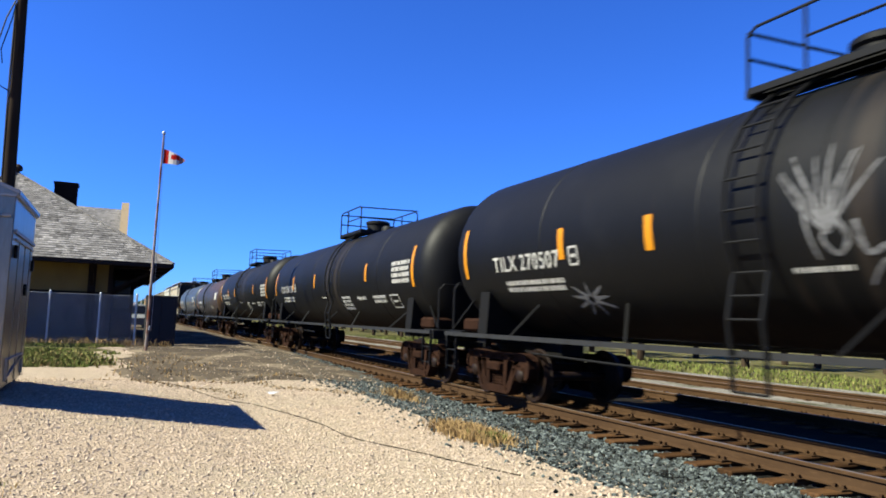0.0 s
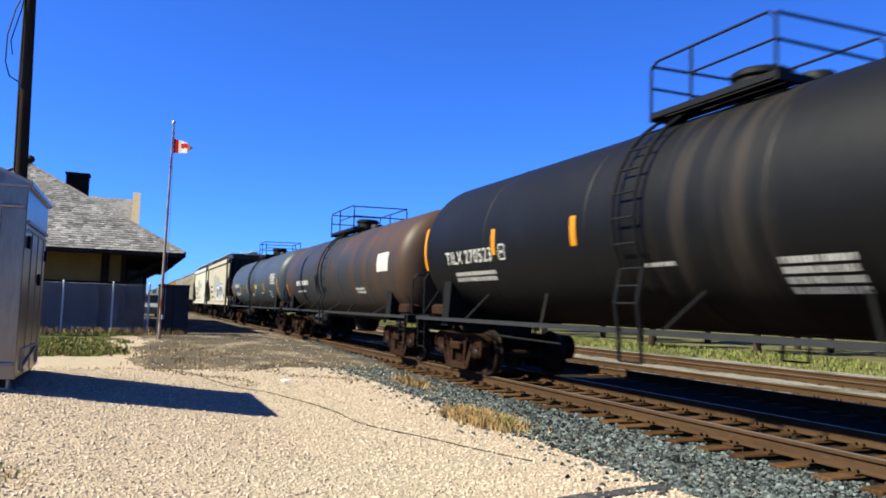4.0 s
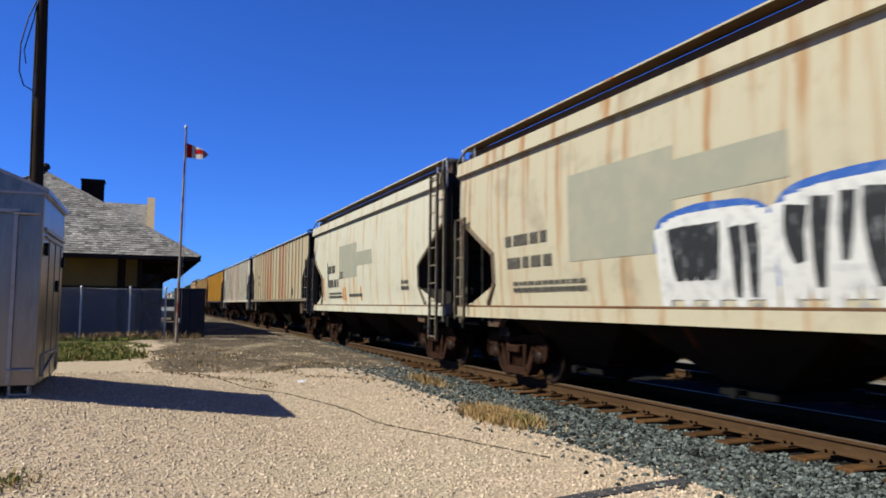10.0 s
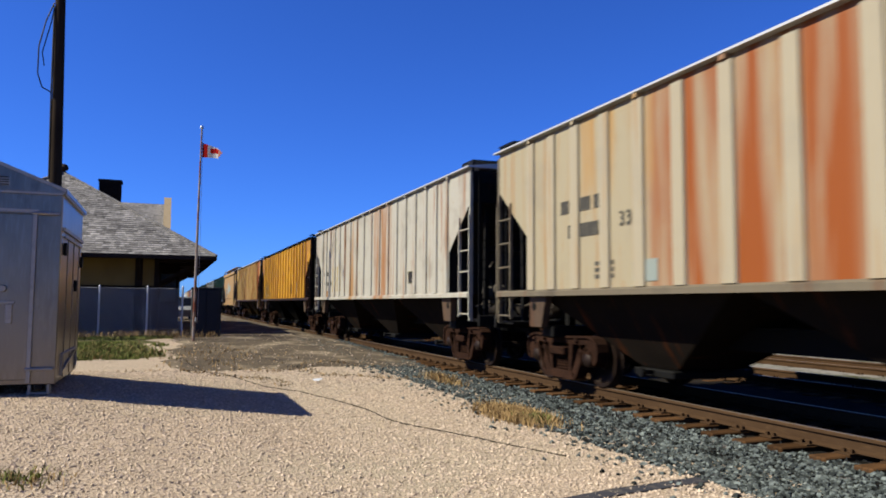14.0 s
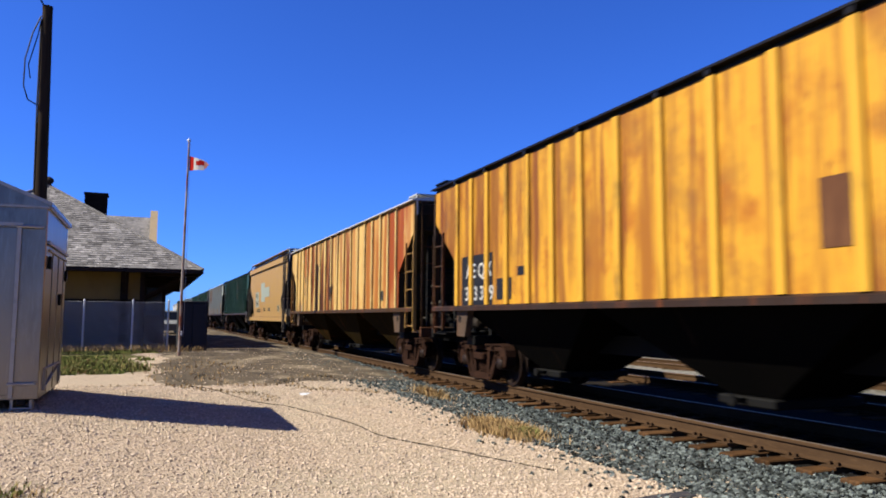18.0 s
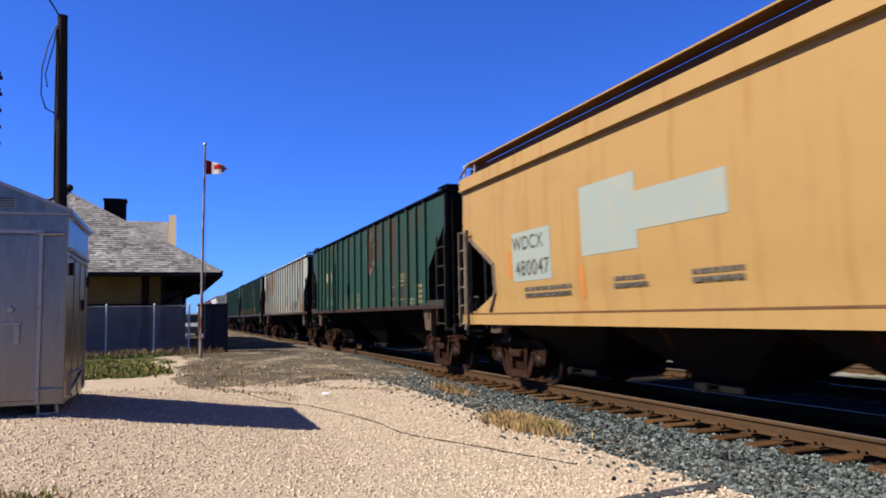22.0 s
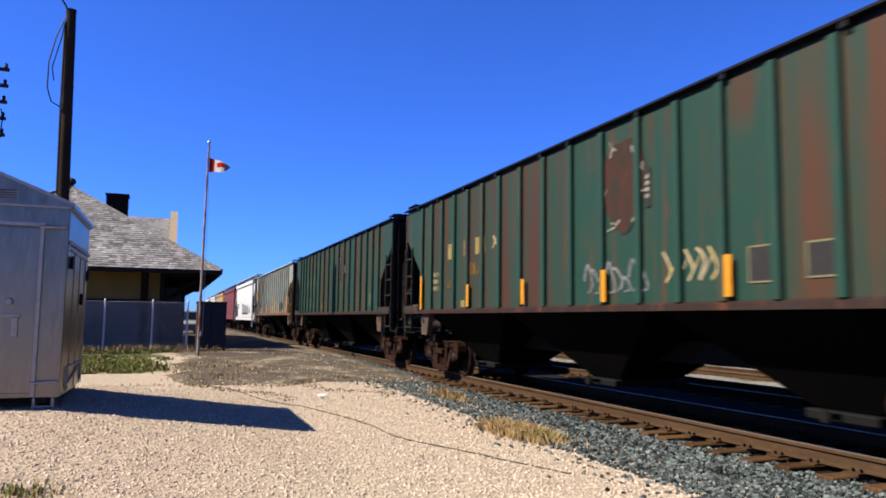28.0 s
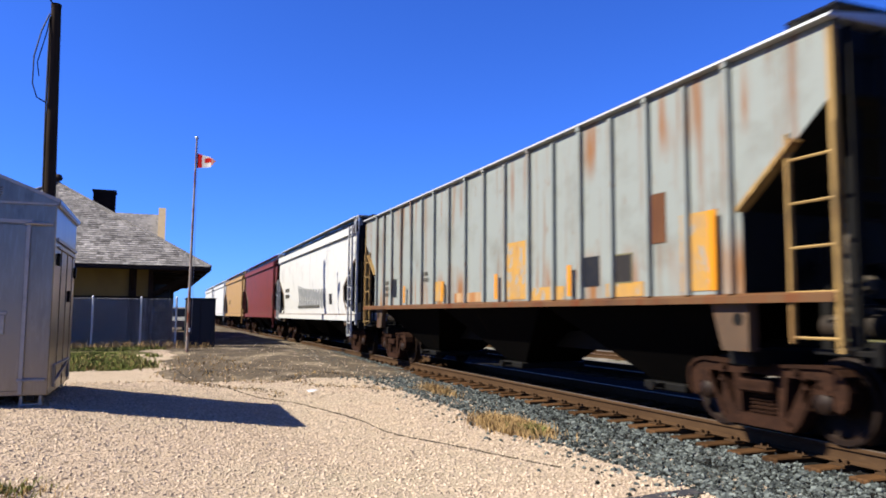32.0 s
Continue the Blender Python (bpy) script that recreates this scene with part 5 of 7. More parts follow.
# coupling points along the track at the clip's start
J = [-4.52, 14.36, 33.28, 51.45, 68.03, 86.55, 101.82, 116.67, 135.7, 154.42, 173.35, 192.07, 207.13, 226.16, 245.39, 263.9, 282.93, 301.96, 319.66, 336.45, 353.75, 371.05, 388.35]
TANKMARKS = (("strip", 8.1, 2.68, 0.13, 0.95, 0), ("strip", 4.7, 2.62, 0.15, 0.48, 0), ("strip", 2.0, 2.6, 0.15, 0.46, 0), ("strip", -4.42, 2.62, 0.15, 0.48, 0), ("strip", -7.95, 2.62, 0.14, 0.95, 0),
             ("lines", -7.15, 2.5, 1.2, 0.58, 4), ("lines", 5.7, 2.0, 1.85, 0.22, 2), ("frame", 4.38, 2.42, 0.22, 0.26, 0), ("lines", -2.2, 1.8, 0.9, 0.42, 4), ("lines", -3.75, 1.92, 0.8, 0.13, 1), ("lines", -5.3, 1.88, 1.0, 0.23, 2), ("frame", -6.47, 1.83, 0.6, 0.3, 0), ("lines", 0.2, 2.0, 0.7, 0.08, 1))

tank_a, on_a = tank_car("black tank car with white lettering and pale paint scrawls", J[0], J[1], P_BLACK, "TILX 270507", cz=2.73, ladder_y=1.0, ahead=0.55, marks=[(m[0], 2.64, *m[2:]) if m[1] == 2.0 else m for m in TANKMARKS])
# pale scrawl beside the ladder, and a star-shaped one under the number
mb = MB()
for k in range(8):
    a = -1.05 + k * 0.28
    stroke(mb, curve_pts([(0.05, 2.35), (0.05 - 0.30 * math.sin(a), 2.45 + 0.28 * math.cos(a)), (0.05 - 0.62 * math.sin(a) * (1 + 0.2 * (k % 3)), 2.5 + 0.72 * math.cos(a * 0.8) * (1 - 0.12 * (k % 2)))]), 0.035 + 0.015 * (k % 3), on_a)
stroke(mb, curve_pts([(0.30, 2.7), (0.28, 2.4), (0.2, 2.1)]), 0.05, on_a)
stroke(mb, curve_pts([(0.0, 2.55), (-0.15, 2.3), (-0.02, 2.15), (0.12, 2.3), (0.0, 2.5)]), 0.06, on_a)
stroke(mb, curve_pts([(-0.25, 2.45), (-0.32, 2.15), (-0.55, 2.2), (-0.75, 2.15), (-0.45, 2.05), (-0.25, 1.85)]), 0.06, on_a)
part("paint_scrawl", mb, SCRAWL, tank_a, "thin pale spray paint scrawl")
mb = MB()
for k in range(9):
    a = k * 2 * math.pi / 9 + 0.2
    stroke(mb, [(4.3 + 0.08 * math.cos(a), 1.78 + 0.04 * math.sin(a)), (4.3 + (0.45 + 0.12 * (k % 2)) * math.cos(a), 1.78 + 0.24 * math.sin(a))], 0.07, on_a)
part("paint_scrawl", mb, SCRAWL, tank_a, "star-shaped pale spray paint mark")
tank_car("black tank car with yellow reflective strips", J[1], J[2], P_BLACK, "TILX 254029", cz=2.59, ladder_y=-0.75, ahead=1.12, marks=[(m[0], 1.36, *m[2:]) if m[1] == 2.0 else m for m in TANKMARKS])
tank_car("black tank car with number lettering and yellow strips", J[2], J[3], P_BLACK, "TILX 270523", cz=2.69, ladder_y=0.6, marks=TANKMARKS)
tank_car("grimy brown-stained tank car with a white placard", J[3], J[4], P_BROWN, cz=2.45, ladder_y=0.6, ahead=1.3, platform=1.5, belly=1,
         marks=(("white", -6.1, 2.55, 0.95, 0.5, 0), ("lines", 4.0, 2.14, 2.1, 0.26, 1), ("lines", 4.3, 1.85, 1.5, 0.1, 1), ("lines", -3.8, 1.8, 0.9, 0.2, 2), ("strip", 7.0, 1.95, 0.1, 0.5, 0)))
tank_car("blue-grey tank car with white stencils and orange strips", J[4], J[5], P_GREY, cz=2.49, ladder_y=-0.11, ahead=1.11, belly=1,
         marks=(("lines", 5.6, 2.32, 1.85, 0.3, 1), ("lines", 5.6, 1.86, 1.75, 0.18, 2), ("strip", 4.4, 2.12, 0.12, 0.48, 0), ("strip", 1.6, 2.12, 0.12, 0.45, 0), ("strip", -4.3, 2.12, 0.12, 0.48, 0), ("strip", -1.4, 2.12, 0.12, 0.45, 0), ("strip", 8.1, 2.1, 0.12, 0.8, 0), ("strip", -8.1, 2.1, 0.12, 0.8, 0),
                ("lines", -6.9, 2.5, 1.3, 0.52, 4), ("pale", -1.9, 2.2, 0.5, 0.2, 0), ("frame", -6.1, 1.8, 0.7, 0.26, 0), ("lines", -3.6, 1.85, 0.6, 0.1, 1), ("lines", -0.4, 1.8, 0.7, 0.16, 2)))

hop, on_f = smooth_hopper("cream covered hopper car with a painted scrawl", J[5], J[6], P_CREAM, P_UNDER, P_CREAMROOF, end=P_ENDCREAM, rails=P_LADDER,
                          patches=[(1.4, 2.75, 2.5, 1.35, FADED), (-0.75, 2.98, 1.8, 0.5, FADED)], stencils=[(4.1, 2.55, 1.5, 0.3, 1), (4.0, 2.15, 1.6, 0.3, 1), (-4.5, 1.83, 0.6, 0.26, 3), (3.4, 1.72, 2.4, 0.22, 2)])


def block_scrawl(car, on, y, z, w, h):
    """Two fat spray-painted letter shapes: blue crown, white body, dark blocks and stripes."""
    crown, fill, ink, line = MB(), MB(), MB(), MB()
    on1, on2, on3 = (lambda q: on(q) - 0.003), (lambda q: on(q) - 0.006), (lambda q: on(q) - 0.009)
    for k in range(2):
        c = y + w * (0.27 - 0.47 * k)
        ww = w * (0.2 + 0.06 * k)
        edge = lambda f: z + h * (0.50 + 0.08 * k - 0.16 * abs(f) ** 4)
        stroke(crown, curve_pts([(c + ww * 1.02, z + h * 0.1), (c + ww * 0.98, z + h * 0.36)] + [(c + ww * f, edge(f) + 0.03) for f in (0.8, 0.3, -0.2, -0.7)] + [(c - ww * 1.0, z + h * 0.3), (c - ww * 1.04, z - h * 0.3)]), 0.15, on1)
        for i in range(13):
            f = 0.93 - i * 0.155
            stroke(fill, curve_pts([(c + ww * f, edge(f)), (c + ww * f * 0.97, z), (c + ww * f, z - h * (0.42 + 0.2 * (i % 3 == 0)))]), 0.30, on2)
        if k == 0:
            for i in range(4):
                stroke(ink, curve_pts([(c + ww * (0.62 - 0.2 * i), z + h * 0.36), (c + ww * (0.6 - 0.2 * i), z + h * 0.1), (c + ww * (0.58 - 0.2 * i), z - h * 0.22)]), 0.36, on3)
            for i in range(2):
                stroke(ink, curve_pts([(c - ww * (0.42 + 0.25 * i), z + h * 0.3), (c - ww * (0.45 + 0.25 * i), z), (c - ww * (0.42 + 0.25 * i), z - h * 0.4)]), 0.2, on3)
        else:
            for i in range(7):
                f = 0.78 - i * 0.25
                stroke(ink, curve_pts([(c + ww * f, edge(f) - 0.12), (c + ww * (f + 0.03), z + h * 0.16), (c + ww * (f - 0.02 + 0.08 * math.sin(i)), z - h * (0.1 + 0.22 * (i % 2)))]), 0.30 - 0.06 * (i % 3), on3)
        for i in range(6):
            stroke(line, [(c + ww * (0.85 - 0.3 * i), z - h * 0.47), (c + ww * (0.7 - 0.3 * i), z - h * 0.62)], 0.16, on1)
    part("paint_scrawl", crown, SPRAYBLUE, car, "blue spray-painted outline")
    part("paint_scrawl", fill, SPRAYWHITE, car, "white spray-painted letter fill")
    part("paint_scrawl", ink, INK, car, "dark spray-painted stripes")
    part("paint_scrawl", line, FADEDGREY, car, "grey spray-painted foot marks")


INK = mat("dark_spray_paint", (0.04, 0.042, 0.048), 0.7, 0, [((5, 9, 5), (0.3, 0.31, 0.33), 0.55, 0.75)])
block_scrawl(hop, on_f, -1.6, 1.95, 4.7, 1.15)
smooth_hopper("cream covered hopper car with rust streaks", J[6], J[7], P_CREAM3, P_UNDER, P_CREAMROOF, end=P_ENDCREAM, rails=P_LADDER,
              patches=[(1.45, 2.82, 2.3, 1.1, FADED), (-0.55, 2.83, 1.7, 0.42, FADED), (2.08, 1.73, 0.13, 0.44, ORANGEP), (1.76, 1.73, 0.13, 0.46, ORANGEP), (-0.16, 1.73, 0.13, 0.44, ORANGEP), (4.98, 1.94, 0.13, 0.85, ORANGEP)],
              stencils=[(3.77, 2.63, 1.15, 0.42, 1), (3.46, 2.13, 1.5, 0.42, 1), (3.2, 1.71, 1.9, 0.23, 2), (0.5, 1.69, 1.6, 0.14, 1), (2.3, 2.38, 0.5, 0.25, 3), (-4.4, 1.9, 0.6, 0.3, 2)])
ribbed_hopper("cream ribbed hopper car with orange rust panels", J[7], J[8], P_CREAM2, P_CREAMRIB, P_UNDER, squares=[(-5.35, 1.95, 0.28, 0.3), (-5.68, 1.95, 0.24, 0.3)], roofmat=P_GALVROOF, chord=P_CREAM2, sill=P_CREAM, low=P_LADDER, rails=P_LADDER, texts=[("333", 4.5, 2.52, 0.3)], stencils=[(5.5, 2.96, 1.35, 0.34, 1), (5.45, 2.55, 1.0, 0.34, 1), (4.9, 1.9, 0.5, 0.3, 3)], dim=True,
              patches=[(3.9, 1.85, 0.55, 0.3, BLUEP)], ribw=0.26, ribd=0.05)
ribbed_hopper("off-white ribbed hopper car with rust stains", J[8], J[9], P_WHITE, P_WHITE, P_UNDER, squares=[(-4.7, 2.08, 0.4, 0.3)], roofmat=P_GALVROOF, chord=P_WHITE, sill=P_WHITE, low=P_WHITE, inner=STEEL_DARK, rails=P_WHITE,
              ribw=0.24, ribd=0.05, patches=[(4.87, 2.3, 0.6, 0.95, PALEYEL), (4.05, 2.3, 0.6, 0.95, PALEYEL), (4.0, 2.1, 0.4, 0.42, GREENP), (6.2, 1.75, 0.5, 0.26, RUSTP2)], stencils=[(6.1, 2.55, 1.25, 0.26, 1), (6.0, 2.15, 1.35, 0.26, 1)], dim=True)
ribbed_hopper("ochre yellow ribbed hopper car with a dark number band", J[9], J[10], P_OCHRE, P_OCHRERIB, P_UNDERDARK, ribw=0.16, ribd=0.06, roofmat=P_TOP, inner=STEEL_DARK, sill=P_OCHRESILL, low=P_BROWNSILL,
              patches=[(6.2, 2.13, 1.5, 1.03, NAVY), (4.96, 1.92, 0.62, 0.4, NAVY), (4.18, 2.22, 0.44, 0.16, NAVY), (-5.05, 2.13, 0.34, 0.6, SPRAYWHITE), (-5.84, 2.59, 0.4, 0.8, BROWNP), (-2.34, 2.42, 0.5, 0.7, BROWNP), (-3.6, 2.1, 0.3, 0.5, BROWNP)], texts=[("AE QX", 6.72, 2.19, 0.4), ("343 319", 6.78, 1.73, 0.4)])
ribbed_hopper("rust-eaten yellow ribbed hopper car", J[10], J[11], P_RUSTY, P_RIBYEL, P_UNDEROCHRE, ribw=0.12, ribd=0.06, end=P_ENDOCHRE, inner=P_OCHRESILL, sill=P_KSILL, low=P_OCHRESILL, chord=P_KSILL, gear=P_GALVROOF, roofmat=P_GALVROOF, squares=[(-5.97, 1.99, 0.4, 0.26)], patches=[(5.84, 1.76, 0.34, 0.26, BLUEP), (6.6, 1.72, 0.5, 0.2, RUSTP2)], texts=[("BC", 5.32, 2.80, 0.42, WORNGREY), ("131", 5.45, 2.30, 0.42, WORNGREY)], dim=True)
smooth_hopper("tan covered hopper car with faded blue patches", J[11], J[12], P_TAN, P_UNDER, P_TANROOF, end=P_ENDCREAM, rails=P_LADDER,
              patches=[(1.1, 2.8, 1.5, 1.1, BLUEP), (-0.55, 2.78, 1.85, 0.55, BLUEP), (3.63, 2.42, 1.5, 0.92, BLUEP), (-4.45, 1.81, 0.6, 0.32, FADED), (4.55, 2.3, 0.14, 0.5, ORANGEP), (1.9, 1.85, 0.14, 0.5, ORANGEP)], texts=[("WDCX", 4.36, 2.54, 0.36), ("480047", 4.27, 2.06, 0.40)], stencils=[(3.1, 1.75, 1.7, 0.22, 2), (-4.45, 1.82, 0.5, 0.26, 3), (-1.2, 1.8, 0.9, 0.2, 2), (0.6, 1.8, 0.8, 0.2, 2)])


def emblem(car, y, z, r, seed, foot=True):
    """A rusted shield-shaped emblem: dark side bars, a red worn foot."""
    rr = random.Random(seed)
    n = 26
    pts = []
    for k in range(n):
        a = 2 * math.pi * k / n
        q = 1 + rr.uniform(-0.06, 0.05)
        pts.append((y + r * q * math.cos(a) * (1 if math.sin(a) > -0.2 else 0.85), z + r * 1.15 * q * math.sin(a)))
    part("emblem", MB().prism(pts, -1.572, -1.564, 0), RUSTG if foot else SHIELD, car, "rusted shield emblem")
    low = [(y + r * 0.9 * math.cos(a) * 0.85, z + r * 1.12 * math.sin(a)) for a in [math.pi * (1.08 + 0.84 * k / 10) for k in range(11)]]
    st = stroke(stroke(MB(), low, 0.1, lambda q_: -1.576), [(a, b + 0.12) for a, b in low[2:-2]], 0.14, lambda q_: -1.576)
    if foot:
        part("emblem_foot", st, REDRUST, car, "worn red foot of the emblem")
    fl = MB()
    for k in range(9):
        a = 2 * math.pi * k / 9 + rr.uniform(-0.3, 0.3)
        cy, cz = y + r * 0.9 * math.cos(a), z + r * 1.0 * math.sin(a)
        stroke(fl, [(cy, cz), (cy + rr.uniform(-0.1, 0.1), cz + rr.uniform(-0.12, 0.12)), (cy + rr.uniform(-0.16, 0.16), cz + rr.uniform(-0.2, 0.2))], 0.035, lambda q_: -1.579)
    tagged(part("paint_flakes", fl, DIM2, car), "worn white flakes of the emblem", kind="stuff")
    for sy in (-1, 1):
        part("emblem_bar", MB().box((-1.572, y + sy * r * 0.98, z + 0.12 * sy), (0.014, 0.11, r * 0.9)), BLACKPANEL, car)
        bars(car, "emblem_lines", -1.583, y + sy * r * 0.98, z + 0.1 * sy, 0.07, r * 0.6, 4, DIM2, None, seed + sy)


SHIELD = mat("grimy_shield_paint", (0.095, 0.055, 0.045), 0.8, 0, [((3, 4, 2), (0.05, 0.06, 0.05), 0.48, 0.66), ((8, 9, 5), (0.15, 0.075, 0.045), 0.58, 0.78)])
DIM2 = mat("flaking_white_paint", (0.42, 0.40, 0.34), 0.8, 0, [((9, 9, 9), (0.2, 0.18, 0.15), 0.5, 0.72)])
REDRUST = mat("worn_red_paint", (0.19, 0.07, 0.05), 0.8, 0, [((3, 5, 3), (0.12, 0.07, 0.052), 0.40, 0.58)])
green = ribbed_hopper("dark green ribbed hopper car with a rusty emblem", J[12], J[13], P_GREEN, P_GREENRIB, P_UNDERDARK, ribw=0.14, roofmat=P_TOP, sill=P_GREENSILL, squares=[(-4.47, 2.02, 0.42, 0.36), (-5.37, 2.02, 0.46, 0.4)],
                      stencils=[(-5.37, 2.43, 0.5, 0.26, 3), (-6.95, 1.93, 0.45, 0.55, 4), (5.14, 1.94, 0.53, 0.23, 2), (4.29, 1.95, 0.52, 0.24, 2), (6.5, 2.1, 0.3, 0.3, 3), (-6.3, 1.75, 0.4, 0.2, 2), (-0.3, 1.98, 0.55, 0.35, 4), (-0.33, 1.68, 0.63, 0.12, 2)], faint=True, low=P_BROWNSILL, chord=P_TOP, patches=[(5.2, 2.98, 0.5, 0.36, PALEYEL), (4.3, 2.96, 0.6, 0.46, DULLGRN), (3.5, 2.99, 0.66, 0.43, DULLGRN)], texts=[("X", 4.5, 2.84, 0.4), ("18", 5.46, 2.32, 0.5, FADEDYEL), ("17", 4.58, 2.30, 0.5, FADEDYEL), ("2", 3.62, 2.28, 0.5, FADEDYEL)], braced=True)
emblem(green, -1.75, 3.35, 0.55, 3)
ribbed_hopper("pale weathered ribbed hopper car with yellow strips", J[13], J[14], P_PALE, None, P_UNDERDARK, roofmat=P_GALVROOF, chord=P_PALE, inner=STEEL_DARK, sill=P_PALESILL, rails=STEEL_DARK, low=P_BROWNSILL, squares=[(-4.79, 2.02, 0.4, 0.32), (-5.6, 2.0, 0.42, 0.38)],
              strips=[(7.4, 2.05, 0.12, 0.8), (4.06, 1.95, 0.12, 0.5), (1.44, 1.94, 0.12, 0.5), (-1.55, 1.95, 0.12, 0.5), (-4.3, 1.95, 0.12, 0.5), (-7.55, 2.15, 0.12, 0.9)], patches=[(-6.4, 2.62, 0.32, 0.55, BROWNP), (-6.45, 2.1, 0.4, 0.4, FADED), (-7.0, 1.9, 0.5, 0.4, BROWNP), (1.0, 1.9, 0.5, 0.4, PALEYEL)], stencils=[(5.9, 2.2, 0.5, 0.6, 4), (-2.1, 2.25, 0.5, 0.5, 4)], dim=True)
green = ribbed_hopper("rust-stained green ribbed hopper car with scrawls", J[14], J[15], P_GREEN2, P_GREENRIB, P_UNDERDARK, shift=-0.05, ribw=0.14, roofmat=P_TOP, sill=P_GREENSILL, squares=[(-4.82, 2.03, 0.46, 0.4), (-5.61, 2.03, 0.4, 0.36)],
                      strips=[(6.85, 2.05, 0.12, 0.85), (3.68, 1.9, 0.12, 0.48), (1.0, 1.9, 0.12, 0.46), (-1.7, 1.9, 0.12, 0.48), (-4.33, 1.92, 0.12, 0.49)], stencils=[(5.92, 2.3, 0.36, 0.5, 3)], patches=[(4.90, 2.96, 0.37, 0.37, YELP2), (3.94, 2.97, 0.3, 0.33, YELP2), (3.16, 2.96, 0.51, 0.36, YELP2), (4.04, 1.73, 0.42, 0.15, YELP2)], yellows=[(3.42, 2.48, 1.1, 0.45), (4.9, 2.2, 0.5, 0.3)], faint=True, low=P_BROWNSILL, chord=P_TOP, texts=[("X", 2.5, 2.84, 0.36)], braced=True)
emblem(green, -2.0, 3.34, 0.6, 5, False)
mb = MB()
for k in range(8):
    stroke(mb, curve_pts([(-0.9 - 0.2 * k, 2.0 + 0.18 * math.sin(k * 2.1)), (-1.0 - 0.2 * k, 2.25 - 0.12 * (k % 3)), (-1.15 - 0.2 * k, 1.95 - 0.1 * (k % 2)), (-1.0 - 0.2 * k, 1.8)]), 0.05, lambda q: -1.569)
part("paint_scrawl", mb, SCRAWL, green, "white spray paint scrawl")
mb = MB()
for k in range(5):
    stroke(mb, curve_pts([(-2.9 - 0.22 * k, 2.3), (-3.05 - 0.22 * k, 2.05 + 0.1 * (k % 2)), (-2.95 - 0.22 * k, 1.9), (-3.2 - 0.22 * k, 2.2)]), 0.045, lambda q: -1.569)
part("paint_scrawl", mb, PALEYEL, green, "pale yellow spray paint scrawl")
green = ribbed_hopper("dark green ribbed hopper car with faded yellow numbers", J[15], J[16], P_GREEN3, P_GREENRIB, P_UNDERDARK, ribw=0.14, roofmat=P_TOP, sill=P_GREENSILL, squares=[(-5.0, 2.0, 0.4, 0.36), (-5.8, 2.0, 0.4, 0.36)],
                      stencils=[(5.06, 2.06, 0.57, 0.41, 4), (4.2, 2.06, 0.6, 0.42, 4), (3.36, 1.89, 0.6, 0.12, 1), (6.6, 2.13, 0.5, 0.32, 3), (1.59, 1.87, 0.48, 0.2, 1), (-6.6, 2.0, 0.5, 0.4, 3)], faint=True, low=P_BROWNSILL, chord=P_TOP, patches=[(5.08, 3.0, 0.6, 0.46, DULLGRN), (4.24, 3.01, 0.6, 0.48, DULLGRN), (3.37, 3.0, 0.65, 0.47, DULLGRN)], texts=[("X", 2.6, 2.87, 0.42), ("18", 5.32, 2.28, 0.5, FADEDYEL), ("19", 4.48, 2.28, 0.5, FADEDYEL)], yellows=[(3.4, 2.5, 0.55, 0.5), (5.08, 2.98, 0.1, 0.3), (4.24, 3.0, 0.16, 0.3), (3.37, 3.0, 0.12, 0.3)], braced=True)
emblem(green, -2.0, 3.3, 0.55, 8, False)
ribbed_hopper("pale ribbed hopper car with peeling yellow patches", J[16], J[17], P_PALE2, None, P_UNDERDARK, roofmat=P_GALVROOF, chord=P_PALE2, inner=STEEL_DARK, sill=P_RSILL, low=P_RSILL, rails=P_OCHRELADDER, edge=P_OCHRELADDER, squares=[(-5.38, 2.04, 0.42, 0.4)],
              strips=[(-1.3, 1.92, 0.12, 0.48), (-4.03, 1.92, 0.12, 0.49), (-7.28, 2.15, 0.12, 0.95), (1.6, 1.9, 0.12, 0.45), (4.4, 1.9, 0.12, 0.45)],
              patches=[(-2.0, 2.19, 1.0, 1.06, YELP), (-6.96, 2.16, 0.66, 0.96, YELP), (1.94, 1.92, 0.6, 0.46, YELP), (-4.52, 2.04, 0.5, 0.45, NAVY), (-6.19, 2.66, 0.3, 0.66, BROWNP), (-3.2, 1.74, 1.1, 0.22, YELP), (-5.4, 1.74, 0.9, 0.2, YELP), (0.2, 1.74, 1.6, 0.2, RUSTP2), (5.5, 2.1, 0.4, 0.5, NAVY)], stencils=[(6.3, 2.1, 0.5, 0.5, 3), (3.0, 2.3, 0.6, 0.3, 2)], dim=True)
white, on_w = smooth_hopper("white covered hopper car with a grey scrawl", J[17], J[18], P_SNOW, P_UNDERDARK, P_TOP, patches=[(-4.6, 1.95, 0.5, 0.4, BLACKPANEL)], stencils=[(5.5, 2.4, 1.2, 0.6, 2), (0, 1.7, 5, 0.2, 1)])
mb = MB()
for k in range(11):
    c = 2.3 - 0.55 * k
    stroke(mb, curve_pts([(c, 1.62), (c - 0.15, 2.1), (c + 0.1, 2.55 - 0.06 * k), (c - 0.3, 2.3), (c - 0.25, 1.7)]), 0.33, lambda q: on_w(q) - 0.003)
part("paint_scrawl", mb, FADEDGREY, white, "large grey spray-painted scrawl")
smooth_hopper("oxide red covered hopper car", J[18], J[19], P_OXIDE, P_UNDERDARK, P_TOP)
smooth_hopper("tan covered hopper car with pale stencils", J[19], J[20], P_TAN, P_UNDERDARK, P_TANROOF, stencils=[(4, 2.4, 1.5, 0.4, 2)])
smooth_hopper("white covered hopper car", J[20], J[21], P_SNOW, P_UNDERDARK)
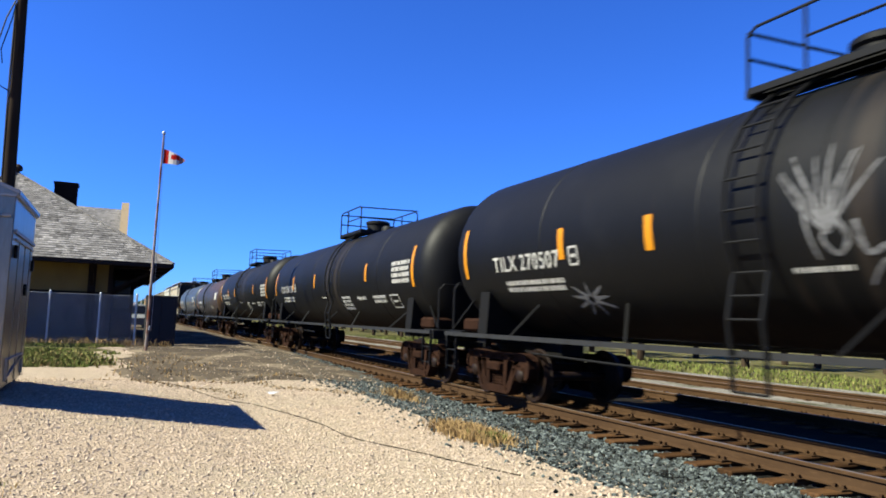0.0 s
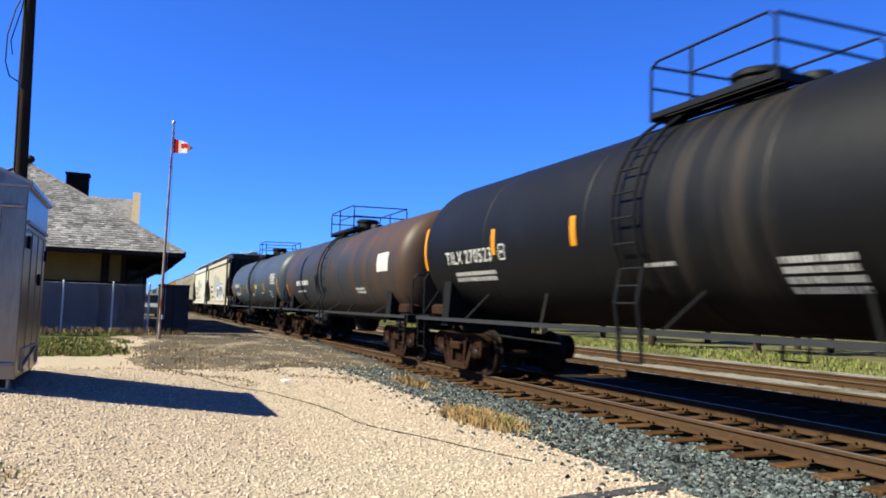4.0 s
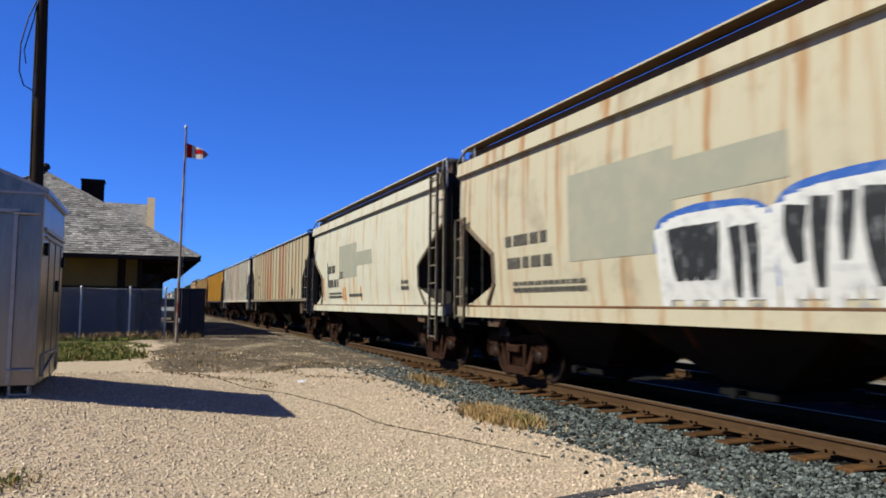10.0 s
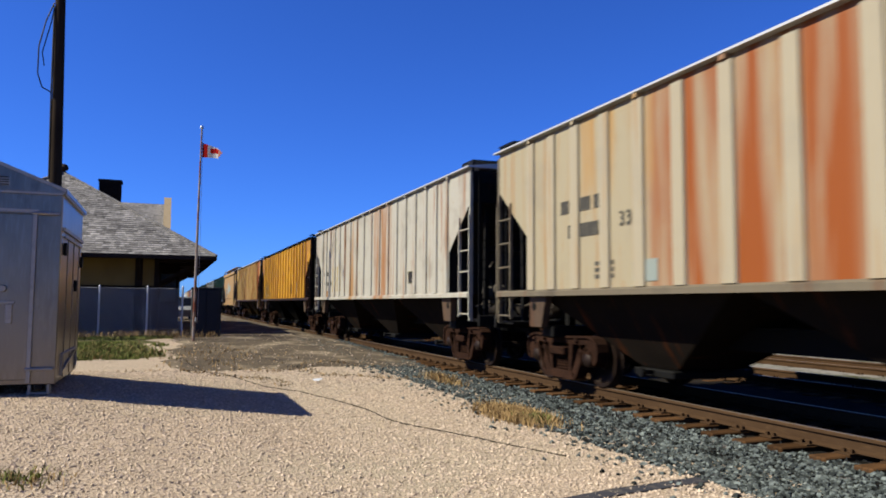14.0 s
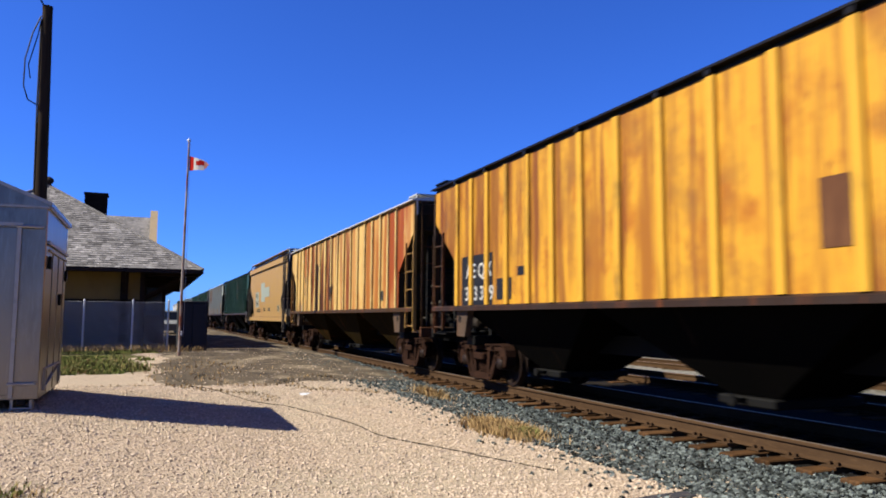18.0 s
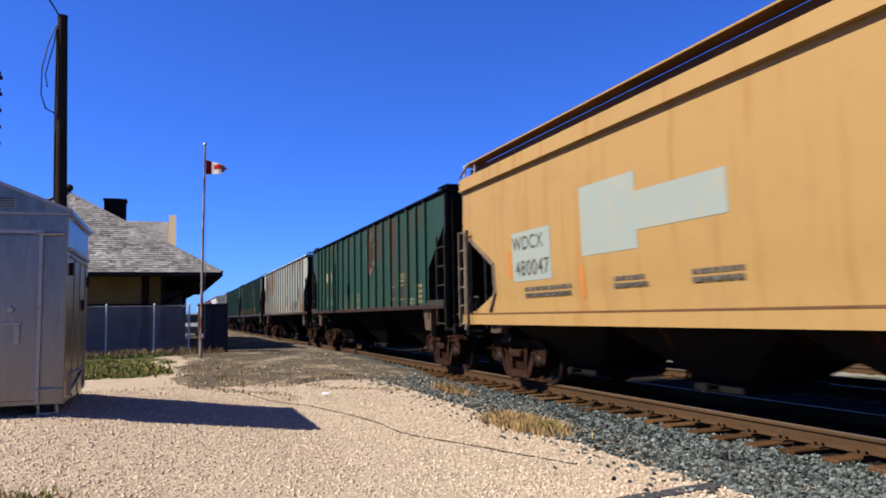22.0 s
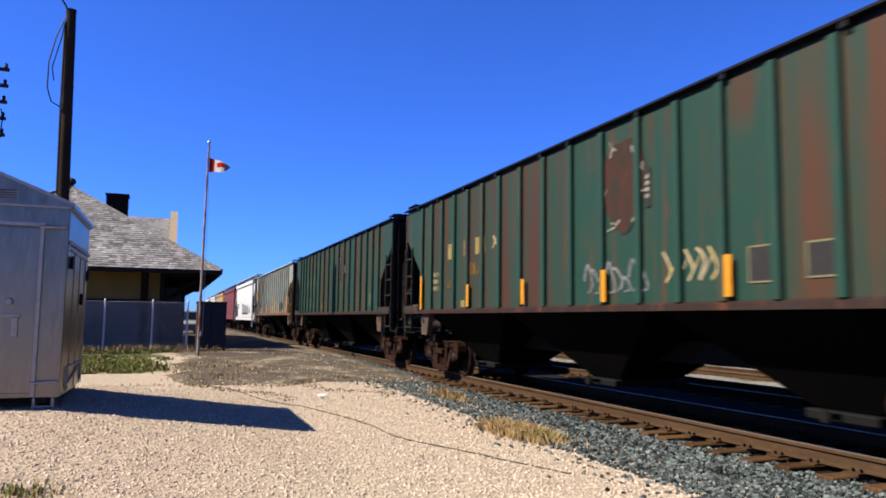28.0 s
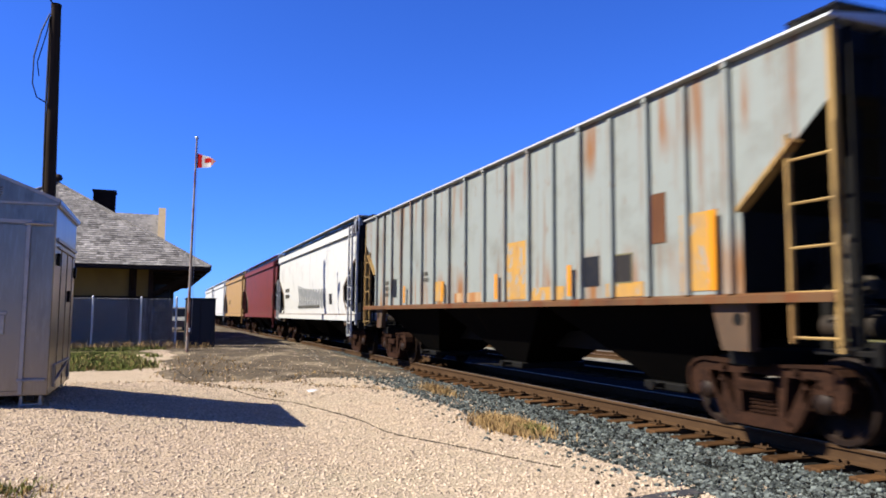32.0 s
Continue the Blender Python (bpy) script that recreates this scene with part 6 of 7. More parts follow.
smooth_hopper("white covered hopper car", J[21], J[22], P_SNOW, P_UNDERDARK)

# ---- aluminium equipment house ----


def equipment_house():
    w, d, h = 2.5, 3.2, 3.4
    t = thing("equipment_house", "large dull aluminium equipment cabinet with a gabled roof", "equipment cabinet", at=pose(-1.31, 10.9, 0.385) @ Matrix.Scale(0.78, 4))
    part("body", MB().cbox((-w / 2, d / 2, 0.16 + (h - 0.16) / 2), (w, d, h - 0.16), 0.015), ALU, t)
    part("roof", MB().prism([(-w - 0.06, h - 0.02), (0.06, h - 0.02), (0.06, h + 0.05), (-w / 2, h + 0.58), (-w - 0.06, h + 0.05)], -0.05, d + 0.07, 1), ALU, t)
    part("gable_trim", MB().bar((0.05, -0.06, h + 0.02), (-w / 2, -0.06, h + 0.55), 0.05).bar((-w - 0.05, -0.06, h + 0.02), (-w / 2, -0.06, h + 0.55), 0.05), ALUDARK, t)
    part("drip_edge", MB().box((-w / 2, -0.02, h - 0.03), (w + 0.02, 0.05, 0.05)).box((0.02, d / 2, h - 0.03), (0.05, d, 0.05)), ALUDARK, t)
    dr = part("door", MB().cbox((-w / 2 - 0.05, -0.025, 1.62), (w - 0.75, 0.05, 2.75), 0.01), ALU, t)
    part("door_frame", MB().box((-0.40, -0.03, 1.62), (0.06, 0.07, 2.85)).box((-w + 0.32, -0.03, 1.62), (0.06, 0.07, 2.85)).box((-w / 2, -0.03, 3.05), (w - 0.7, 0.07, 0.06)), ALUDARK, t)
    part("handle_panel", MB().cbox((-0.95, -0.065, 1.52), (0.62, 0.04, 0.05), 0.008).cbox((-0.72, -0.07, 1.33), (0.1, 0.04, 0.32), 0.01), ALUDARK, dr)
    part("lock", MB().lathe([(-0.12, 0.0), (-0.12, 0.05), (-0.10, 0.06), (-0.04, 0.06)], 1, 14, (-0.82, 0, 1.75)), ALUDARK, dr, smooth=True)
    for z in (3.02, 0.42):
        part("hinge", MB().cbox((-0.25, -0.04, z), (0.42, 0.05, 0.05), 0.01).lathe([(-0.28, 0), (-0.28, 0.03), (-0.04, 0.03), (-0.04, 0)], 0, 8, (-0.15, -0.05, z)), ALUDARK, t)
    for k in range(2):
        v = part("gable_vent", MB().cbox((-0.95 - 0.38 * k, -0.03, h + 0.14), (0.3, 0.05, 0.16), 0.01), ALUDARK, t)
        for i in range(4):
            part("louver", MB().box((-0.95 - 0.38 * k, -0.06, h + 0.08 + 0.04 * i), (0.27, 0.02, 0.014)), BLACKSTEEL, v)
    # side facing the track: drip band, hasps, panel seams, lower access frame
    part("side_band", MB().box((0.02, d / 2, 2.78), (0.05, d - 0.2, 0.06)).box((0.02, d / 2, 2.66), (0.04, d - 0.5, 0.03)), ALUDARK, t)
    for y, z in ((0.35, 2.45), (3.0, 2.35), (2.1, 1.85)):
        part("hasp", MB().cbox((0.03, y, z), (0.05, 0.13, 0.22), 0.01), BLACKSTEEL, t)
    for y in (0.9, 1.8, 2.7):
        part("panel_seam", MB().box((0.008, y, 1.45), (0.016, 0.03, 2.5)), ALU, t)
    part("access_frame", MB().box((0.02, 1.6, 0.62), (0.04, 2.2, 0.035)).box((0.02, 0.5, 0.44), (0.04, 0.035, 0.36)).box((0.02, 2.7, 0.44), (0.04, 0.035, 0.36)).bar((0.02, 0.5, 0.3), (0.02, 2.7, 0.6), 0.03), ALUDARK, t)
    for x in (-0.25, -w + 0.25):
        for y in (0.15, d - 0.15):
            part("foot", MB().box((x, y, 0.015), (0.34, 0.22, 0.03)).box((x - 0.14, y, 0.09), (0.04, 0.2, 0.16)).box((x + 0.14, y, 0.09), (0.04, 0.2, 0.16)), ALUDARK, t)
    for x in (-0.25, -w + 0.25):
        part("skid", MB().box((x, d / 2, 0.12), (0.12, d, 0.08)), BLACKSTEEL, t)
    return t


equipment_house()

# ---- station ----


def shingles(origin, u, v, poly, row=0.2, lift=0.02, seed=2):
    """Courses of overlapping shingles on a sloped polygon given in (u, v) metres."""
    rr = random.Random(seed)
    o, u, v = Vector(origin), Vector(u).normalized(), Vector(v).normalized()
    n = u.cross(v).normalized()
    mb = MB()
    vmax = max(q[1] for q in poly)

    def span(h):
        xs = []
        for a, b in zip(poly, poly[1:] + poly[:1]):
            if (a[1] - h) * (b[1] - h) <= 0 and a[1] != b[1]:
                xs.append(a[0] + (b[0] - a[0]) * (h - a[1]) / (b[1] - a[1]))
        return (min(xs), max(xs)) if len(xs) > 1 else None
    h = 0.0
    while h < vmax - 0.02:
        s = span(min(h + row * 0.5, vmax - 0.01))
        if s:
            x = s[0] + rr.uniform(-0.4, 0)
            while x < s[1]:
                w = rr.uniform(0.16, 0.42)
                a, b = max(x, s[0]), min(x + w - 0.012, s[1])
                if b - a > 0.03:
                    up = lift * rr.uniform(0.8, 1.5)
                    p = [o + u * a + v * h + n * up, o + u * b + v * h + n * up, o + u * b + v * (h + row * 1.1) + n * 0.004, o + u * a + v * (h + row * 1.1) + n * 0.004,
                         o + u * a + v * h - n * 0.01, o + u * b + v * h - n * 0.01]
                    mb.add(p, [(0, 1, 2, 3), (4, 5, 1, 0)])
                x += w
        h += row
    return mb


def station():
    t = thing("station_building", "old railway station with yellow walls and a grey hipped roof", "station")
    ex, ey, ez, d, pit = 2.19, 36.0, 3.74, 7.46, 0.626
    xl, pk, yb = ex - 2 * d, ez + d * pit, 62.0
    wx, wy = -0.4, 38.0
    part("wall", MB().box((-5.35, 49.8, 1.9), (9.9, 23.6, 3.9)), STUCCO, t)
    part("dado", MB().box((-5.35, wy - 0.03, 1.15), (10.0, 0.1, 2.3)).box((wx + 0.03, 49.8, 1.15), (0.1, 23.7, 2.3)), DADO, t, "dark grey lower wall")
    part("dado_cap", MB().box((-5.35, wy - 0.06, 2.33), (10.1, 0.16, 0.07)), TRIM, t)
    for x in (-1.2, -4.6, -8.2):
        part("pilaster", MB().box((x, wy - 0.06, 1.95), (0.34, 0.16, 3.75)), TRIM, t, "dark brown timber post")
    part("corner_board", MB().box((wx - 0.02, wy - 0.02, 1.95), (0.2, 0.2, 3.75)), TRIM, t)
    for y in (42.0, 47.5, 53):
        wdw = part("window", MB().box((wx + 0.06, y, 2.35), (0.1, 1.5, 1.9)), TRIM, t)
        part("pane", MB().box((wx + 0.115, y - 0.36, 2.35), (0.02, 0.62, 1.7)), GLASS, wdw)
        part("pane", MB().box((wx + 0.115, y + 0.36, 2.35), (0.02, 0.62, 1.7)), GLASS, wdw)
    for x in (-2.9, -6.4):
        wdw = part("window", MB().box((x, wy - 0.05, 3.0), (1.3, 0.12, 1.1)), TRIM, t) if x < -3 else None
        if wdw:
            part("pane", MB().box((x, wy - 0.115, 3.0), (1.1, 0.02, 0.9)), GLASS, wdw)
    # bay added to fill the dark under the eaves; dark trim carries the shade
    bay = part("bay_window", MB().box((wx + 0.53, 45.2, 1.95), (1.16, 4.0, 3.75)), TRIM, t, "added bay facing the track, dark for the shade under the eaves")
    for y in (43.8, 45.2, 46.6):
        part("pane", MB().box((wx + 1.12, y, 2.4), (0.03, 1.0, 1.5)), GLASS, bay)
    part("pane", MB().box((wx + 0.55, 43.19, 2.4), (0.8, 0.03, 1.5)), GLASS, bay)
    core = MB()
    core.add([(ex, ey, ez), (xl, ey, ez), (ex - d, ey + d, pk), (ex, yb, ez), (xl, yb, ez), (ex - d, yb - d, pk)], [(0, 2, 1), (0, 3, 5, 2), (1, 2, 5, 4), (3, 4, 5)])
    roof = part("roof", core, SHINGLE, t)
    sl = math.sqrt(1 + pit * pit)
    front = shingles((xl, ey, ez), (1, 0, 0), (0, 1, pit), [(0, 0), (2 * d, 0), (d, d * sl)], 0.22, seed=3)
    tagged(part("shingles", front, SHINGLE, roof), kind="stuff")
    track_side = shingles((ex, ey, ez), (0, 1, 0), (-1, 0, pit), [(0, 0), (yb - ey, 0), (yb - ey - d, d * sl), (d, d * sl)], 0.22, seed=4)
    tagged(part("shingles", track_side, SHINGLE, roof), kind="stuff")
    part("soffit", MB().box(((ex + xl) / 2, (ey + yb) / 2, ez - 0.06), (2 * d - 0.1, yb - ey - 0.1, 0.05)), TRIM, t, "dark boarded soffit")
    part("fascia", MB().box(((ex + xl) / 2, ey + 0.0, ez - 0.07), (2 * d, 0.06, 0.18)).box((ex, (ey + yb) / 2, ez - 0.07), (0.06, yb - ey, 0.18)), TRIM, t)
    part("ridge_cap", MB().bar((ex - d, ey + d, pk + 0.05), (ex - d, yb - d, pk + 0.05), 0.2, 0.1), SHINGLE, t)
    for a, b in (((ex, ey, ez + 0.04), (ex - d, ey + d, pk + 0.05)), ((xl, ey, ez + 0.04), (ex - d, ey + d, pk + 0.05))):
        part("hip_cap", MB().bar(a, b, 0.16, 0.07), SHINGLE, t)
    part("finial", MB().lathe([(pk, 0.1), (pk + 0.12, 0.1), (pk + 0.16, 0.2), (pk + 0.3, 0.24), (pk + 0.44, 0.17), (pk + 0.52, 0.0)], 2, 12, (ex - d, ey + d, 0)), TRIM, t, smooth=True)
    ch = part("chimney", MB().box((-3.2, 47, 7.55), (1.15, 1.0, 2.1)), CHIMNEY, t, "dark brick chimney")
    part("chimney_cap", MB().box((-3.2, 47, 8.62), (1.27, 1.12, 0.12)), CHIMNEY, ch)
    rr = random.Random(5)
    bm = MB()
    for k in range(19):
        for i in range(5):
            bm.box((-3.2 - 0.46 + 0.23 * i + (0.06 if k % 2 else -0.04), 46.49, 6.6 + 0.1 * k), (0.2, 0.03 + 0.012 * rr.random(), 0.08))
    tagged(part("bricks", bm, CHIMNEY, ch), kind="stuff")
    for y in range(37, 62, 4):
        part("eave_bracket", MB().bar((wx + 0.1, y + 1.2, 2.5), (ex - 0.5, y + 1.2, ez - 0.1), 0.14).box(((wx + ex) / 2, y + 1.2, ez - 0.13), (ex - wx - 0.2, 0.14, 0.14)), TRIM, t)
    for x in (-1.2, -4.6, -8.2):
        part("eave_bracket", MB().bar((x, wy - 0.1, 2.7), (x, ey + 0.4, ez - 0.1), 0.14), TRIM, t)
    # cross gable towards the track
    g0, gr, gx = 41.7, 44.0, 0.1
    zg, zr = ez + (ex - gx) * pit, 7.05
    xr = ex - (zr - ez) / pit
    part("gable_wall", MB().prism([(g0, zg - 0.3), (2 * gr - g0, zg - 0.3), (gr, zr - 0.1)], gx - 0.35, gx, 0), STUCCO, t)
    part("gable_roof", MB().add([(gx - 0.1, g0, zg), (xr, gr, zr), (gx - 0.1, gr, zr), (gx - 0.1, 2 * gr - g0, zg)], [(0, 2, 1), (1, 2, 3)]), SHINGLE, t)
    uv = (zr - zg) / (gr - g0)
    ln = math.hypot(gr - g0, zr - zg)
    gs = shingles((gx - 0.1, g0, zg), (-1, 0, 0), (0, 1, uv), [(0, 0), (0.0, ln), (gx - xr - 0.1, ln)], 0.22, seed=9)
    gs.f = [f[::-1] for f in gs.f]
    tagged(part("shingles", gs, SHINGLE, t), kind="stuff")
    part("gable_parapet", MB().prism([(g0 - 0.1, zg + 0.02), (gr, zr + 0.1), (2 * gr - g0 + 0.1, zg + 0.02), (2 * gr - g0 + 0.1, zg + 0.32), (gr, zr + 0.42), (g0 - 0.1, zg + 0.32)], gx - 0.32, gx + 0.06, 0), CREAM, t, "cream-painted gable parapet")
    part("parapet_foot", MB().box((gx - 0.13, g0 - 0.15, zg - 0.05), (0.42, 0.3, 0.45)), TRIM, t)
    return t


depot = station()
# the whole building at its true size, 0.91 of the drawn one
shrink = Matrix.Translation(EYE) @ Matrix.Scale(0.911, 4) @ Matrix.Translation(-Vector(EYE))
for o in depot.children_recursive:
    o.data.transform(shrink)
part("foundation", MB().box((-4.9, 45.4, 0.0), (9.1, 21.4, 1.0)), DADO, depot)

# ---- fence, cabinet, poles ----


def chain_fence():
    t = thing("chain_link_fence", "grey chain-link fence with steel posts beside the station", "fence")
    y, z0, z1 = 30.5, 0.2, 2.15
    for x in (-7.3, -5.65, -4.0, -2.31, -0.63, 0.64):
        p = part("post", MB().tube([(x, y, z0 - 0.1), (x, y, z1 + 0.03)], 0.035, 8), GALV, t, smooth=True)
        part("post_cap", MB().lathe([(z1 + 0.02, 0.045), (z1 + 0.06, 0.03), (z1 + 0.08, 0.0)], 2, 8, (x, y, 0)), GALV, p)
    part("tension_wire", MB().tube([(-7.3, y, z1 - 0.03), (0.64, y, z1 - 0.03)], 0.006, 5).tube([(-7.3, y, z0 + 0.06), (0.64, y, z0 + 0.06)], 0.006, 5), GALV, t)
    mesh = MB()
    hh, step, w = z1 - z0 - 0.1, 0.075, 0.0028
    x = -7.3 - hh
    while x < 0.64:
        for s in (1, -1):
            a, b = (x, x + hh) if s > 0 else (x + hh, x)
            za, zb = z0 + 0.05, z1 - 0.05
            lo, hi = -7.3, 0.64
            ta, tb = 0.0, 1.0
            dx = b - a
            t0, t1 = sorted(((lo - a) / dx, (hi - a) / dx))
            ta, tb = max(ta, t0), min(tb, t1)
            if tb - ta > 0.01:
                pa = Vector((a + dx * ta, y + 0.003 * s, za + (zb - za) * ta))
                pb = Vector((a + dx * tb, y + 0.003 * s, za + (zb - za) * tb))
                mesh.bar(pa, pb, w * 1.6)
        x += step
    tagged(part("wire_mesh", mesh, GALV, t), kind="stuff")
    return t


chain_fence()


def cabinet():
    t = thing("dark_cabinet", "tall dark painted equipment cabinet beside the fence", "cabinet", at=pose(0.97, 30.3, 0.2))
    part("body", MB().cbox((0.56, 0.6, 0.96), (1.08, 1.2, 1.92), 0.02), DARKCAB, t)
    part("door", MB().cbox((0.28, -0.01, 0.96), (0.5, 0.03, 1.8), 0.01), DARKCAB, t)
    part("door", MB().cbox((0.80, -0.01, 0.96), (0.46, 0.03, 1.8), 0.01), DARKCAB, t)
    part("corner_strip", MB().box((1.06, -0.02, 0.96), (0.1, 0.05, 1.92)), GREYBOX, t)
    part("lid", MB().cbox((0.56, 0.6, 1.95), (1.14, 1.28, 0.07), 0.02), DARKCAB, t)


cabinet()
pole = thing("flagpole", "thin white flagpole streaked with rust", "flagpole")
part("shaft", MB().tube([(0.96, 27.2, 0.0), (0.99, 27.2, 4.0), (1.03, 27.2, 7.75)], [0.055, 0.045, 0.028], 10), FLAGPOLE, pole, smooth=True)
part("truck_ball", MB().lathe([(7.74, 0.0), (7.75, 0.05), (7.8, 0.065), (7.85, 0.05), (7.87, 0.0)], 2, 10, (1.03, 27.2, 0)), GALV, pole, smooth=True)
part("halyard", MB().tube([(1.08, 27.18, 0.9), (1.09, 27.18, 4), (1.07, 27.18, 7.7)], 0.006, 5), WHITE, pole)
part("cleat", MB().cbox((1.02, 27.14, 1.0), (0.05, 0.06, 0.16), 0.01), GALV, pole)

FADEDFLAG = mat("faded_pink_cloth", (0.5, 0.25, 0.22), 0.8)
FLAG_AT = (1.06, 27.2, 6.72)
flag = thing("flag", "tattered red and white flag on a pole", "flag", at=pose(*FLAG_AT))
STRIPS = []
NS, SW, SH = 8, 0.10, 0.52
for i in range(NS):
    m = MB()
    z0 = -0.02 * max(0, i - 5) * 2
    rag = 0.12 if i == NS - 1 else (0.05 if i == NS - 2 else 0)
    h0, h1 = SH * (1 - 0.055 * i), SH * (1 - 0.055 * (i + 1))
    for yy, order in ((0, (0, 1, 2, 3)), (0.004, (3, 2, 1, 0))):
        m.add([(0, yy, rag), (SW * 1.03, yy, rag * 1.6), (SW * 1.03, yy, h1 - rag * 0.7), (0, yy, h0 - rag * 0.3)], [order])
    s = part("cloth_strip", m, RED if i < 2 else FADEDFLAG if i > 5 else WHITE, flag)
    if 2 < i < 6:
        e = MB()
        for yy in (-0.003, 0.007):
            e.add([(0, yy, 0.15 + 0.03 * abs(i - 4)), (SW, yy, 0.19 - 0.03 * abs(i - 4)), (SW, yy, 0.36 - 0.04 * abs(i - 4)), (0, yy, 0.34)], [(0, 1, 2, 3)])
        part("leaf_mark", e, RED, s)
    s.matrix_basis = pose(i * SW, 0, 0)
    STRIPS.append(s)


def utility_poles():
    t = thing("utility_pole", "dark weathered wooden utility pole with a hanging cable loop", "utility pole")
    x0, y0 = -3.8, 30.0
    part("shaft", MB().tube([(x0, y0, -0.2), (x0 - 0.1, y0, 6.5), (x0 - 0.2, y0, 12.95)], [0.24, 0.21, 0.17], 14), POLEWOOD, t, smooth=True)
    part("pole_top", MB().lathe([(12.9, 0.18), (13.02, 0.18), (13.04, 0.0)], 2, 14, (x0 - 0.2, y0, 0)), POLEWOOD, t)
    part("cable_loop", MB().tube([(x0 - 0.38, y0 - 0.1, 12.6), (x0 - 0.62, y0 - 0.12, 11.9), (x0 - 0.82, y0 - 0.12, 10.9), (x0 - 0.82, y0 - 0.12, 9.9), (x0 - 0.66, y0 - 0.12, 9.4), (x0 - 0.38, y0 - 0.1, 9.25)], 0.025, 6), CABLE, t, smooth=True)
    part("cable_loop", MB().tube([(x0 - 0.38, y0 - 0.1, 12.4), (x0 - 0.44, y0 - 0.12, 11.9), (x0 - 0.7, y0 - 0.12, 10.7), (x0 - 0.62, y0 - 0.12, 10.2)], 0.02, 6), CABLE, t, smooth=True)
    part("conduit", MB().tube([(x0 - 0.38, y0 - 0.05, 12.5), (x0 - 0.36, y0 - 0.08, 9.3), (x0 - 0.3, y0 - 0.1, 6.0)], 0.03, 6), GREYBOX, t)
    part("service_wire", MB().tube([(x0 - 0.25, y0 - 0.1, 12.9), (x0 - 0.7, y0 - 0.3, 13.6), (x0 - 1.3, y0 - 0.6, 15.0), (x0 - 1.7, y0 - 1.0, 16.4)], 0.03, 6), CABLE, t)
    t2 = thing("utility_pole", "line pole with a stack of short dark crossarms", "utility pole")
    x1, y1 = -6.59, 28.9
    part("shaft", MB().tube([(x1, y1, -0.2), (x1, y1, 10.7)], [0.17, 0.12], 12), POLEWOOD, t2, smooth=True)
    for k in range(5):
        z = 10.06 - 0.578 * k
        a = part("crossarm", MB().cbox((x1, y1 - 0.2, z), (1.91, 0.1, 0.12), 0.015), POLEWOOD, t2)
        for s in (-1, -0.6, 0.6, 1):
            part("insulator", MB().lathe([(z + 0.06, 0.03), (z + 0.1, 0.06), (z + 0.16, 0.05), (z + 0.2, 0.06), (z + 0.24, 0.0)], 2, 8, (x1 + 0.85 * s, y1 - 0.2, 0)), BLACKSTEEL, a)
    part("arm_brace", MB().bar((x1, y1 - 0.2, 6.53), (x1 + 0.85, y1 - 0.2, 7.72), 0.045).bar((x1, y1 - 0.2, 6.53), (x1 - 0.85, y1 - 0.2, 7.72), 0.045), BLACKSTEEL, t2)
    part("guard_loop", MB().tube([(x1 + 0.42, y1 - 0.3, 8.74), (x1 + 0.81, y1 - 0.3, 8.61), (x1 + 0.87, y1 - 0.3, 8.31), (x1 + 0.83, y1 - 0.3, 7.8)], 0.021, 6), BLACKSTEEL, t2)


utility_poles()


def van():
    t = thing("parked_van", "white van parked beyond the fence on the platform", "van", at=pose(1.15, 62, 0.12, 0, 0, 6))
    prof = [(-2.3, 0.4), (-2.35, 0.9), (-2.2, 1.0), (-1.5, 1.15), (-0.9, 1.9), (2.2, 1.95), (2.3, 1.2), (2.35, 0.4)]
    part("body", MB().prism(prof, -0.95, 0.95, 0), FADEDGREY, t)
    part("windscreen", MB().prism([(-1.45, 1.22), (-1.4, 1.2), (-0.92, 1.8), (-0.97, 1.82)], -0.8, 0.8, 0), GLASS, t)
    part("rear_window", MB().box((0, 2.29, 1.5), (1.4, 0.06, 0.5)), GLASS, t)
    for sx in (-1, 1):
        part("side_window", MB().box((sx * 0.95, 0.1, 1.5), (0.04, 1.6, 0.45)), GLASS, t)
        for y in (-1.45, 1.45):
            w = part("wheel", MB().lathe([(sx * 0.95 - 0.1, 0.0), (sx * 0.95 - 0.1, 0.33), (sx * 0.95 + 0.1, 0.33), (sx * 0.95 + 0.1, 0.0)], 0, 16, (0, y, 0.33)), CABLE, t)


van()

# ---- stones, grass, weeds, trees ----


def stones(name, n, place, size, material, seed, label):
    """Loose crushed stones, each a small rough block, in one piece of stuff."""
    rg = np.random.default_rng(seed)
    base = np.array([(-1, -1, -0.7), (1, -1, -0.7), (1, 1, -0.7), (-1, 1, -0.7), (-0.7, -0.8, 0.7), (0.8, -0.6, 0.7), (0.7, 0.8, 0.7), (-0.6, 0.7, 0.7)]) * 0.5
    faces = np.array([(4, 5, 6, 7), (0, 1, 5, 4), (1, 2, 6, 5), (2, 3, 7, 6), (3, 0, 4, 7)])
    vs = np.zeros((n, 8, 3))
    for k in range(n):
        x, y, z = place(rg)
        s = size[0] + (size[1] - size[0]) * rg.random() ** 2
        q = Euler((rg.uniform(-0.6, 0.6), rg.uniform(-0.6, 0.6), rg.uniform(0, 6.28))).to_matrix()
        p = (base * (1 + rg.uniform(-0.28, 0.28, (8, 3)))) * np.array((s, s * rg.uniform(0.6, 1.0), s * rg.uniform(0.5, 0.9)))
        vs[k] = p @ np.array(q).T + (x, y, z + s * 0.18)
    me = bpy.data.meshes.new(name)
    me.from_pydata(vs.reshape(-1, 3).tolist(), [], (faces[None] + 8 * np.arange(n)[:, None, None]).reshape(-1, 4).tolist())
    me.materials.append(material)
    return tagged(new(name, me), label, "gravel", "", "stuff")


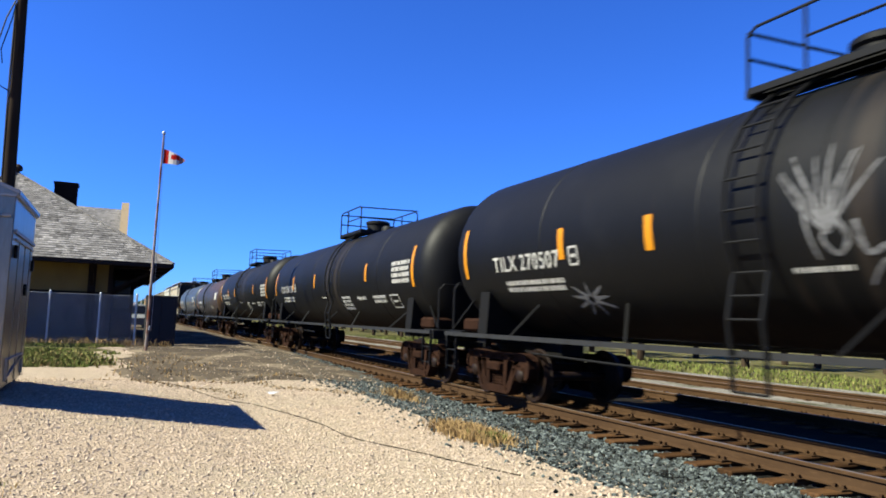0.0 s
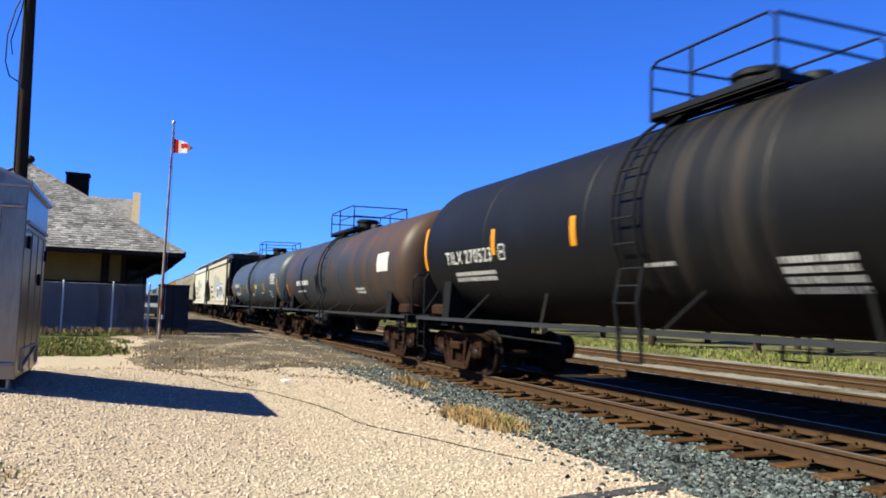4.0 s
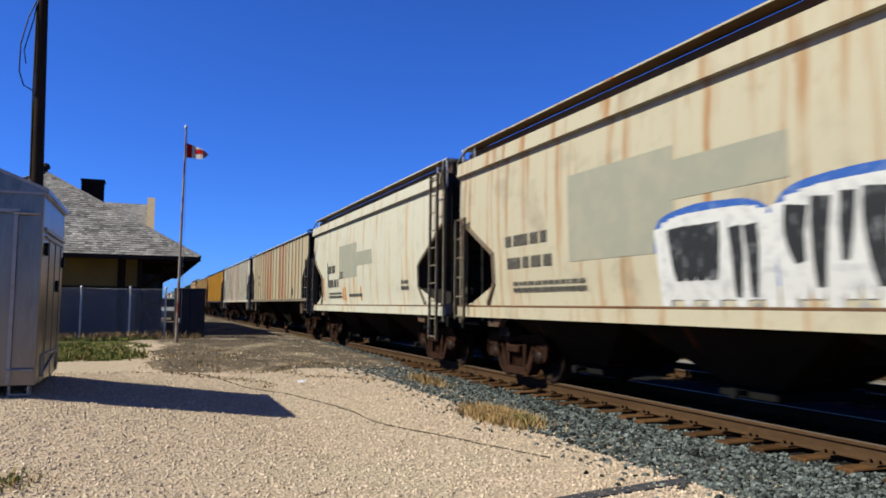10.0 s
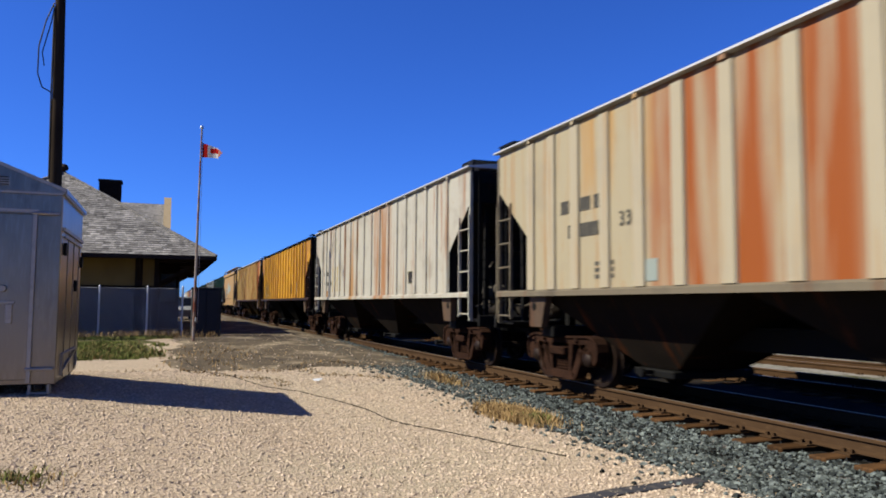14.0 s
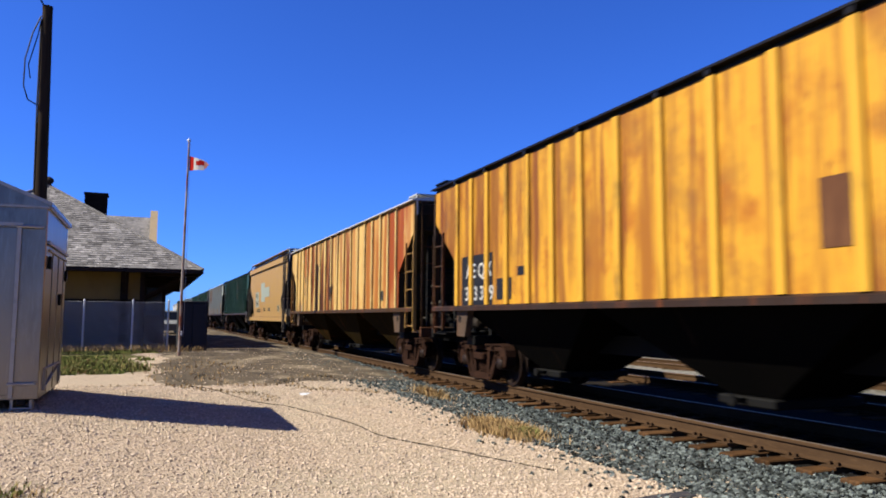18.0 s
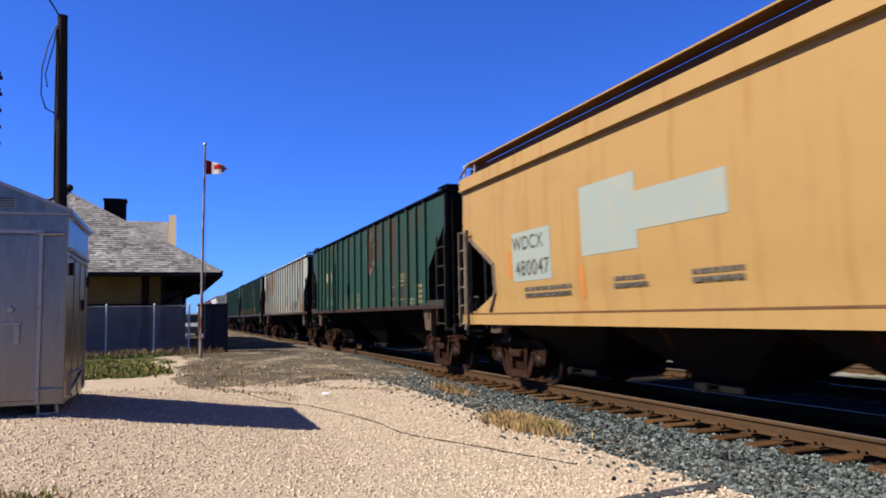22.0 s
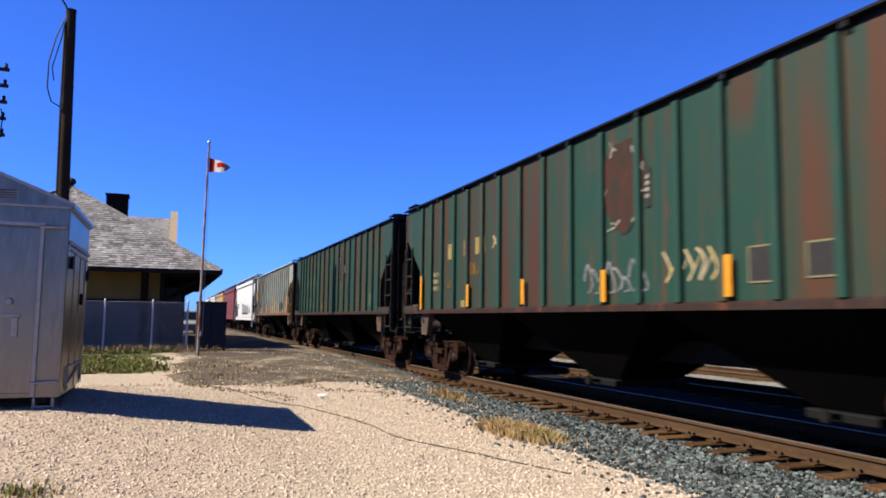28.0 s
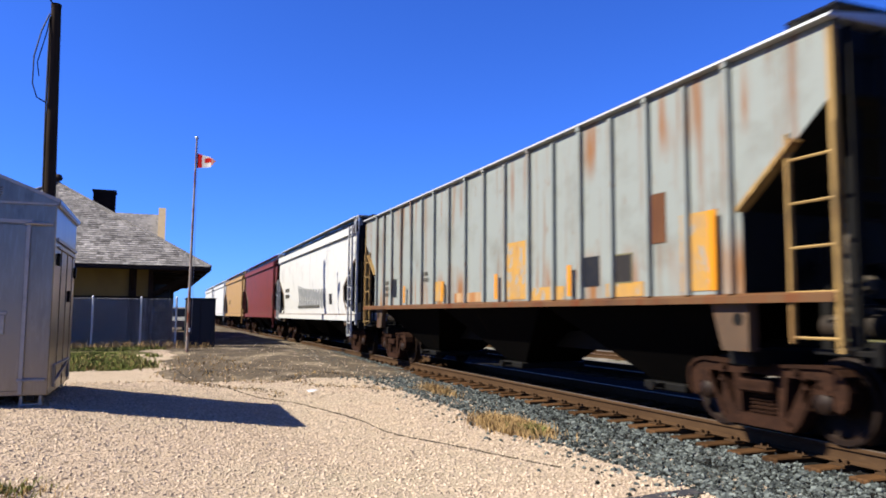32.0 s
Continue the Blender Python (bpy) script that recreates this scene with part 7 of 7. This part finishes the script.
def near_ballast(rg):
    y = 3.5 + 26 * rg.random() ** 1.6
    x = XC - 3.0 + 1.98 * rg.random()
    return x, y, max(bed_z(x, y), lot_z(x, y))


def edge_ballast(rg):
    y = 4 + 22 * rg.random() ** 1.3
    x = XC - 3.0 - abs(rg.normal(0, 0.42)) + 0.25
    return x, y, max(bed_z(x, y), lot_z(x, y))


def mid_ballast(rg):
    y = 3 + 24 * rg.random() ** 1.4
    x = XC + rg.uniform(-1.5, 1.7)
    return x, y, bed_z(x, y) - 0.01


def lot_chips(rg):
    y = 4.3 + 13 * rg.random() ** 1.6
    x = -3.5 + 8.2 * rg.random() + 0.1 * (y - 5)
    return x, y, lot_z(x, y) - 0.003


stones("ballast_stones", 24000, near_ballast, (0.022, 0.066), STONE, 1, "loose dark grey crushed ballast stones")
stones("ballast_stones", 1100, edge_ballast, (0.02, 0.07), STONE, 2, "scattered dark stones along the ballast edge")
stones("ballast_stones", 2600, mid_ballast, (0.03, 0.08), SHADESTONE, 3, "ballast stones between the rails, the train's shade in their colour")
def pave_chips(rg):
    y = 17.5 + 16 * rg.random() ** 1.5
    x = 0.3 + 5.8 * rg.random()
    return x, y, worn_edge(x, y)


stones("limestone_chips", 700, pave_chips, (0.015, 0.05), CHIP, 6, "pale chips scattered on the old asphalt")
stones("limestone_chips", 64000, lot_chips, (0.011, 0.036), CHIP, 4, "pale limestone chips on the yard")


def blades(name, n, place, hgt, wid, material, seed, label, category, lean=0.5):
    rg = np.random.default_rng(seed)
    vs, fs = [], []
    for k in range(n):
        x, y, z = place(rg)
        h = rg.uniform(*hgt)
        a = rg.uniform(0, 6.28)
        l = rg.uniform(0, lean) * h
        w = wid * rg.uniform(0.6, 1.4)
        c, s = math.cos(a), math.sin(a)
        b = rg.uniform(0, 6.28)
        tx, ty = x + l * math.cos(b), y + l * math.sin(b)
        mx, my = x + 0.35 * l * math.cos(b), y + 0.35 * l * math.sin(b)
        o = len(vs)
        vs += [(x - c * w, y - s * w, z - 0.01), (x + c * w, y + s * w, z - 0.01), (mx + c * w * 0.8, my + s * w * 0.8, z + h * 0.6), (mx - c * w * 0.8, my - s * w * 0.8, z + h * 0.6), (tx, ty, z + h)]
        fs += [(o, o + 1, o + 2, o + 3), (o + 3, o + 2, o + 4)]
    me = bpy.data.meshes.new(name)
    me.from_pydata(vs, [], fs)
    me.materials.append(material)
    return tagged(new(name, me), label, category, "", "stuff")


def grass_strip(rg):
    while True:
        x, y = rg.uniform(-8, 0.6), rg.uniform(20.5, 31)
        if fbm(x, y, 0.5) > -0.12 + 0.25 * max(0, x + 1.0) + 0.25 * max(0, 22.5 - y):
            return x, y, lot_z(x, y)


def dry_edge(rg):
    x, y = rg.uniform(-6, 2), 30.3 + rg.normal(0, 0.6)
    return x, y, lot_z(x, y)


def clump(cx, cy, rx, ry):
    def f(rg):
        x, y = cx + rg.normal(0, rx), cy + rg.normal(0, ry)
        return x, y, max(bed_z(x, y), lot_z(x, y))
    return f


blades("grass", 26000, grass_strip, (0.03, 0.12), 0.014, BLADE, 11, "short green grass by the fence", "grass")


def verge_front(rg):
    while True:
        x, y = rg.uniform(-8, 0.2), 20.2 + abs(rg.normal(0, 2.2))
        if y > 20.6 + 0.5 * fbm(x, 5, 0.7) and x < -0.7 + 0.35 * fbm(2, y, 0.8) + 0.9 * rg.random() ** 3 and fbm(x, y, 0.9) > -0.35:
            return x, y, max(lot_z(x, y), verge_edge(x, y)) - 0.01


blades("grass", 15000, verge_front, (0.04, 0.17), 0.016, BLADE, 21, "yellow-green grass tufts at the yard's edge", "grass", 0.8)
blades("grass", 5000, verge_front, (0.04, 0.15), 0.014, DRYWEED, 22, "dry stalks in the grass at the yard's edge", "grass", 0.8)
blades("grass", 1500, dry_edge, (0.1, 0.35), 0.01, DRYWEED, 12, "dry grass stalks at the fence foot", "grass")
blades("weeds", 4200, clump(4.72, 9.6, 0.17, 0.42), (0.04, 0.16), 0.007, DRYWEED, 13, "reddish dry weeds at the ballast edge", "weeds", 0.9)
blades("weeds", 500, clump(1.5, 21.5, 0.8, 2.0), (0.03, 0.12), 0.012, DRYWEED, 18, "dry weeds in the cracks of the asphalt", "weeds", 0.9)
blades("weeds", 350, clump(4.78, 9.1, 0.1, 0.15), (0.05, 0.16), 0.008, BLADE, 14, "small green weeds at the ballast edge", "weeds", 0.9)
blades("weeds", 500, clump(5.35, 14.2, 0.12, 0.5), (0.05, 0.2), 0.008, DRYWEED, 15, "dry weeds in the ballast", "weeds", 0.9)
blades("weeds", 150, clump(-1.1, 6.9, 0.16, 0.12), (0.03, 0.09), 0.007, BLADE, 16, "green weed tuft in the limestone", "weeds", 1.2)
blades("weeds", 120, clump(-1.06, 6.86, 0.2, 0.14), (0.03, 0.08), 0.007, DRYWEED, 19, "dry weed tuft in the limestone", "weeds", 1.2)


def along(pts, spread):
    """Scattered along a run of ground points."""
    run = curve_pts(pts, 12)

    def f(rg):
        x, y = run[int(rg.integers(len(run)))]
        x, y = x + rg.normal(0, spread), y + rg.normal(0, spread)
        return x, y, max(lot_z(x, y), worn_edge(x, y) if y > 15.6 and x > -1.4 else -9)
    return f


SOIL = mat("dark_soil_crumbs", (0.10, 0.085, 0.065), 0.95, 0, [((9, 9, 9), (0.2, 0.17, 0.12), 0.5, 0.8)], rand=0.4)
for sd, run in ((31, [(-1.2, 17.2), (0.26, 17.5), (0.75, 16.7), (1.2, 15.7), (2.04, 15.2), (2.13, 14.0)]), (32, [(3.0, 17.0), (3.3, 15.8), (4.04, 15.3), (4.47, 14.7), (5.12, 14.6), (5.2, 13.6)]),
                (33, [(1.1, 19.8), (1.7, 17.3), (2.6, 17.0), (3.9, 18.6), (4.6, 17.4)])):
    stones("soil_crumbs", 260, along(run, 0.13), (0.012, 0.04), SOIL, sd, "dark soil crumbs along a crack in the old paving")
    blades("weeds", 160, along(run, 0.12), (0.02, 0.08), 0.01, DRYWEED, sd + 10, "dry weeds in a crack of the old paving", "weeds", 1.0)


def verge(rg):
    x, y = XC + rg.uniform(12.3, 21), rg.uniform(-12, 70)
    return x, y, -0.15


blades("grass", 16000, verge, (0.05, 0.16), 0.025, BLADE, 17, "tall green grass beyond the second track", "grass")


def tree_meshes(seed, h):
    rr = random.Random(seed)
    tr = MB()
    tr.tube([(0, 0, -0.2), (0.06, 0.03, h * 0.25), (-0.08, 0.05, h * 0.55), (0.03, 0, h * 0.85)], [0.2, 0.16, 0.1, 0.03], 9)
    tips = []
    for k in range(11):
        a, z = rr.uniform(0, 6.28), h * rr.uniform(0.18, 0.75)
        ln = h * rr.uniform(0.18, 0.34) * (1.15 - z / h * 0.6)
        q = (ln * math.cos(a), ln * math.sin(a), z + ln * rr.uniform(0.3, 0.8))
        tr.tube([(0, 0, z), (q[0] * 0.5, q[1] * 0.5, z + (q[2] - z) * 0.4), q], [0.07, 0.045, 0.015], 6)
        tips += [q, (q[0] * 0.6, q[1] * 0.6, z + (q[2] - z) * 0.6)]
    tips += [(0, 0, h * 0.9), (0.2, 0.1, h * 0.75)]
    tm = tr.mesh("trunk")
    tm.materials.append(BARK)
    cr = MB()
    for q in tips:
        R0 = h * rr.uniform(0.08, 0.16)
        for k in range(130):
            while True:
                p = Vector((rr.uniform(-1, 1), rr.uniform(-1, 1), rr.uniform(-0.8, 0.8)))
                if p.length < 1:
                    break
            c = Vector(q) + p * R0 * (0.6 + 0.5 * rr.random())
            s = rr.uniform(0.09, 0.2)
            m = Euler((rr.uniform(0, 6), rr.uniform(0, 6), rr.uniform(0, 6))).to_matrix()
            cr.add([c + m @ Vector(v) * s for v in ((-1, 0, 0), (0, -0.55, 0.1), (1, 0, 0), (0, 0.55, 0.1))], [(0, 1, 2, 3)])
    cm = cr.mesh("crown")
    cm.materials.append(LEAF)
    return tm, cm


TREES = []
for sd, hh in ((1, 7.5), (2, 8.5), (3, 6.2)):
    tm, cm = tree_meshes(sd, hh)
    t = thing("tree", "leafy green tree beyond the second track", "tree", "trees along the line", at=pose(34, 10 + 9 * sd, -0.16))
    part("trunk", tm, BARK, t)
    part("crown", cm, LEAF, t)
    TREES.append(t)
rr = random.Random(21)
for k in range(64):
    y = -26 + 3.0 * k + rr.uniform(-1.5, 1.5)
    copy_thing(TREES[k % 3], pose(XC + 20 + rr.uniform(-2.5, 7), y, -0.16, 0, 0, rr.uniform(0, 360)))
for k in range(14):
    copy_thing(TREES[k % 3], pose(30 + rr.uniform(-4, 16), 175 + 13 * k, -0.16, 0, 0, rr.uniform(0, 360)) )

# ---- small things on the ground ----
DUSTCABLE = mat("dusty_cable", (0.09, 0.075, 0.06), 0.8)
line = thing("ground_cable", "thin dark cable lying across the yard", "cable")
pts = [(0.1, 24.0), (0.7, 18.0), (1.22, 16.1), (1.77, 14.0), (2.33, 13.0), (2.85, 11.0), (2.97, 9.75), (3.38, 8.64), (3.61, 7.96), (3.84, 7.42), (4.05, 6.95)]
cv = curve_pts(pts, 10)
part("strand", MB().tube([(x, y, max(lot_z(x, y), worn_edge(x, y) if y > 15.6 and x > -1.4 else -9) + 0.006) for x, y in cv], 0.009, 6), DUSTCABLE, line, smooth=True)
# dark flat strip laid where a cast shadow falls, its caster unseen
ground_shadow = thing("belt_strip", "dark strip standing in for a shadow cast across the gravel", "rubber strip")
bp = curve_pts([(2.2, 5.12), (3.06, 5.33), (3.62, 5.45), (4.36, 5.58), (4.95, 5.70)], 8)
bm_ = MB()
for x, y in bp:
    z = max(lot_z(x, y), bed_z(x, y))
    bm_.v += [(x, y - 0.10, z - 0.02), (x, y - 0.09, z + 0.012), (x, y + 0.09, z + 0.012), (x, y + 0.10, z - 0.02)]
bm_.f = [(4 * i + k, 4 * i + 4 + k, 4 * i + 5 + k, 4 * i + 1 + k) for i in range(len(bp) - 1) for k in range(3)]
part("band", bm_, mat("painted_shadow_dark", (0.10, 0.10, 0.115), 0.9, 0, [((7, 7, 7), (0.22, 0.2, 0.17), 0.52, 0.75)], [(40, 0.4, 0.006)]), ground_shadow)
lit = MB()
for k in range(3):
    lit.add([(2.75 + 0.06 * k, 14.35 + 0.05 * k, 0.09), (2.85 + 0.06 * k, 14.32 + 0.06 * k, 0.10 + 0.02 * k), (2.87 + 0.05 * k, 14.45, 0.13), (2.74 + 0.06 * k, 14.48, 0.12)], [(0, 1, 2, 3)])
tagged(part("plastic_scrap", lit, PLASTIC), "crumpled white plastic scrap on the gravel", "litter")


def motions():
    for car, y in CARS:
        walk(car, [(t, pose(XC, y - SPEED * t, RAIL)) for t in (0, 8, 16, 24, 32)])
    turn = math.degrees(SPEED / WR)
    n = 480
    for dy, sets in WHEELSETS.items():
        first = sets[0]
        walk(first, [(32 * k / n, pose(0, dy, WR, turn * 32 * k / n, 0, 0)) for k in range(n + 1)])
        for w in sets[1:]:
            w.rotation_mode = "QUATERNION"
            w.animation_data_create()
            w.animation_data.action = first.animation_data.action
            w.animation_data.action_slot = first.animation_data.action_slot
    rows = [[] for _ in STRIPS]
    for k in range(161):
        t = 0.2 * k
        x, y, z = 0.0, 0.0, 0.0
        for i in range(NS):
            a = -26 + (10 + 5 * i) * math.sin(5.2 * t - 0.9 * i) * (0.7 + 0.3 * math.sin(0.9 * t)) - 12 * math.sin(0.45 * t)
            rows[i].append((t, pose(x, y, z, 0, 0, a)))
            x, y, z = x + SW * math.cos(radians(a)), y + SW * math.sin(radians(a)), z - 0.006 - 0.006 * math.sin(1.3 * t + 0.4 * i)
    for s, r in zip(STRIPS, rows):
        walk(s, r)


motions()
